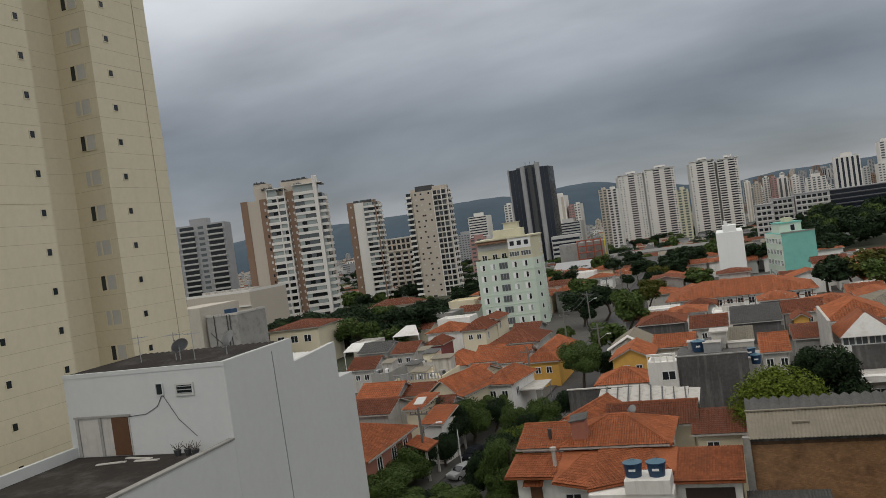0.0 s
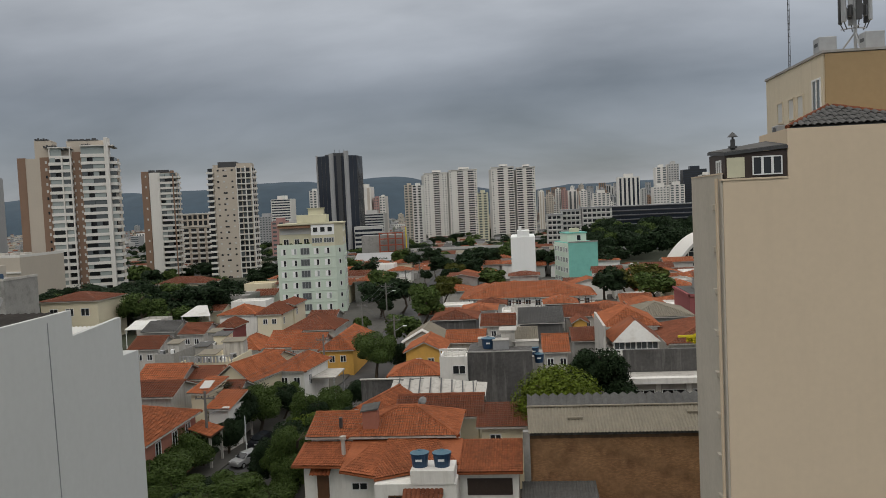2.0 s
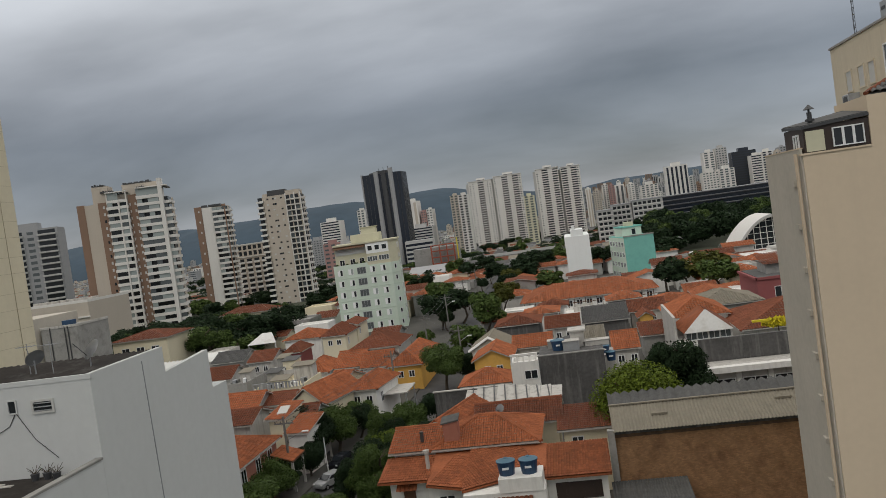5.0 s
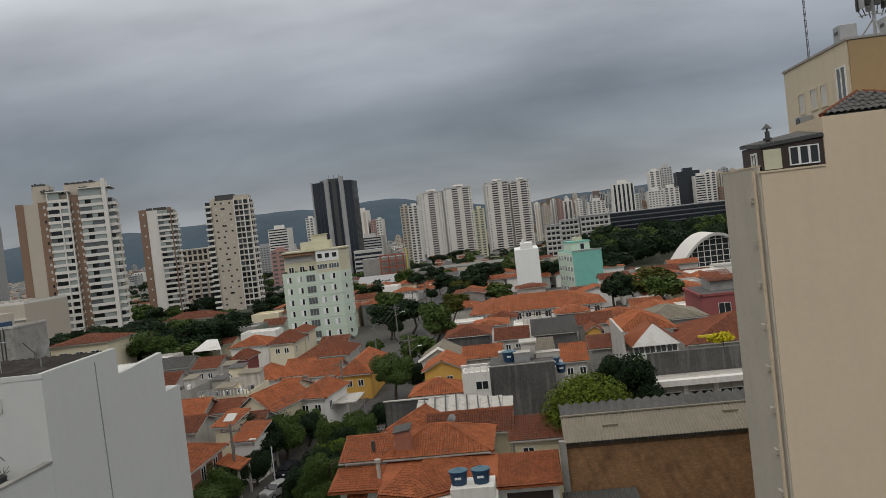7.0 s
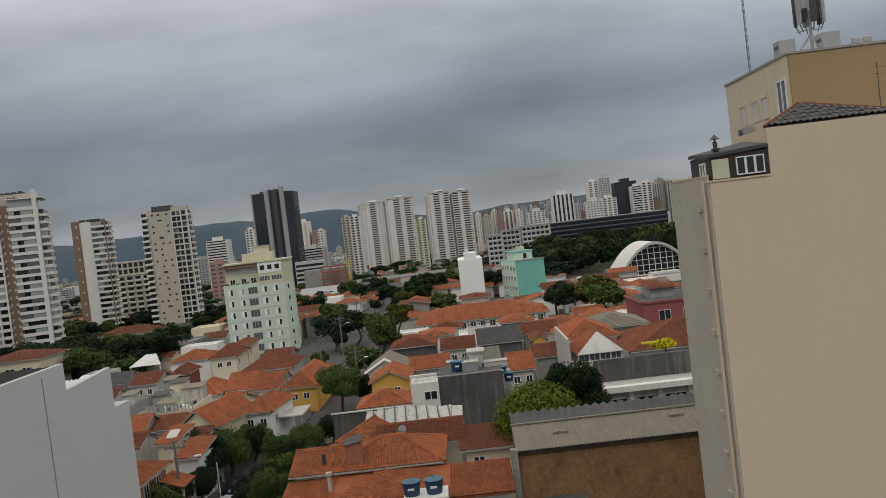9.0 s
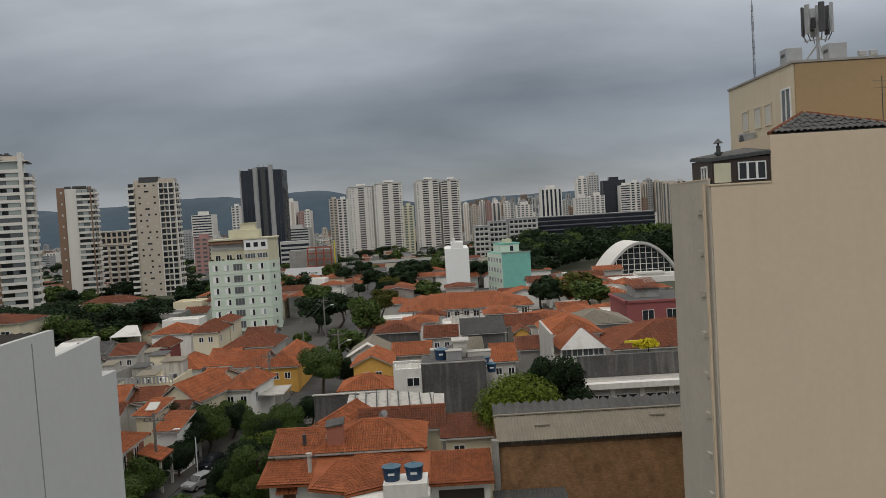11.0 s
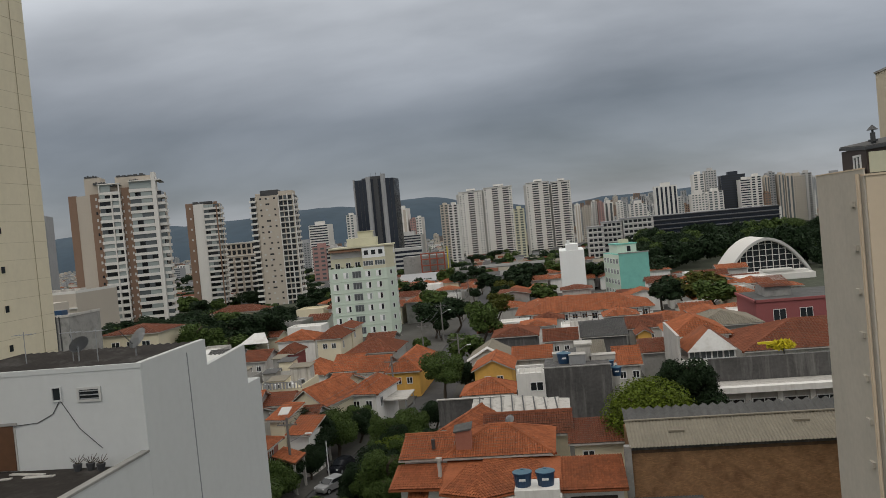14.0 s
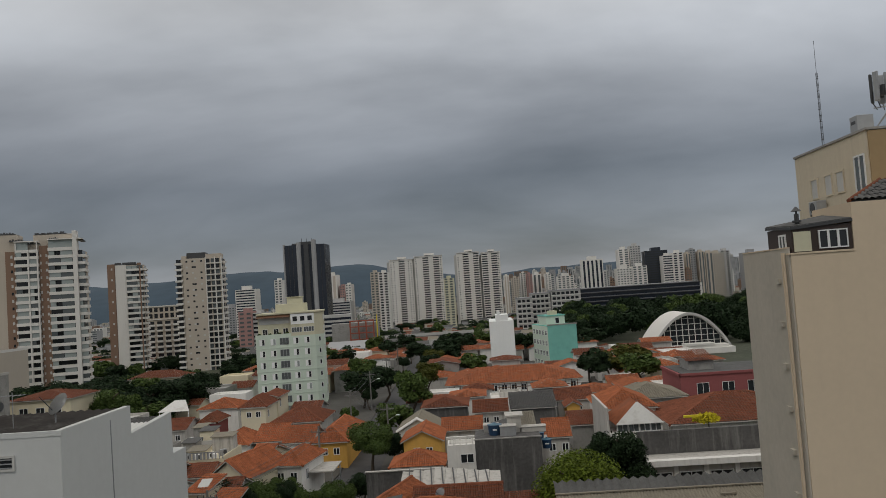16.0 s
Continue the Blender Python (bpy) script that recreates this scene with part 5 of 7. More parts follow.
def dome_hall():
    b = thing("arched_hall", "sports hall under a white arched shell with a gridded glass end", "hall")
    cx, y0, y1, r, h = 56.6, 232, 250, 11.6, 11.0

    def height(u, hh):
        return -0.6 + hh * max(0.0, 1 - abs(u) ** 1.9) ** 0.92

    def arch(rr, hh, n=32):
        return [(cx + rr * (1 - 2 * k / n), height(1 - 2 * k / n, hh)) for k in range(n + 1)]
    outer, inner = arch(r + 0.3, h + 0.3), arch(r - 0.35, h - 0.45)
    part("shell", prism(outer + inner[::-1], y0 - 1.0, y1), OFFWHITE, b, "white painted arched roof shell")
    part("rim", prism(arch(r + 0.45, h + 0.45) + arch(r - 0.2, h - 0.3)[::-1], y0 - 1.5, y0 - 1.004), FAR_PALE, b)
    part("glazing", prism(arch(r - 0.4, h - 0.5), y0 + 0.4, y0 + 0.5), GLASS, b)
    for k in range(-6, 7):
        u = k * 0.15
        block("mullion", b, OFFWHITE, cx + u * r - 0.09, cx + u * r + 0.09, y0 + 0.2, y0 + 0.38, -1, height(u, h - 0.5))
    for z in (2.6, 4.2, 5.8, 7.4, 9.0):
        half = (r - 0.5) * (1 - (min(1.0, (z + 0.6) / (h - 0.5))) ** (1 / 0.92)) ** (1 / 1.9)
        block("transom", b, OFFWHITE, cx - half, cx + half, y0 + 0.1, y0 + 0.19, z, z + 0.14)
    each("porch", b, OFFWHITE, (45.5, 67.5, 226, 231.0, -2, 0.9), (48.5, 66, 226.8, 231.0, 0.9, 1.7), (54, 62, 226.4, 231.0, 1.7, 2.2), label="low stepped white entrance wing")
    part("canopy", prism([(cx - 12.5 + 2.6 * (1 - 2 * k / 12), -2 + 4.6 * max(0.0, 1 - (1 - 2 * k / 12) ** 2) ** 0.7) for k in range(13)] + [(cx - 12.5 + 2.2 * (2 * k / 12 - 1), -2 + 4.2 * max(0.0, 1 - (1 - 2 * k / 12) ** 2) ** 0.7) for k in range(13)], 219, 226), OFFWHITE, b)


mint_building()
slab_and_turquoise()
dome_hall()


def stack(b, x0, x1, y, z0, floors, step, out=0.9, glass=None, rail=0.42, deep=True):
    """A column of far balconies: white parapets in one part, the dark openings behind them in another."""
    a, g = bmesh.new(), bmesh.new()
    for k in range(floors):
        z = z0 + step * k
        box(a, x0, x1, y - out, y - 0.01, z - 0.1, z + step * rail)
        box(g, x0 + 0.15, x1 - 0.15, y - 0.05, y + 0.02, z + step * rail, z + step - 0.14)
    part("balcony_stack", a, OFFWHITE, b)["kind"] = "stuff"
    part("stack_glazing", g, glass or GLASS, b)["kind"] = "stuff"


def window_column(b, x, y, z0, floors, step, w, h, glass=None, skip=0, east=False):
    bm = bmesh.new()
    for k in range(floors):
        if skip and (k * 7 + int(x * 3)) % skip == 0:
            continue
        z = z0 + step * k + 0.7
        if east:
            box(bm, y - 0.01, y + 0.04, x - w / 2, x + w / 2, z, z + h)
        else:
            box(bm, x - w / 2, x + w / 2, y - 0.04, y + 0.01, z, z + h)
    part("window_column", bm, glass or GLASS, b)["kind"] = "stuff"


def balcony_tower():
    """The tall tower with two balcony stacks; its front faces the camera's side."""
    b = thing("apartment_tower", "pale apartment tower with brown strips and glazed white balconies", "apartment tower", "apartment towers", (-146.7, 225, 0), 20)
    rnd = random.Random(8)
    block("wall", b, GREIGE, 0, 27.0, 0, 12, -4, 41.7)
    part("brown_strip", boxes((-0.05, 2.2, -0.12, 12.1, -4, 41.9)), BROWN_FACADE, b, "brown tiled strip")
    part("brown_strip", boxes((6.2, 8.7, -0.14, 0.01, -4, 42.0)), BROWN_FACADE, b, "brown tiled strip")
    part("brown_strip", boxes((15.3, 17.9, -0.3, 0.01, -4, 43.4)), BROWN_FACADE, b, "brown tiled strip")
    part("roof_house", boxes((4.6, 9.4, 1.5, 9, 41.7, 47.2), bevel=0.05), GREIGE, b)
    part("roof_house", boxes((9.0, 15.6, 0.6, 9, 41.7, 44.0), bevel=0.05), GREIGE, b)
    part("roof_house", boxes((13.6, 24.4, 1.5, 10, 41.7, 46.9), bevel=0.05), GREIGE, b)
    for x0, x1, y, z in ((4.8, 8.6, 1.4, 47.2), (7.2, 11.0, 0.8, 45.0), (9.2, 15.4, 0.2, 44.0), (14.0, 22.6, 1.4, 46.9), (18.0, 20.6, 0.4, 45.2), (26.0, 27.4, 0.4, 44.6)):
        part("roof_slab", boxes((x0, x1, y, y + 6, z, z + 0.3)), DARK_METAL, b)
        for k in range(5):
            block("parapet_plant", b, DARK_METAL, x0 + (x1 - x0) * k / 5, x0 + (x1 - x0) * (k + 0.7) / 5, y + 0.02, y + 0.4, z + 0.3, z + 0.45 + 0.3 * rnd.random())
    each("top_balcony", b, OFFWHITE, (9.0, 15.0, -1.3, 0.01, 41.4, 42.3), (9.0, 9.3, -1.3, -1.0, 42.3, 44.6), (14.7, 15.0, -1.3, -1.0, 42.3, 44.6), (8.8, 15.2, -1.5, 0.6, 44.6, 44.9))
    part("top_glazing", boxes((9.3, 12.4, -0.9, -0.84, 42.3, 44.6)), BALCONY_GLASS, b)
    each("top_balcony", b, OFFWHITE, (17.9, 24.7, -2.0, 0.01, 41.6, 42.6), (17.9, 27.3, -2.2, 1.5, 44.9, 45.2))
    part("top_glazing", boxes((18.0, 24.6, -1.5, -1.44, 42.6, 44.9)), BALCONY_GLASS, b)
    rounded = bpy.data.meshes.new("balcony")
    bm = outline_prism([(8.7, 0), (8.7, -1.0), (9.4, -1.6), (14.6, -1.6), (15.3, -1.0), (15.3, 0)], -0.1, 0.78)
    bm.to_mesh(rounded)
    bm.free()
    rounded.materials.append(OFFWHITE)
    for k in range(20):
        z = 41.7 - 2.18 * (k + 1)
        part("balcony", rounded, None, b).location = (0, 0, z)
        block("balcony", b, OFFWHITE, 17.9, 24.7, -2.0, 0, z - 0.1, z + 0.78)
        block("balcony", b, OFFWHITE, 25.9, 28.0, -1.3, 7, z - 0.1, z + 0.78)
        block("opening", b, GLASS, 8.9, 15.2, -0.1, 0.01, z + 0.78, z + 2.08)
        block("opening", b, GLASS, 18.0, 24.7, -0.1, 0.01, z + 0.78, z + 2.08)
        block("opening", b, GLASS, 25.9, 27.06, -0.1, 7, z + 0.78, z + 2.08)
        for x0, x1, y in ((9.2, 12.2, -1.35), (12.8, 14.8, -1.35), (18.1, 21.2, -1.8), (21.3, 24.5, -1.8), (26.0, 27.8, -1.1)):
            if rnd.random() < 0.66:
                block("glazed_screen", b, rnd.choice((BALCONY_GLASS, GLASS_LIT, BALCONY_GLASS)), x0, x0 + (x1 - x0) * rnd.choice((1.0, 1.0, 0.5)), y, y + 0.05, z + 0.78, z + 2.08)
        block("small_window", b, SHUTTER if rnd.random() < 0.6 else GLASS, 7.6, 8.15, -0.18, -0.14, z + 0.5, z + 1.35)
        block("small_window", b, SHUTTER, 17.0, 17.5, -0.34, -0.3, z + 0.5, z + 1.3)
        block("small_window", b, SHUTTER, 15.5, 15.9, -0.34, -0.3, z + 0.5, z + 1.3)
    each("white_pier", b, OFFWHITE, (12.3, 12.7, -1.75, 0, -4, 42.0), (14.75, 15.1, -1.5, 0, -4, 42.0))
    part("white_pier", boxes((24.7, 25.9, -2.4, 2, -4, 47.4), bevel=0.05), OFFWHITE, b)


def slim_tower():
    b = thing("apartment_tower", "slim pale tower with a brown edge and long balconies", "apartment tower", "apartment towers", (-150.2, 310, 0), 20)
    rnd = random.Random(12)
    block("wall", b, GREIGE, 0, 13.6, 1.2, 14, -4, 40.8)
    part("brown_strip", boxes((-0.2, 2.6, 0, 14, -4, 41.4)), BROWN_FACADE, b, "brown tiled edge wall")
    part("curved_wall", outline_prism([(2.6, 2.0)] + [(2.7 + 4.2 * k / 8, 0.6 - 1.0 * math.sin(math.pi * (0.12 + 0.5 * k / 8))) for k in range(9)] + [(6.9, 2.0)], -4, 40.9), OFFWHITE, b)
    part("brown_fin", boxes((11.0, 12.4, -0.6, 2, 38.5, 41.6)), BROWN_FACADE, b)
    for x0, x1 in ((2.6, 5.0), (5.4, 10.6)):
        each("roof_slab", b, DARK_METAL, (x0, x1, 1.5, 7, 41.1, 41.5), (x0, x1, 1.6, 1.8, 41.5, 42.0))
    for k in range(20):
        z = -3 + 2.18 * k
        block("balcony", b, OFFWHITE, 6.9, 13.0, -0.9, 1.2, z, z + 0.85)
        block("balcony", b, OFFWHITE, 13.0, 14.6, 0.2, 8, z, z + 0.85)
        block("opening", b, GLASS, 7.0, 13.0, 1.1, 1.21, z + 0.85, z + 2.1)
        block("opening", b, GLASS, 13.6, 13.66, 1.4, 8, z + 0.85, z + 2.1)
        for x in (7.0, 9.0, 11.0):
            if rnd.random() < 0.65:
                block("glazed_screen", b, rnd.choice((BALCONY_GLASS, GLASS_LIT)), x, x + 1.9, -0.7, -0.64, z + 0.85, z + 2.1)
        if k % 2:
            block("small_window", b, SHUTTER, 1.2, 1.8, -0.04, 0.01, z + 0.6, z + 1.4)
    part("brown_pier", boxes((11.8, 12.3, -1.0, 1.2, -4, 40.0)), BROWN_FACADE, b)


def bay_tower():
    b = thing("apartment_tower", "beige tower with dark glazed corner bays and a dark roof tank", "apartment tower", "apartment towers", (-118.7, 300, 0), 12)
    block("wall", b, GREIGE, 2.0, 17.2, 0.6, 13, -4, 40.6)
    part("front_bay", boxes((2.6, 11.1, 0, 0.6, -4, 40.9)), GREIGE, b)
    part("roof_tank", boxes((4.0, 11.2, 2.0, 9, 40.6, 43.2), bevel=0.1), DARK_METAL, b, "dark roof tank house")
    each("roof_house", b, GREIGE, (11.2, 17.0, 1.0, 9, 40.6, 42.4), (2.2, 4.0, 1, 8, 40.6, 42.0))
    for k in range(20):
        z = -3.2 + 2.2 * k
        block("corner_balcony", b, OFFWHITE, -0.2, 2.5, -0.6, 1.6, z, z + 0.75)
        block("opening", b, GLASS, 0.2, 2.4, 0.7, 0.78, z + 0.75, z + 2.1)
        for x in (12.0, 13.9, 15.6):
            block("opening", b, GLASS if (k + int(x)) % 4 else GLASS_LIT, x - 0.7, x + 0.75, 0.54, 0.61, z + 0.45, z + 1.95)
        block("bay_ledge", b, OFFWHITE, 11.2, 17.2, -0.1, 0.54, z - 0.05, z + 0.3)
        block("side_balcony", b, OFFWHITE, 17.2, 18.6, 1.2, 5, z, z + 0.75)
        block("opening", b, GLASS, 17.2, 17.26, 1.4, 5, z + 0.75, z + 2.0)
        block("opening", b, GLASS, 17.2, 17.26, 7, 11, z + 0.55, z + 2.0)
        for n, x in enumerate((4.2, 6.4, 7.2, 9.6)):
            if (k * 3 + n * 2) % 5:
                block("small_window", b, GLASS if (k + n) % 3 else SHUTTER, x - 0.38, x + 0.38, -0.04, 0.01, z + 0.85, z + 1.5)
    each("white_pier", b, OFFWHITE, (14.5, 14.9, -0.2, 0.6, -4, 41.2), (11.1, 11.4, -0.2, 0.6, -4, 41.2), (16.9, 17.3, -0.2, 0.6, -4, 41.2))
    c = thing("apartment_block", "low beige block with an arcaded top storey", "apartment block", "", (-152.3, 350, 0), 12)
    block("wall", c, GREIGE, 0, 14.5, 0, 12, -6, 23.4)
    each("cornice", c, OFFWHITE, (-0.2, 14.7, -0.3, 12, 23.4, 23.9), (-0.2, 14.7, -0.4, 0, 17.6, 17.9))
    for n in range(6):
        block("arcade_opening", c, GLASS, 0.8 + 2.3 * n, 2.3 + 2.3 * n, -0.04, 0.01, 18.4, 20.4)
        block("arcade_opening", c, GLASS, 0.8 + 2.3 * n, 2.3 + 2.3 * n, -0.04, 0.01, 21.2, 23.0)
    for k in range(9):
        for n in range(4):
            block("balcony", c, OFFWHITE, 0.5 + 3.5 * n, 3.0 + 3.5 * n, -0.8, 0, -4.4 + 2.4 * k, -3.6 + 2.4 * k)
            block("opening", c, GLASS, 0.6 + 3.5 * n, 2.9 + 3.5 * n, -0.04, 0.01, -3.6 + 2.4 * k, -2.3 + 2.4 * k)


def office_tower():
    d = thing("office_tower", "dark smoked-glass office tower with pale ribs", "office tower", "", (-121.9, 480, 0), 8)
    shaft = [(0, 3.0), (0.9, 1.6), (8.2, 0), (10.4, 1.2), (17.4, 1.2), (19.6, 0), (24.9, 3.0), (27.4, 16), (2.5, 18)]
    part("glass_shaft", outline_prism(shaft, -14, 56.0), SMOKED, d)
    for x, y, r, top in ((0.3, 2.6, 0.7, 56.6), (9.3, 0.5, 1.5, 57.4), (18.5, 0.5, 1.5, 58.8)):
        part("rib", cyl(bmesh.new(), x, y, -14, top, r, n=18), GREY_FACADE, d, "pale grey rounded rib")
    part("core", boxes((12.6, 15.2, 0.2, 3, -14, 57.2)), DARK_METAL, d)
    each("roof_plant", d, DARK_METAL, (9.5, 18.5, 4, 12, 56, 58.0), (5, 9, 5, 10, 56, 57.2))
    for k in range(3):
        part("roof_mast", rod(bmesh.new(), (11 + 3 * k, 6, 58), (11 + 3 * k, 6, 60.2), 0.12, 6), DARK_METAL, d)
    edge = [((0.9, 1.6), (7.9, 0.06)), ((10.6, 1.2), (12.4, 1.2)), ((15.4, 1.2), (17.2, 1.2)), ((20.0, 0.2), (24.8, 2.94)), ((25.0, 3.2), (27.3, 15.6))]
    for (xa, ya), (xb, yb) in edge:
        bm = bmesh.new()
        n = max(1, int(math.hypot(xb - xa, yb - ya) / 1.9))
        for k in range(n + 1):
            x, y = xa + (xb - xa) * k / n, ya + (yb - ya) * k / n
            box(bm, x - 0.1, x + 0.1, y - 0.14, y + 0.05, -14, 55.8)
        part("mullions", bm, DARK_METAL, d)["kind"] = "stuff"
    p = thing("podium", "low grey banded block at the foot of the glass tower", "office building", "", (-98, 470, 0), 8)
    block("wall", p, FAR_PALE, 0, 17, 0, 14, -12, 12)
    for k in range(8):
        block("window_band", p, SMOKED, 0.3, 16.7, -0.06, 0.01, -10 + 2.7 * k, -8.6 + 2.7 * k)


def paired_towers():
    for at, wings, turn in (((-92.8, 780, 0), ((0.0, 23.0, 3.0, 55.2, (12.2,)), (25.0, 52.5, 0.0, 57.0, (11.0, 21.5))), 4), ((-29.8, 770, 0), ((4.0, 25.5, 0.0, 57.2, (9.0, 19.0)), (28.0, 46.0, 1.5, 56.0, (3.2, 12.5))), 0)):
        for x0, x1, y, top, columns in wings:
            b = thing("apartment_tower", "tall off-white apartment tower, one wing of a pair", "apartment tower", "paired towers", at, turn)
            w = x1 - x0
            block("wall", b, OFFWHITE, x0, x1, y, y + 26, -26, top)
            part("side_wing", boxes((x0 - 2.6, x0, y + 5, y + 22, -26, top - 1.5)), FAR_PALE, b)
            each("roof_house", b, OFFWHITE, (x0 + w * 0.35, x0 + w * 0.72, y + 3, y + 12, top + 1.2, top + 3.0), (x0 - 0.6, x1 + 0.6, y - 0.8, y + 26, top, top + 0.5))
            part("top_window", boxes((x0 + w * 0.38, x0 + w * 0.7, y + 2.9, y + 2.98, top + 0.6, top + 1.2)), GLASS, b)
            for c in columns:
                stack(b, x0 + c - 3.0, x0 + c + 3.0, y, top - 75.2, 33, 2.25, 1.3, rail=0.4)
            edges = [1.6, w - 1.6] if len(columns) == 2 else [1.6, 4.6, w - 1.6, w - 4.0]
            for x in edges:
                window_column(b, x0 + x, y, top - 75.2, 33, 2.25, 1.1, 0.9, GLASS_LIT, 6)
            window_column(b, y + 5, x1, top - 75.2, 33, 2.25, 2.0, 1.1, GLASS, 0, True)
            bm = boxes((x0 - 0.1, x0 + 0.5, y - 0.5, y, -26, top), (x1 - 0.5, x1 + 0.1, y - 0.5, y, -26, top))
            part("rib", bm, OFFWHITE, b)


def edge_tower():
    b = thing("apartment_tower", "grey apartment tower with dark glazed balconies", "apartment tower", "apartment towers", (-205, 265, 0), 24)
    block("wall", b, GREY_FACADE, 0, 19, 0, 14, -4, 40)
    part("roof_house", boxes((5, 12, 2, 9, 40, 42.5)), GREY_FACADE, b)
    for k in range(19):
        z = -2.6 + 2.22 * k
        for x0, x1 in ((1, 7), (12, 18.4)):
            block("balcony", b, FAR_PALE, x0, x1, -1.2, 0, z, z + 0.6)
            block("opening", b, GLASS, x0 + 0.2, x1 - 0.2, -0.05, 0.01, z + 0.6, z + 2.0)
        block("window", b, GLASS_LIT, 8.4, 10.6, -0.05, 0.01, z + 0.7, z + 1.8)


balcony_tower()
slim_tower()
bay_tower()
office_tower()
paired_towers()
edge_tower()


def far_tower(label, x0, x1, y0, z0, top, wall, glass, storey=2.3, style=0, depth=16, crown=True):
    """A tower on the skyline: style 0 small windows, 1 bands, 2 balcony columns, 3 upright strips."""
    b = thing("apartment_tower", label, "apartment tower", "skyline towers")
    block("wall", b, wall, x0, x1, y0, y0 + depth, z0, top)
    floors = max(2, int((top - z0) / storey))
    w = x1 - x0
    bm = bmesh.new()
    if style == 1:
        for k in range(floors):
            z = top - storey * (k + 1)
            box(bm, x0 + w * 0.04, x1 - w * 0.04, y0 - 0.2, y0 + 0.01, z + storey * 0.3, z + storey * 0.75)
    elif style == 3:
        n = max(2, int(w / 4))
        for j in range(n):
            p = x0 + w * (j + 0.28) / n
            box(bm, p, p + w * 0.46 / n, y0 - 0.2, y0 + 0.01, z0, top - 1.2)
    else:
        n = max(2, int(w / (2.6 if style == 0 else 4.4)))
        for k in range(floors):
            z = top - storey * (k + 1)
            for j in range(n):
                p = x0 + w * (j + 0.22) / n
                box(bm, p, p + w * 0.56 / n, y0 - 0.2, y0 + 0.01, z + storey * 0.3, z + storey * (0.72 if style == 0 else 0.85))
    part("facade_glazing", bm, glass, b)["kind"] = "stuff"
    if crown:
        part("roof_house", boxes((x0 + w * 0.3, x0 + w * 0.72, y0 + 2, y0 + 9, top, top + min(3.2, w * 0.25))), wall, b)
    return b


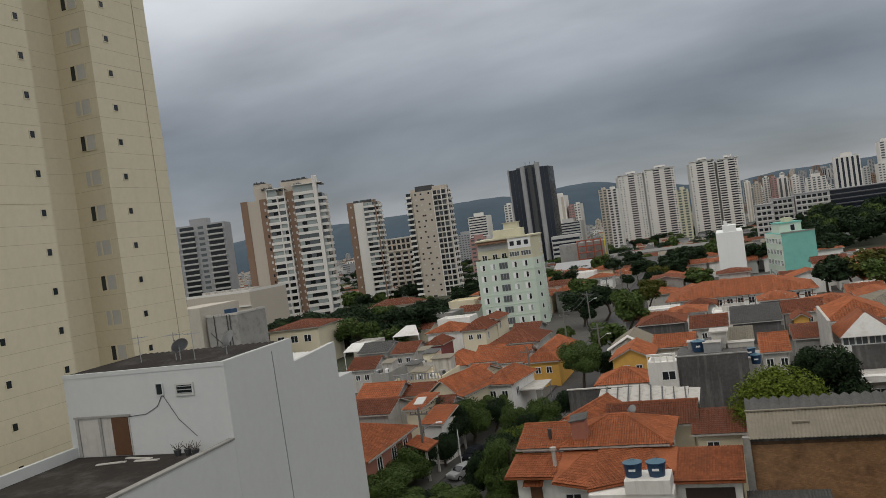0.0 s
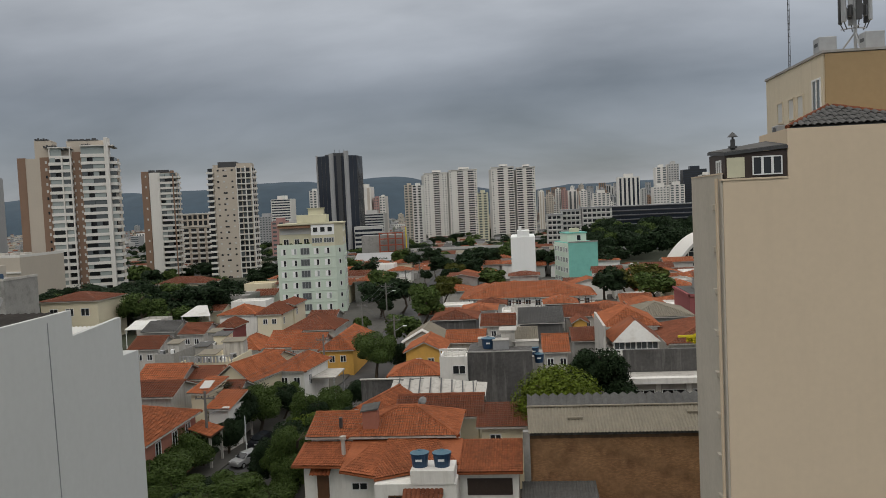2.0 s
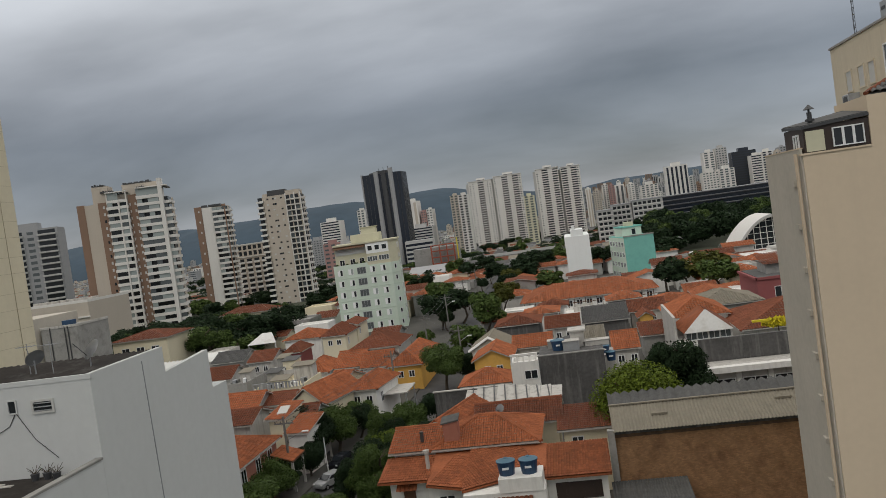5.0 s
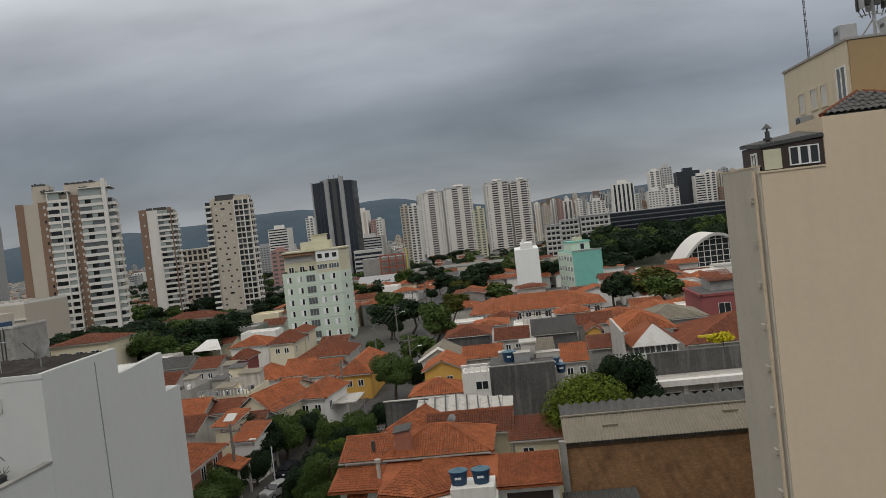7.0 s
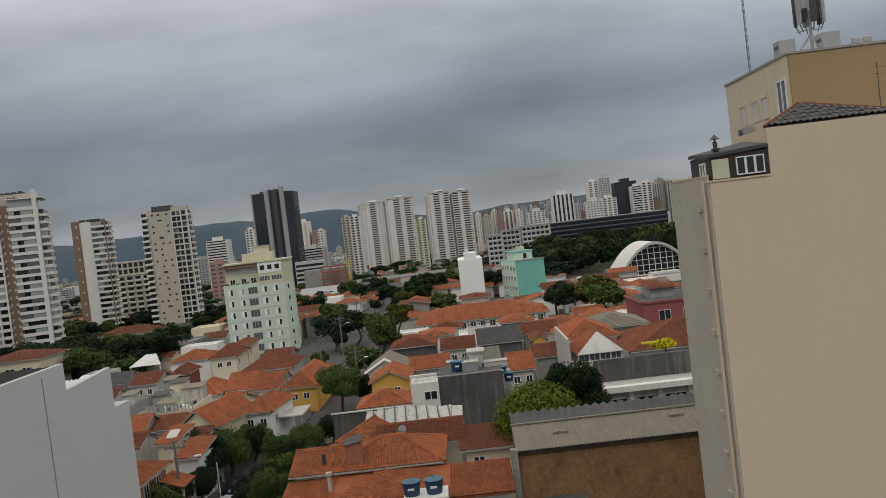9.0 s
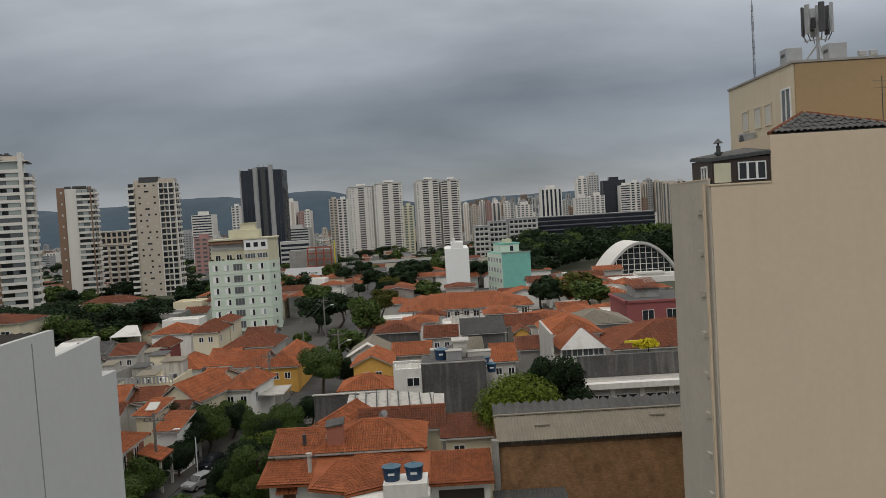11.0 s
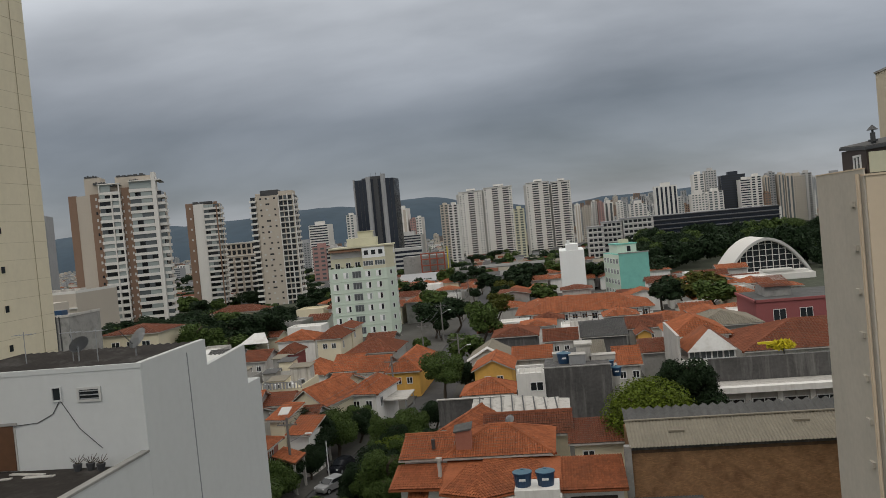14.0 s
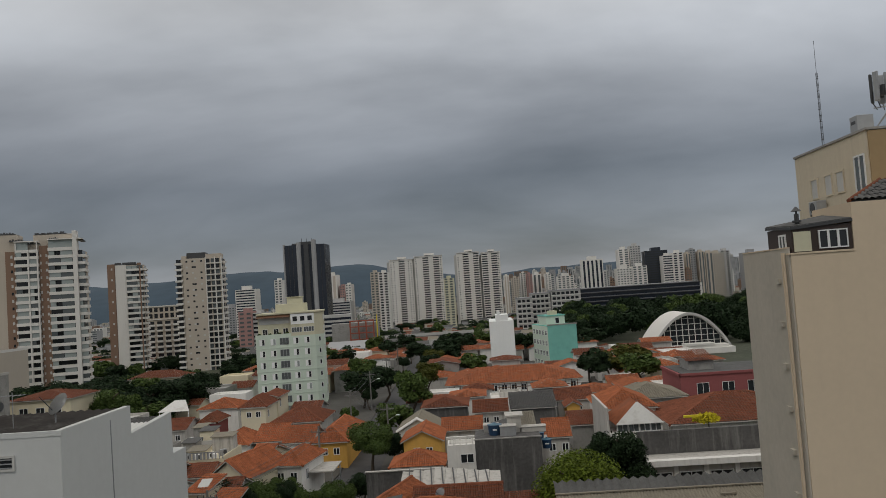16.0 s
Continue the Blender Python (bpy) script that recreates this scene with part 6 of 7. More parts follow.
def skyline():
    rnd = random.Random(5)
    kinds = ((FAR_PALE, "pale"), (GREIGE, "beige"), (GREY_FACADE, "grey"), (BROWN_FACADE, "brown"), (OFFWHITE, "off-white"), (GREY_FACADE, "dark grey"), (FAR_PALE, "light"))
    for x0, x1, y, top, mat, glass, style, word in (
            (97.8, 118.8, 800, 43.0, OFFWHITE, SMOKED, 3, "white tower with dark upright glass"), (137, 148, 815, 51.5, OFFWHITE, GLASS_LIT, 2, "pale grey twin tower"), (148.5, 159, 812, 54.0, FAR_PALE, GLASS_LIT, 0, "pale grey twin tower"),
            (130.2, 145, 790, 31.6, OFFWHITE, GLASS_LIT, 0, "white slab block"), (145.4, 159.7, 790, 33.0, OFFWHITE, GLASS_LIT, 2, "white slab block"), (160.6, 183, 800, 47.4, SMOKED, GLASS, 1, "dark glass office tower"),
            (174.6, 184, 785, 41.4, OFFWHITE, SMOKED, 1, "grey tower in a white frame"), (184.2, 194.5, 785, 43.4, OFFWHITE, SMOKED, 2, "grey tower in a white frame"), (199, 204, 795, 42.6, GREIGE, GLASS_LIT, 3, "slim beige tower"),
            (204.6, 210.3, 800, 46, GREY_FACADE, GLASS_LIT, 0, "slim brown-grey tower"), (211.5, 217.5, 795, 43.6, GREIGE, GLASS_LIT, 3, "slim beige tower"), (218.5, 225.7, 795, 42.0, GREIGE, GLASS_LIT, 3, "slim beige tower"), (194.8, 200, 780, 27, BROWN_FACADE, GLASS_LIT, 0, "low brown block"),
            (232, 246, 830, 41, GREIGE, GLASS_LIT, 0, "beige tower"), (252, 262, 860, 44, FAR_PALE, GLASS, 2, "pale tower"), (270, 286, 840, 40, GREY_FACADE, GLASS_LIT, 0, "grey tower"),
            (-222.8, -204.5, 700, 35.2, OFFWHITE, SMOKED, 1, "white office block with dark bands"), (-133, -125.5, 420, 17.9, FADED_PINK, GLASS_LIT, 0, "faded pink block"), (-125.5, -120, 421, 17.0, FAR_PALE, GLASS, 1, "grey balcony block"),
            (-140.7, -130.7, 700, 42.6, OFFWHITE, GREIGE, 3, "white tower with beige strips"), (-128.8, -124.2, 700, 32.6, FADED_PINK, GLASS_LIT, 0, "rose tower"), (-124.0, -118.6, 702, 33.6, OFFWHITE, GLASS_LIT, 0, "white tower"), (-141, -118, 690, 18.5, FAR_PALE, SMOKED, 1, "low banded block"),
            (-187, -180, 700, 41.5, OFFWHITE, GLASS_LIT, 2, "white tower with a dark roof"), (-100.8, -93.5, 700, 42.4, GREIGE, GLASS_LIT, 2, "beige tower"), (-93.3, -84.5, 697, 41.6, OFFWHITE, GLASS, 2, "off-white tower"), (-37.2, -28.0, 720, 33.0, PALE_YELLOW, GLASS_LIT, 2, "pale yellow tower"),
            (22, 28, 905, 34.5, OFFWHITE, GREIGE, 3, "white tower"), (30, 38, 900, 31, GREIGE, GLASS_LIT, 0, "beige tower"), (41, 47, 910, 36, OFFWHITE, GLASS_LIT, 2, "white tower"), (47.5, 54, 905, 34.5, FADED_PINK, GLASS_LIT, 0, "brown-red tower"), (56, 66, 930, 34, OFFWHITE, GLASS_LIT, 3, "white tower"), (69, 76, 915, 33, OFFWHITE, GLASS_LIT, 0, "white tower"), (80, 98, 880, 29, OFFWHITE, GLASS_LIT, 2, "white slab block"), (-190, -176, 860, 24, OFFWHITE, GLASS_LIT, 0, "white block"), (-205, -194, 880, 22, FAR_PALE, GLASS_LIT, 2, "pale block"), (-258, -240, 760, 20, GREY_FACADE, GLASS_LIT, 0, "grey block")):
        far_tower(f"{word} in the distant city", x0, x1, y, ground_z(x0, y) - 12, top, mat, glass, style=style)
    # dense towers on the rise beyond the park
    for k in range(210):
        y = rnd.uniform(1050, 2500)
        x = y * (rnd.uniform(0.02, 0.13) if k % 3 == 0 else rnd.uniform(0.04, 0.42))
        top = 21.7 + y * (rnd.uniform(-0.012, 0.012) if y < 1700 else rnd.uniform(0.002, 0.021))
        w = rnd.uniform(5, 12) * (1 + y / 4500)
        mat, word = rnd.choice(kinds)
        far_tower(f"far {word} apartment tower on the skyline", x, x + w, y, ground_z(x, y) - 8, max(top, ground_z(x, y) + 9), mat, GLASS_LIT if k % 4 else GLASS, 2.6, rnd.choice((0, 0, 1, 2, 3)), 14, k % 2 == 0)
    for k in range(95):
        y = rnd.uniform(800, 2300)
        x = y * rnd.uniform(-0.56, 0.03)
        h = rnd.uniform(8, 24) * (1.35 if k % 9 == 0 else 0.85)
        mat, word = rnd.choice(kinds)
        far_tower(f"far {word} apartment block below the hills", x, x + rnd.uniform(6, 16), y, ground_z(x, y) - 4, ground_z(x, y) + h, mat, GLASS_LIT, 2.5, rnd.choice((0, 1, 2, 3)), 14, k % 2 == 0)
    # blocks around the park
    d = thing("long_office", "long dark office building with black glass bands above the park", "office building", "", (51.6, 450, 0), -3)
    block("wall", d, GREY_FACADE, 0, 66, 0.3, 20, -8, 17.8)
    for k in range(5):
        block("window_band", d, SMOKED, 0.2, 66.4, 0, 0.31, 5.4 + 2.5 * k, 7.1 + 2.5 * k)
        block("ledge", d, DARK_METAL, -0.3, 66.8, -0.6, 0.3, 7.1 + 2.5 * k, 7.5 + 2.5 * k)
    block("end_wall", d, OFFWHITE, 66.4, 67.6, 0, 20, 8, 16.6)
    for x0, x1, y, top in ((16.2, 24.5, 436, 14.6), (24.5, 34.8, 440, 16.6), (35.2, 51.0, 436, 17.6)):
        d = thing("institute_block", "weathered concrete institute block with square windows", "building", "institute blocks")
        block("wall", d, FAR_PALE, x0, x1, y, y + 18, -10, top)
        part("roof_edge", boxes((x0 - 0.3, x1 + 0.3, y - 0.4, y + 18, top, top + 0.5)), GREY_FACADE, d)
        n = int((x1 - x0) / 2.5)
        for k in range(6):
            block("ledge", d, OFFWHITE, x0, x1, y - 0.35, y, top - 2.7 - 2.75 * k, top - 2.2 - 2.75 * k)
            for j in range(n):
                block("window", d, GLASS, x0 + 0.5 + (x1 - x0 - 1) * j / n, x0 + 0.5 + (x1 - x0 - 1) * (j + 0.72) / n, y - 0.08, y + 0.01, top - 2.1 - 2.75 * k, top - 0.7 - 2.75 * k)
    d = thing("hall", "long low white-walled hall", "hall", "", (-62, 300, 0), 6)
    block("wall", d, OFFWHITE, 0, 17, 0, 16, -4, 2.2)
    part("roof", slab([(-0.4, -0.4, 2.2), (17.4, -0.4, 2.2), (17.4, 16.4, 4.4), (-0.4, 16.4, 4.4)], 0.25), GREY_FACADE, d)
    d = thing("steel_frame", "concrete and red steel building frame under construction", "building frame", "", (-66, 372, 0), 4)
    block("core_wall", d, CONCRETE, -8, 14, 3, 12, -6, 9.5)
    for x in (1, 5, 8.5, 12):
        block("column", d, RED_STEEL, x - 0.3, x + 0.3, 0, 0.6, -6, 10.5)
    for z in (1.5, 4.5, 7.5, 10.2):
        block("beam", d, RED_STEEL, 0.7, 12.3, -0.2, 0.8, z, z + 0.5)
    block("mast", d, PERGOLA, 13.4, 13.9, 0, 0.5, -6, 13)
    d = thing("viaduct", "grey concrete viaduct across the far end of the street", "viaduct", "", (-82, 420, 0), 3)
    block("deck", d, CONCRETE, 0, 74, 0, 12, -2.6, -0.6)
    block("barrier", d, FAR_PALE, 0, 74, -0.3, 0, -1.2, 0.2)
    for k in range(8):
        block("pier", d, CONCRETE, 3 + 9 * k, 4.5 + 9 * k, 4, 7, -14, -2.6)
    # low distant city
    verts, faces = [], []
    for k in range(6400):
        y = 330 + 2200 * rnd.random() ** 1.5
        x = y * rnd.uniform(-0.75, 0.6)
        if -34 < x < -8 and y < 430 or x > 0.1 * y and y < 460:
            continue
        w, d, h = rnd.uniform(4, 10), rnd.uniform(4, 9), rnd.uniform(1.8, 4.6) * (1 + y / 2600)
        g = ground_z(x, y) - 1
        b = len(verts)
        r = h + rnd.choice((0.1, 1.2, 1.5))
        verts += [(x, y, g), (x + w, y, g), (x + w, y + d, g), (x, y + d, g), (x, y, g + h), (x + w, y, g + h), (x + w, y + d, g + h), (x, y + d, g + h), (x, y + d / 2, g + r), (x + w, y + d / 2, g + r)]
        faces += [(b, b + 1, b + 5, b + 4), (b + 1, b + 2, b + 6, b + 9, b + 5), (b + 2, b + 3, b + 7, b + 6), (b + 3, b, b + 4, b + 8, b + 7), (b + 4, b + 5, b + 9, b + 8), (b + 8, b + 9, b + 6, b + 7)]
    for n, (wall, top) in enumerate(((GREY_FACADE, ASBESTOS_DARK), (GREIGE, TILE_OLD), (GREY_FACADE, ASBESTOS_DARK), (FAR_PALE, ASBESTOS))):
        fs = [f for i, f in enumerate(faces) if (i // 6) % 4 == n]
        used = sorted({v for f in fs for v in f})
        idx = {v: i for i, v in enumerate(used)}
        me = pydata("distant_city", [verts[v] for v in used], [tuple(idx[v] for v in f) for f in fs], wall)
        me.materials.append(top)
        me.polygons.foreach_set("material_index", [1 if i % 6 > 3 else 0 for i in range(len(fs))])
        setting(new("distant_city", me), "low crowded rooftops of the distant city", "city", "stuff")


skyline()


def mid_houses():
    rnd = random.Random(11)
    taken = [(-53, -33, 150, 184), (-12, 20, 148, 174), (-4, 26, 196, 226), (40, 80, 225, 300), (-80, -40, 135, 150)]
    for row in range(17):
        y = 137 + row * 9.4
        x = -64.0
        while x < 42:
            w = rnd.uniform(4.2, 7.6)
            d = rnd.uniform(5.5, 8.2)
            x0, x1 = x, x + w
            x += w + rnd.uniform(0.2, 2.0)
            if x1 > -26.5 and x0 < -15.5:
                x = -15.3
                continue
            if any(x0 < b and x1 > a and y < d1 and y + d > c for a, b, c, d1 in taken):
                continue
            if y > 240 and x0 > 20:
                continue
            h = rnd.choice((2.6, 2.9, 3.4, 4.2, 5.0))
            house("small weathered house in a dense far row", x0, x1, y, y + d, h + ground_z(x0, y), rnd.choice(("hip", "gable_x", "gable_y", "hip", "gable_x", "flat")), rnd.uniform(0.8, 1.3), rnd.choice((WHITE, WHITE, WHITE_OLD, CONCRETE, CREAM, WHITE_OLD)), rnd.choice((TILE, TILE, TILE_OLD)), step=0.6, z0=ground_z(x0, y) - 0.5, group="far houses")


mid_houses()


def plants():
    tree(5.3, 62.0, 0, 8.8, 3.5, LEAF_BRIGHT, "broad yellow-green tree behind the brick warehouse", 1, 2.0, 5.8, leaf=0.034)
    tree(9.2, 68.5, 0, 9.6, 3.0, LEAF_DARK, "dark green tree beside the broad tree", 2, 1.5, 6.0, leaf=0.045)
    tree(-16.2, 98.5, 0, 6.4, 2.9, LEAF, "round green street tree", 3, 1.5, 4.8, leaf=0.045)
    tree(-15.8, 59, 0, 5.6, 1.9, LEAF, "dense garden tree by the street", 4, 1.5, 4.6, leaf=0.045)
    tree(-14.6, 66, 0, 5.0, 2.0, LEAF, "green garden tree by the street", 5, 1.5, 4.0, leaf=0.045)
    tree(-24.6, 79, 0, 4.8, 2.0, LEAF, "leafy green street tree", 6, 1.5, 4.4, leaf=0.045)
    tree(-18.4, 74, 0, 4.6, 1.8, LEAF, "light green young street tree", 1, 1.5, 3.6, leaf=0.045)
    tree(-26.2, 59.5, 0, 3.6, 3.0, LEAF, "dense green garden shrubs", 7, 1.5, 3.2, category="shrub", leaf=0.045)
    tree(-19.5, 53.5, 0, 2.4, 2.4, LEAF, "dense green hedge by the street", 8, 1.5, 2.6, category="shrub", leaf=0.045)
    tree(-15.8, 53.5, 0, 2.4, 2.4, LEAF, "dense green hedge by the street", 9, 1.5, 2.4, category="shrub", leaf=0.045)
    for n, (x, y, h, r, m) in enumerate(((-25.3, 72.5, 4.2, 1.9, LEAF_DARK), (-17.6, 69, 3.6, 1.6, LEAF), (-15.6, 62.5, 4.2, 1.6, LEAF), (-25.6, 66, 3.0, 1.6, LEAF_DARK), (-13.8, 72, 3.6, 1.7, LEAF_DARK), (-14.8, 56, 4.2, 1.6, LEAF), (-23.4, 55.5, 2.6, 2.2, LEAF), (-28.5, 54.8, 3.8, 2.2, LEAF), (-23.8, 76, 5.0, 2.0, LEAF), (-16.4, 77.5, 4.2, 1.8, LEAF), (-15.2, 82, 4.0, 1.7, LEAF_DARK), (-21.5, 54.0, 2.0, 1.9, LEAF), (-25.4, 56.8, 3.8, 2.4, LEAF), (-14.0, 101.5, 4.6, 1.9, LEAF_DARK), (-23.4, 84, 3.6, 1.8, LEAF), (-22.8, 80.5, 3.8, 1.7, LEAF_DARK), (-25.2, 74.5, 5.4, 2.3, LEAF_DARK), (-16.4, 67.5, 4.4, 1.7, LEAF_BRIGHT))):
        tree(x, y, 0, h, r, m, "garden tree leaning over the street", n % 6, 1.5, h * 0.85, leaf=0.045, group="garden trees")
    for n, (x, y, h, r, m) in enumerate(((-21.8, 55.6, 2.2, 2.4, LEAF_DARK), (-18.6, 55.4, 3.0, 2.6, LEAF), (-17.0, 60.0, 4.6, 2.2, LEAF_DARK), (-16.8, 64.0, 4.4, 2.0, LEAF_DARK), (-25.6, 62.6, 4.4, 2.4, LEAF), (-24.4, 69.0, 3.4, 1.5, LEAF_DARK), (-17.2, 73.0, 4.2, 1.8, LEAF_DARK))):
        tree(x, y, 0, h, r, m, "dense garden shrub beside the street", n % 5, 1.5, h * 0.98, category="shrub", leaf=0.045, group="garden shrubs")
    rnd = random.Random(3)
    for k in range(18):
        tree(-24.2 + rnd.uniform(-0.8, 0.3) if k % 3 == 1 else -15.0 + rnd.uniform(-1.0, 1.0), 116 + 10 * k + rnd.uniform(-4, 4), 0, rnd.uniform(3.6, 5.0) if k % 3 == 1 else rnd.uniform(5.0, 8.5), rnd.uniform(1.4, 2.0) if k % 3 == 1 else rnd.uniform(2.2, 3.2), rnd.choice((LEAF, LEAF, LEAF_DARK, LEAF_OLIVE)), "street tree along the far road", k % 6, 1.0, group="street trees")
    for k in range(54):
        x, y = rnd.uniform(-102, -63), rnd.uniform(143, 178)
        tree(x, y, 0, rnd.uniform(5.0, 8.4), rnd.uniform(3.0, 5.0), rnd.choice((LEAF_DARK, LEAF_DARK, LEAF)), "dark green tree in a grove below the towers", k % 6, 1.0, 6.0, leaf=0.07, group="grove")
    for x, y, m in ((24.5, 168, LEAF_OLIVE), (29, 171, LEAF_OLIVE), (20, 162, LEAF_DARK), (28, 156, LEAF), (-40, 210, LEAF_DARK), (-32, 195, LEAF), (8, 236, LEAF_DARK), (11, 241, LEAF_DARK), (14, 247, LEAF), (5, 246, LEAF_DARK), (26, 235, LEAF_DARK), (-5, 190, LEAF), (30, 240, LEAF_DARK), (-8, 262, LEAF_DARK), (-14, 270, LEAF_DARK), (-2, 275, LEAF), (-12, 232, LEAF_DARK), (-34, 262, LEAF_DARK), (-40, 275, LEAF), (-30, 285, LEAF_DARK), (-22, 236, LEAF_DARK), (-16, 222, LEAF_DARK), (-11, 212, LEAF_DARK), (-26, 156, LEAF_DARK), (-22.5, 162, LEAF_DARK), (-29, 176, LEAF), (-56, 200, LEAF_DARK), (-62, 225, LEAF_DARK), (-50, 235, LEAF), (-70, 215, LEAF_DARK)):
        tree(x, y, 0, rnd.uniform(6.5, 8.5), rnd.uniform(3.6, 4.8), m, "leafy tree among the roofs", k % 6, 1.0)
    for k in range(16):
        tree(rnd.uniform(-104, -52), rnd.uniform(196, 222), -0.5, rnd.uniform(4.5, 7.0), rnd.uniform(3.0, 4.4), rnd.choice((LEAF_DARK, LEAF_DARK, LEAF)), "dark green tree at the foot of the towers", k % 6, 1.0, 5.0, leaf=0.07, group="grove")
    # trees between the far roofs
    far = thing("city_trees", "dark green trees among the far roofs", "trees", kind="stuff")
    meshes = [TREES[key][0] for key in TREES if key[2] == 1.0 and key[0] != LEAF_OLIVE.name and (key[0] == LEAF_DARK.name or key[1] in (2, 4))]
    for k in range(420):
        y = 300 + 570 * rnd.random() ** 1.3
        x = y * rnd.uniform(-0.62, 0.1)
        if abs(x + 24 + (y - 230) * 0.025) < 5 or y < 400 and x > -0.16 * y and k % 4:
            continue
        c = part("trees", rnd.choice(meshes), None, far)
        q = rnd.uniform(2.2, 4.2) * (1 + y / 900)
        c.location, c.scale, c.rotation_euler = (x, y, ground_z(x, y) + q * 0.5), (q * 1.3, q, q * 0.75), (0, 0, k)
    # wood on the rise
    woods = thing("woodland", "dark green park woodland", "woodland", kind="stuff")
    for k in range(260):
        y = rnd.uniform(262, 440)
        x = y * rnd.uniform(0.09, 0.62)
        if 40 < x < 76 and y < 292:
            continue
        c = part("trees", rnd.choice(meshes), None, woods)
        s = rnd.uniform(4.2, 7)
        c.location, c.scale, c.rotation_euler = (x, y, ground_z(x, y) + rnd.uniform(3, 7) + (y - 262) * 0.045), (s, s, s * 0.9), (0, 0, k)


plants()


# ---- cars, poles, wires and rooftop clutter ----
def car(x, y, turn, paint, label):
    c = thing("car", label, "car", "parked cars", (x, y, 0.03), turn)
    c.scale = (1, 1, 1)
    low = [(-2.0, 0.28), (2.0, 0.28), (2.05, 0.62), (1.9, 0.82), (1.0, 0.95), (-1.75, 0.98), (-2.0, 0.9)]
    bm = prism(low, -0.83, 0.83)
    bmesh.ops.bevel(bm, geom=bm.edges[:], offset=0.05, segments=2, affect="EDGES")
    part("body", bm, paint, c)
    top = [(1.05, 0.95), (0.35, 1.42), (-1.35, 1.45), (-1.85, 0.97)]
    bm = prism(top, -0.72, 0.72)
    bmesh.ops.bevel(bm, geom=bm.edges[:], offset=0.06, segments=2, affect="EDGES")
    part("cabin", bm, paint, c)
    part("windscreen", prism([(1.04, 1.0), (0.44, 1.4), (0.47, 1.42), (1.09, 1.01)], -0.62, 0.62), GLASS, c)
    part("rear_window", prism([(-1.43, 1.4), (-1.83, 1.03), (-1.87, 1.04), (-1.46, 1.43)], -0.6, 0.6), GLASS, c)
    for s in (-1, 1):
        part("side_window", prism([(0.85, 1.0), (0.33, 1.36), (-1.28, 1.38), (-1.6, 1.01)], s * 0.725 - 0.006, s * 0.725 + 0.006), GLASS, c)
        part("headlight", boxes((1.92, 2.03, s * 0.62 - 0.14, s * 0.62 + 0.14, 0.62, 0.78), bevel=0.02), WHITE_METAL, c)
        part("tail_light", boxes((-2.02, -1.93, s * 0.68 - 0.08, s * 0.68 + 0.08, 0.62, 0.9), bevel=0.02), RED_STEEL, c)
        part("mirror", boxes((0.75, 0.9, s * 0.9 - 0.07, s * 0.9 + 0.07, 0.95, 1.08), bevel=0.02), paint, c)
        for wx in (-1.25, 1.3):
            w = part("wheel", bmesh.new(), RUBBER, c)
            w.matrix_basis = pose(wx, s * 0.78, 0.3, 90, 0, 0)
            part("tyre", cyl(bmesh.new(), 0, 0, -0.1, 0.1, 0.31, n=18), RUBBER, w)
            part("rim", cyl(bmesh.new(), 0, 0, -0.11, 0.11, 0.19, n=12), GREY_METAL, w)
    return c


car(-21.7, 66.2, -118, CAR_SILVER, "silver hatchback parked on the street")
car(-22.3, 71.6, -106, CAR_DARK, "dark car parked by the kerb")
car(-19.3, 83.5, -99, CAR_DARK, "black car parked further up the street")
car(-19.8, 117, -90, CAR_SILVER, "grey car parked on the far street")
car(-21.2, 150, -90, CAR_DARK, "dark car parked on the far street")


def utility_pole(x, y, h, lamp=0):
    p = thing("utility_pole", "grey concrete utility pole with crossarm and wires", "utility pole", "utility poles", (x, y, 0))
    part("post", cyl(bmesh.new(), 0, 0, 0, h, 0.15, 0.1, 10), WOODEN_POLE, p)
    part("crossarm", boxes((-0.9, 0.9, -0.06, 0.06, h - 0.7, h - 0.58), bevel=0.01), WOODEN_POLE, p)
    for k in (-0.8, -0.3, 0.3, 0.8):
        part("insulator", cyl(bmesh.new(), k, 0, h - 0.58, h - 0.4, 0.05, 0.03, 8), DARK_METAL, p)
    if lamp:
        bm = rod(bmesh.new(), (0, 0, h - 2.2), (lamp, 0, h - 1.5), 0.035, 6)
        part("lamp_arm", bm, GREY_METAL, p)
        part("lamp_head", boxes((lamp - 0.05, lamp + 0.55, -0.12, 0.12, h - 1.56, h - 1.42), bevel=0.04), WHITE_METAL, p, "pale lamp head")
    return p


def wires(a, b, ha, hb, sags, label):
    w = thing("overhead_wires", label, "wires", "overhead wires")
    for k, sag in enumerate(sags):
        cu = bpy.data.curves.new("wire", "CURVE")
        cu.dimensions, cu.bevel_depth, cu.bevel_resolution = "3D", 0.014, 1
        sp = cu.splines.new("POLY")
        sp.points.add(10)
        for i in range(11):
            t = i / 10
            sp.points[i].co = (a[0] + (b[0] - a[0]) * t + (k - 1.5) * 0.5, a[1] + (b[1] - a[1]) * t, ha + (hb - ha) * t - sag * 4 * t * (1 - t) - 0.35 * (k % 2), 1)
        cu.materials.append(DARK_METAL)
        ob = new("wire", cu)
        ob.parent = w


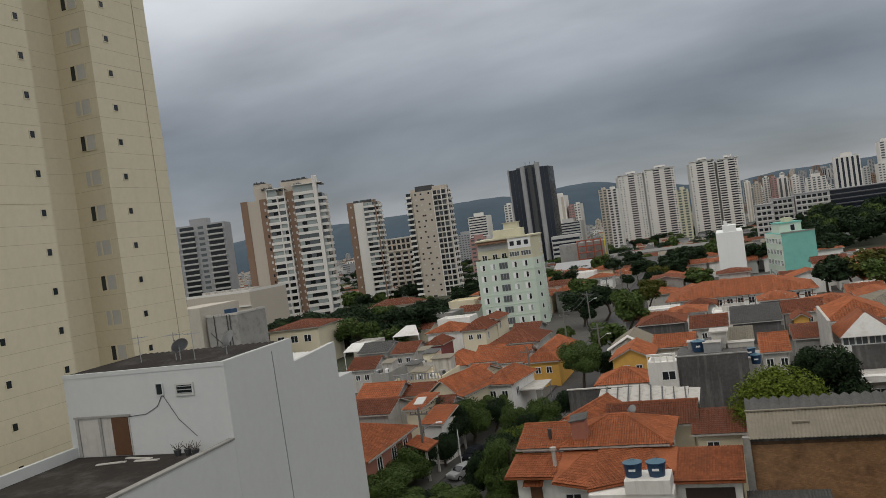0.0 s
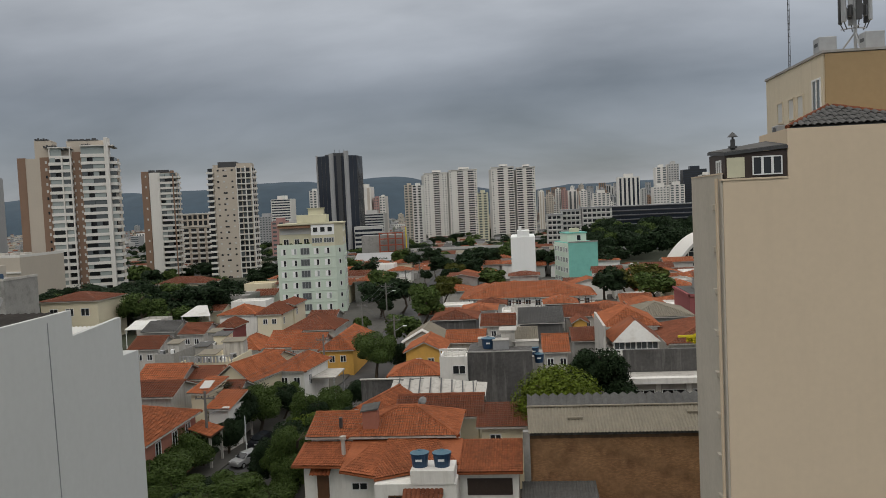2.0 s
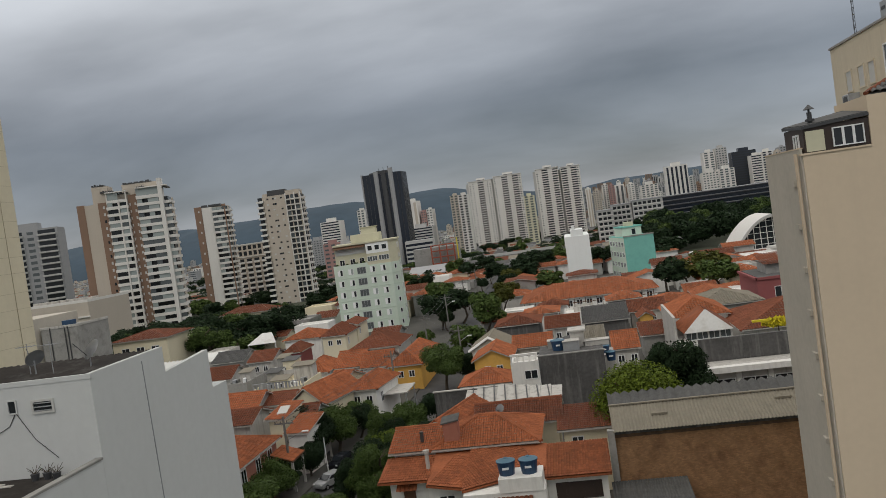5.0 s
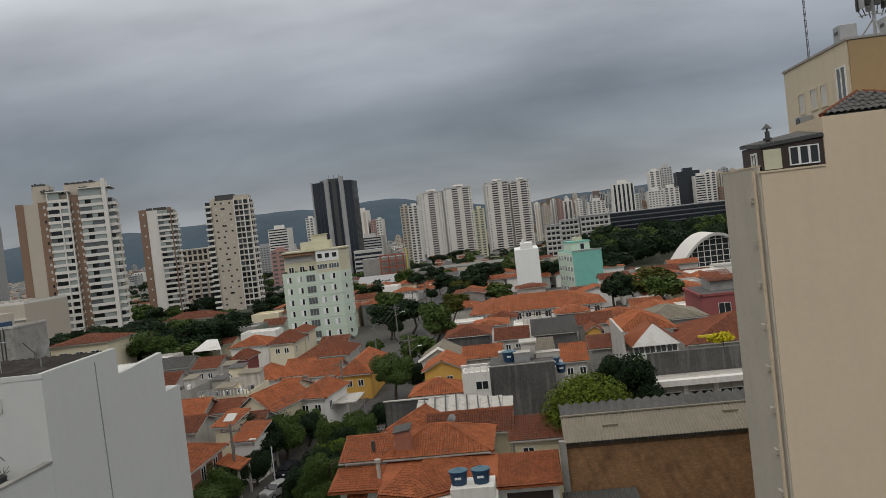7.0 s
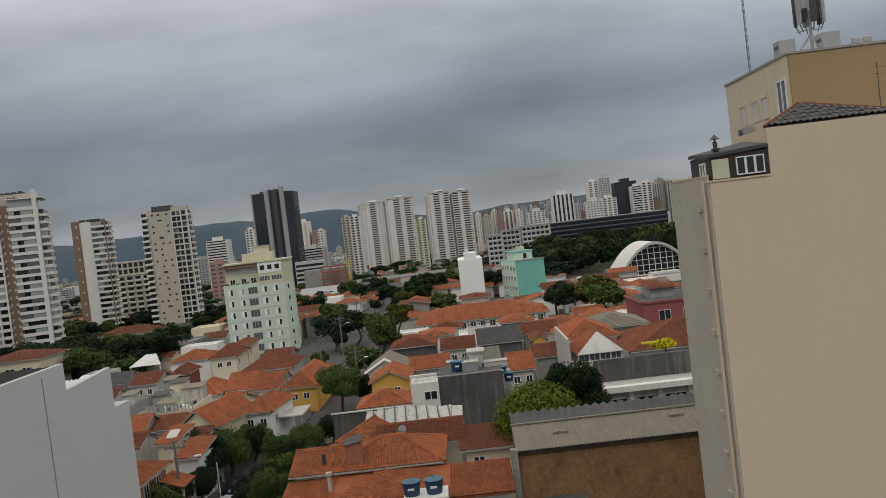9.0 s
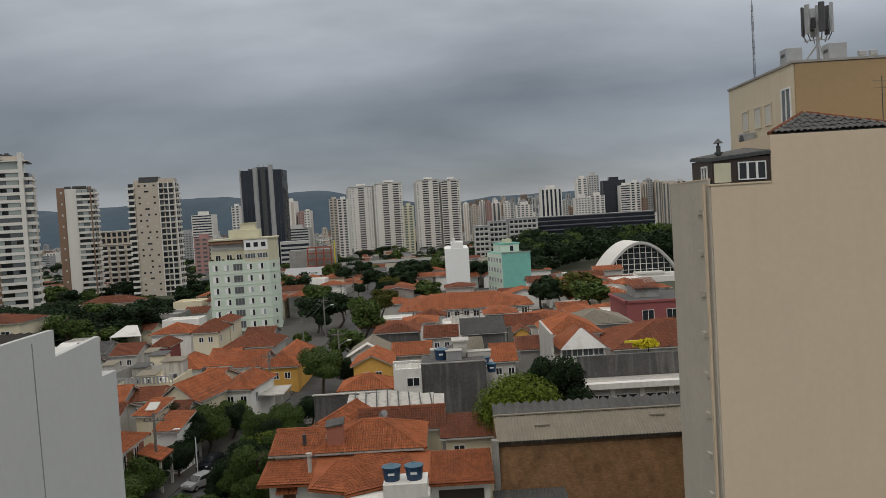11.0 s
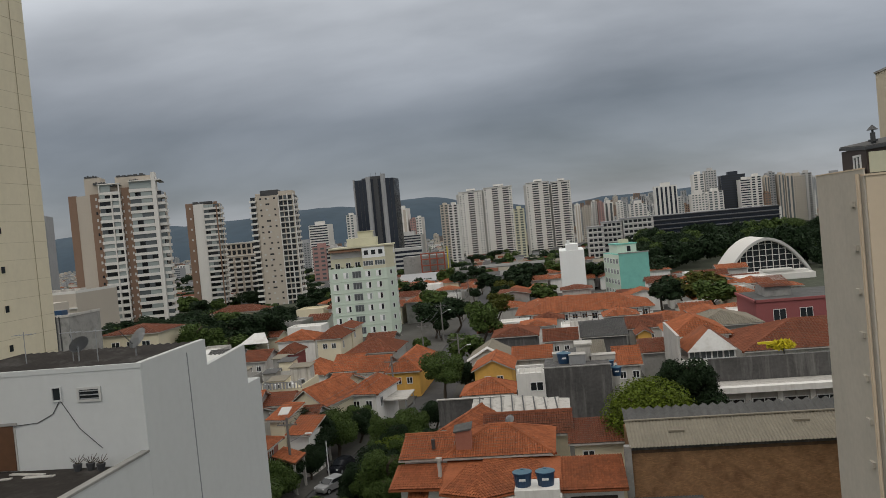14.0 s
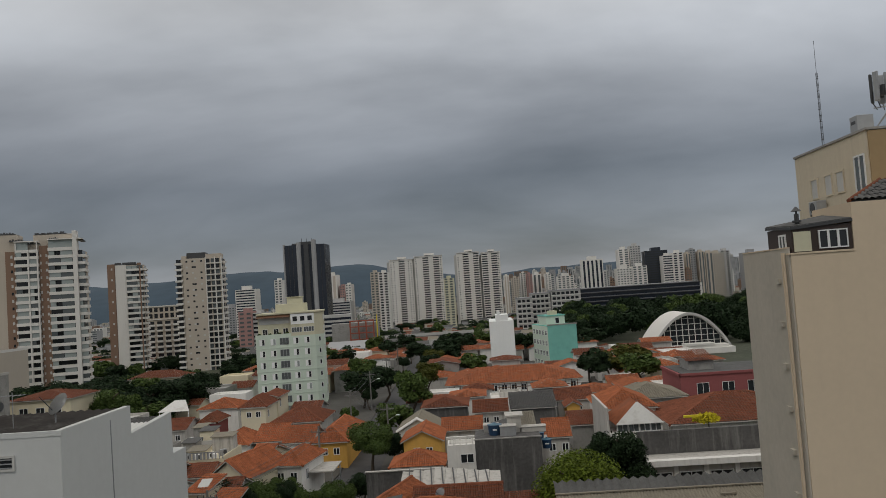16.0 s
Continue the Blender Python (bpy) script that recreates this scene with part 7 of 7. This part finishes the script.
POLES = [(-25.1, 66.0, 6.6, 1.6), (-21.4, 93, 7.0, 0), (-15.2, 108, 7, 1.2), (-22.6, 122, 7.4, 0), (-23.6, 150, 7.6, 1.3), (-24.2, 180, 7.6, 0), (-25.2, 212, 7.6, 1.3)]
for x, y, h, lamp in POLES:
    utility_pole(x, y, h, lamp)
for p, q in zip(POLES, POLES[1:]):
    wires(p, q, p[2] - 0.42, q[2] - 0.42, (0.5, 0.6, 0.55, 0.65), "thin dark overhead wires sagging between poles")
for x, y, h in ((-17.2, 62.8, 3.2), (-22.6, 68.6, 3.6)):
    s = thing("signpost", "slim pale steel post at the kerb", "post", "kerb posts", (x, y, 0.03))
    part("post", cyl(bmesh.new(), 0, 0, 0, h, 0.05, n=8), WHITE_METAL, s)
    part("cap", cyl(bmesh.new(), 0, 0, h, h + 0.05, 0.07, n=8), GREY_METAL, s)


def dish(x, y, z, r, turn):
    d = thing("satellite_dish", "grey satellite dish on a short mast", "satellite dish", "satellite dishes", (x, y, z), turn)
    part("mast", cyl(bmesh.new(), 0, 0, 0, 0.5, 0.025, n=8), GREY_METAL, d)
    bm = bmesh.new()
    rings = [[bm.verts.new((r * f * math.cos(a * math.tau / 18), -0.28 * r * f * f, r * f * math.sin(a * math.tau / 18))) for a in range(18)] for f in (0.15, 0.5, 0.8, 1.0)]
    bm.faces.new(rings[0])
    for a, b in zip(rings, rings[1:]):
        for k in range(18):
            bm.faces.new((a[k], a[(k + 1) % 18], b[(k + 1) % 18], b[k]))
    bmesh.ops.solidify(bm, geom=bm.faces[:], thickness=0.02)
    p = part("reflector", bm, GREY_METAL, d)
    p.matrix_basis = pose(0, 0, 0.5 + r * 0.4, 35, 0, 0)
    arm = rod(bmesh.new(), (0, 0, 0.3), (0, 0.55 * r + 0.3, 0.9), 0.015, 5)
    part("feed_arm", arm, DARK_METAL, d)


dish(-14.6, 24.6, 18.46, 0.38, 150)
dish(-16.4, 24.2, 18.46, 0.33, 60)
dish(-5.5, 62.0, 5.7, 0.4, 150)


def rooftop_aerial(x, y, z):
    t = thing("television_antenna", "thin rooftop television aerial", "antenna", "roof aerials", (x, y, z))
    bm = rod(bmesh.new(), (0, 0, 0), (0, 0, 1.1), 0.015, 6)
    rod(bm, (-0.35, 0, 1.0), (0.35, 0, 1.0), 0.01, 5)
    for k in range(5):
        rod(bm, (-0.3 + 0.15 * k, -0.22, 1.0), (-0.3 + 0.15 * k, 0.22, 1.0), 0.007, 4)
    part("aerial", bm, GREY_METAL, t)


rooftop_aerial(-16.6, 24.2, 18.45)
rooftop_aerial(-18.6, 24.6, 18.45)
rooftop_aerial(-15.6, 24.0, 18.45)
for k, (x, y, w) in enumerate(((-17.2, 22.2, 1.3), (-16.6, 21.9, 1.0), (-18.0, 21.7, 1.1))):
    p = thing("board", "loose pale board lying on the terrace", "board", "loose boards", (x, y, 15.36), 12 * k - 9)
    part("plank", boxes((-w / 2, w / 2, -0.08, 0.08, 0, 0.04), bevel=0.008), WHITE_OLD, p)
for k, (x, y) in enumerate(((-15.6, 22.35), (-15.2, 22.4), (-14.8, 22.3))):
    p = thing("plant_pot", "dark flower pot with a dry plant on the terrace", "plant pot", "terrace pots", (x, y, 15.36))
    part("pot", cyl(bmesh.new(), 0, 0, 0, 0.22, 0.1, 0.14, 10), DARK_METAL, p)
    bm = bmesh.new()
    for j in range(9):
        a = j * 2.4
        rod(bm, (0, 0, 0.2), (0.22 * math.cos(a), 0.22 * math.sin(a), 0.35 + 0.04 * (j % 4)), 0.008, 4)
    part("stems", bm, BARK, p)


def rooftop_things():
    """Tank houses, terraces with rails and bits on the flat roofs."""
    c = thing("terrace_rail", "white terrace balustrade with openings", "balustrade")
    for x in (-5.5, -4.9, -4.3, -3.7, -3.1):
        block("baluster", c, WHITE, x - 0.06, x + 0.06, 77.0, 77.15, 6.95, 7.55)
    block("handrail", c, WHITE, -5.6, -2.9, 76.95, 77.2, 7.55, 7.75)
    c = thing("tank_house", "small white rooftop tank house", "tank house")
    walls(c, 0.4, 1.8, 81, 83, 7.1, 8.7, WHITE_OLD)
    part("roof", boxes((0.2, 2.0, 80.8, 83.2, 8.7, 8.85)), WHITE_OLD, c)
    rnd = random.Random(21)
    for x, y, z in ((-37.8, 96.5, 3.9), (-34.2, 97.8, 3.9), (-36.0, 94.0, 3.9), (-43.5, 101, 4.0), (-40.4, 107, 4.0), (-38.6, 105, 4.0)):
        h = thing("roof_hut", "small grey rooftop hut with a sheet roof", "hut", "roof huts")
        w, d, t = rnd.uniform(1.4, 2.6), rnd.uniform(1.4, 2.2), rnd.uniform(1.0, 1.9)
        walls(h, x - w / 2, x + w / 2, y - d / 2, y + d / 2, z, z + t, rnd.choice((WHITE_OLD, CONCRETE, CREAM)))
        part("sheet_roof", slab([(x - w / 2 - 0.2, y - d / 2 - 0.2, z + t + 0.1), (x + w / 2 + 0.2, y - d / 2 - 0.2, z + t + 0.1), (x + w / 2 + 0.2, y + d / 2 + 0.2, z + t + 0.35), (x - w / 2 - 0.2, y + d / 2 + 0.2, z + t + 0.35)], 0.06), rnd.choice((ASBESTOS_DARK, ASBESTOS, ASBESTOS)), h)
    for x0 in (-38.8, -37.0):
        f = thing("terrace_fence", "grey slatted terrace fence", "fence", "terrace fences")
        for k in range(12):
            block("slat", f, GREY_METAL, x0 + 0.42 * k, x0 + 0.42 * k + 0.12, 91.3, 91.36, 4.25, 5.1)
        block("rail", f, GREY_METAL, x0, x0 + 4.8, 91.27, 91.3, 5.0, 5.1)
    for k, (x, y) in enumerate(((-37.0, 92.6), (-35.6, 92.4), (-34.4, 93.2), (-33.4, 94.8), (-41.0, 104.2), (-39.4, 103.9), (-44.2, 98.2), (-43.0, 98.6), (-33.6, 92.3), (-38.3, 93.2))):
        c = thing("air_conditioner", "pale outdoor air conditioner standing on a flat roof", "air conditioner", "roof air conditioners", (x, y, 3.98 if x > -40 and y < 100 else 4.0), 15 * k)
        part("body", boxes((-0.42, 0.42, -0.2, 0.2, 0.05, 0.75), bevel=0.03), WHITE_METAL if k % 3 else GREY_METAL, c)
        part("fan_grille", cyl(bmesh.new(), 0, 0, 0, 0.03, 0.24, n=14), DARK_METAL, c).matrix_basis = pose(0.08, -0.2, 0.42, 90, 0, 0)
        for e in (-0.32, 0.24):
            block("foot", c, DARK_METAL, e, e + 0.08, -0.2, 0.2, 0, 0.06)
    y = thing("yellow_plant", "bright yellow-leaved plant on a terrace behind the parapet", "plant", at=(21.6, 86, 0))
    part("stem", cyl(bmesh.new(), 0, 0, 0, 6.2, 0.1, 0.06, 8), BARK, y)
    part("foliage", crown_mesh(77, 1.5, 1.5, 420, 0.3, YELLOW_LEAF, lobes=7, core=0.5), None, y).location = (0, 0, 6.5)
    part("yellow_beam", boxes((-2.6, -1.0, -0.3, -0.1, 6.7, 6.95), bevel=0.02), PERGOLA, y)
    g = thing("boundary_wall", "white garden wall in front of the hedge", "wall")
    part("wall", boxes((-13.8, -12.3, 50.0, 50.2, 0, 2.6), bevel=0.02), WHITE_OLD, g)
    g = thing("gate_canopy", "grey flat carport roof beside the street", "carport")
    part("roof", boxes((-22.6, -18.9, 88, 93, 2.75, 2.88)), WHITE_OLD, g)
    for x, yy in ((-22.4, 88.2), (-19.1, 88.2), (-22.4, 92.8), (-19.1, 92.8)):
        block("post", g, GREY_METAL, x - 0.06, x + 0.06, yy - 0.06, yy + 0.06, 0, 2.75)


rooftop_things()


# blocks behind the white building
def back_blocks():
    b = thing("house", "grey plastered block with a set-back upper floor", "house", "houses")
    block("wall", b, ASH, -95, -87, 118, 130, 0, 15.0)
    for k in range(4):
        window(b, "s", 118, -91, 2 + 3.2 * k, 2.2, 1.4, glass=GLASS)
    b = thing("house", "blank grey rendered party wall block", "house", "houses")
    block("wall", b, CONCRETE, -86.6, -80, 119, 128, 0, 13.0)
    for x in (-84.9, -82.2, -81.6):
        part("downpipe", rod(bmesh.new(), (x, 118.9, 0), (x, 118.9, 13.2), 0.09, 6), DARK_METAL, b)
    part("parapet", boxes((-86.7, -79.9, 118.9, 119.1, 13.0, 13.4), (-80.1, -79.9, 119.1, 128, 13.0, 13.4)), WHITE_OLD, b)
    block("roof_tank", b, BLUE_TANK, -84, -82.4, 121, 122.6, 13.0, 14.0)
    b = thing("warehouse", "brown banded warehouse below the towers", "warehouse")
    block("wall", b, GREIGE, -150, -128, 195, 215, 0, 13.5)
    block("band", b, DARK_METAL, -149, -128.5, 194.9, 195, 6, 8)
    block("ledge", b, OFFWHITE, -150.2, -127.8, 194.6, 195, 9.4, 9.8)
    part("parapet", boxes((-150, -128, 195, 195.3, 13.5, 14.2), (-128.3, -128, 195.3, 215, 13.5, 14.2)), OFFWHITE, b)
    for k in range(7):
        block("roof_vent", b, WHITE_OLD, -148 + 2.8 * k, -146.6 + 2.8 * k, 200, 203, 13.5, 14.6)
    b = house("cream house with brown tiles and a row of windows", -85, -74, 136, 146, 7.6, "hip", 1.3, CREAM, TILE_OLD, step=0.6, wins=(("s", -82.5, 4.9, 1.6, 1.4), ("s", -79.5, 4.9, 1.6, 1.4), ("s", -76.5, 4.9, 1.6, 1.4), ("s", -80.5, 1.6, 1.6, 1.4)))
    house("long low house with a tiled roof below the towers", -86.5, -73.5, 186, 193, 5.8, "hip", 1.5, CREAM, TILE_OLD, step=0.6)
    house("long white flat-roofed house by the grove", -54.5, -47.5, 150, 155, 4.6, "flat", 0, WHITE)
    house("white flat-roofed house by the grove", -66, -61.5, 134, 139, 3.6, "flat", 0, WHITE_OLD)


back_blocks()
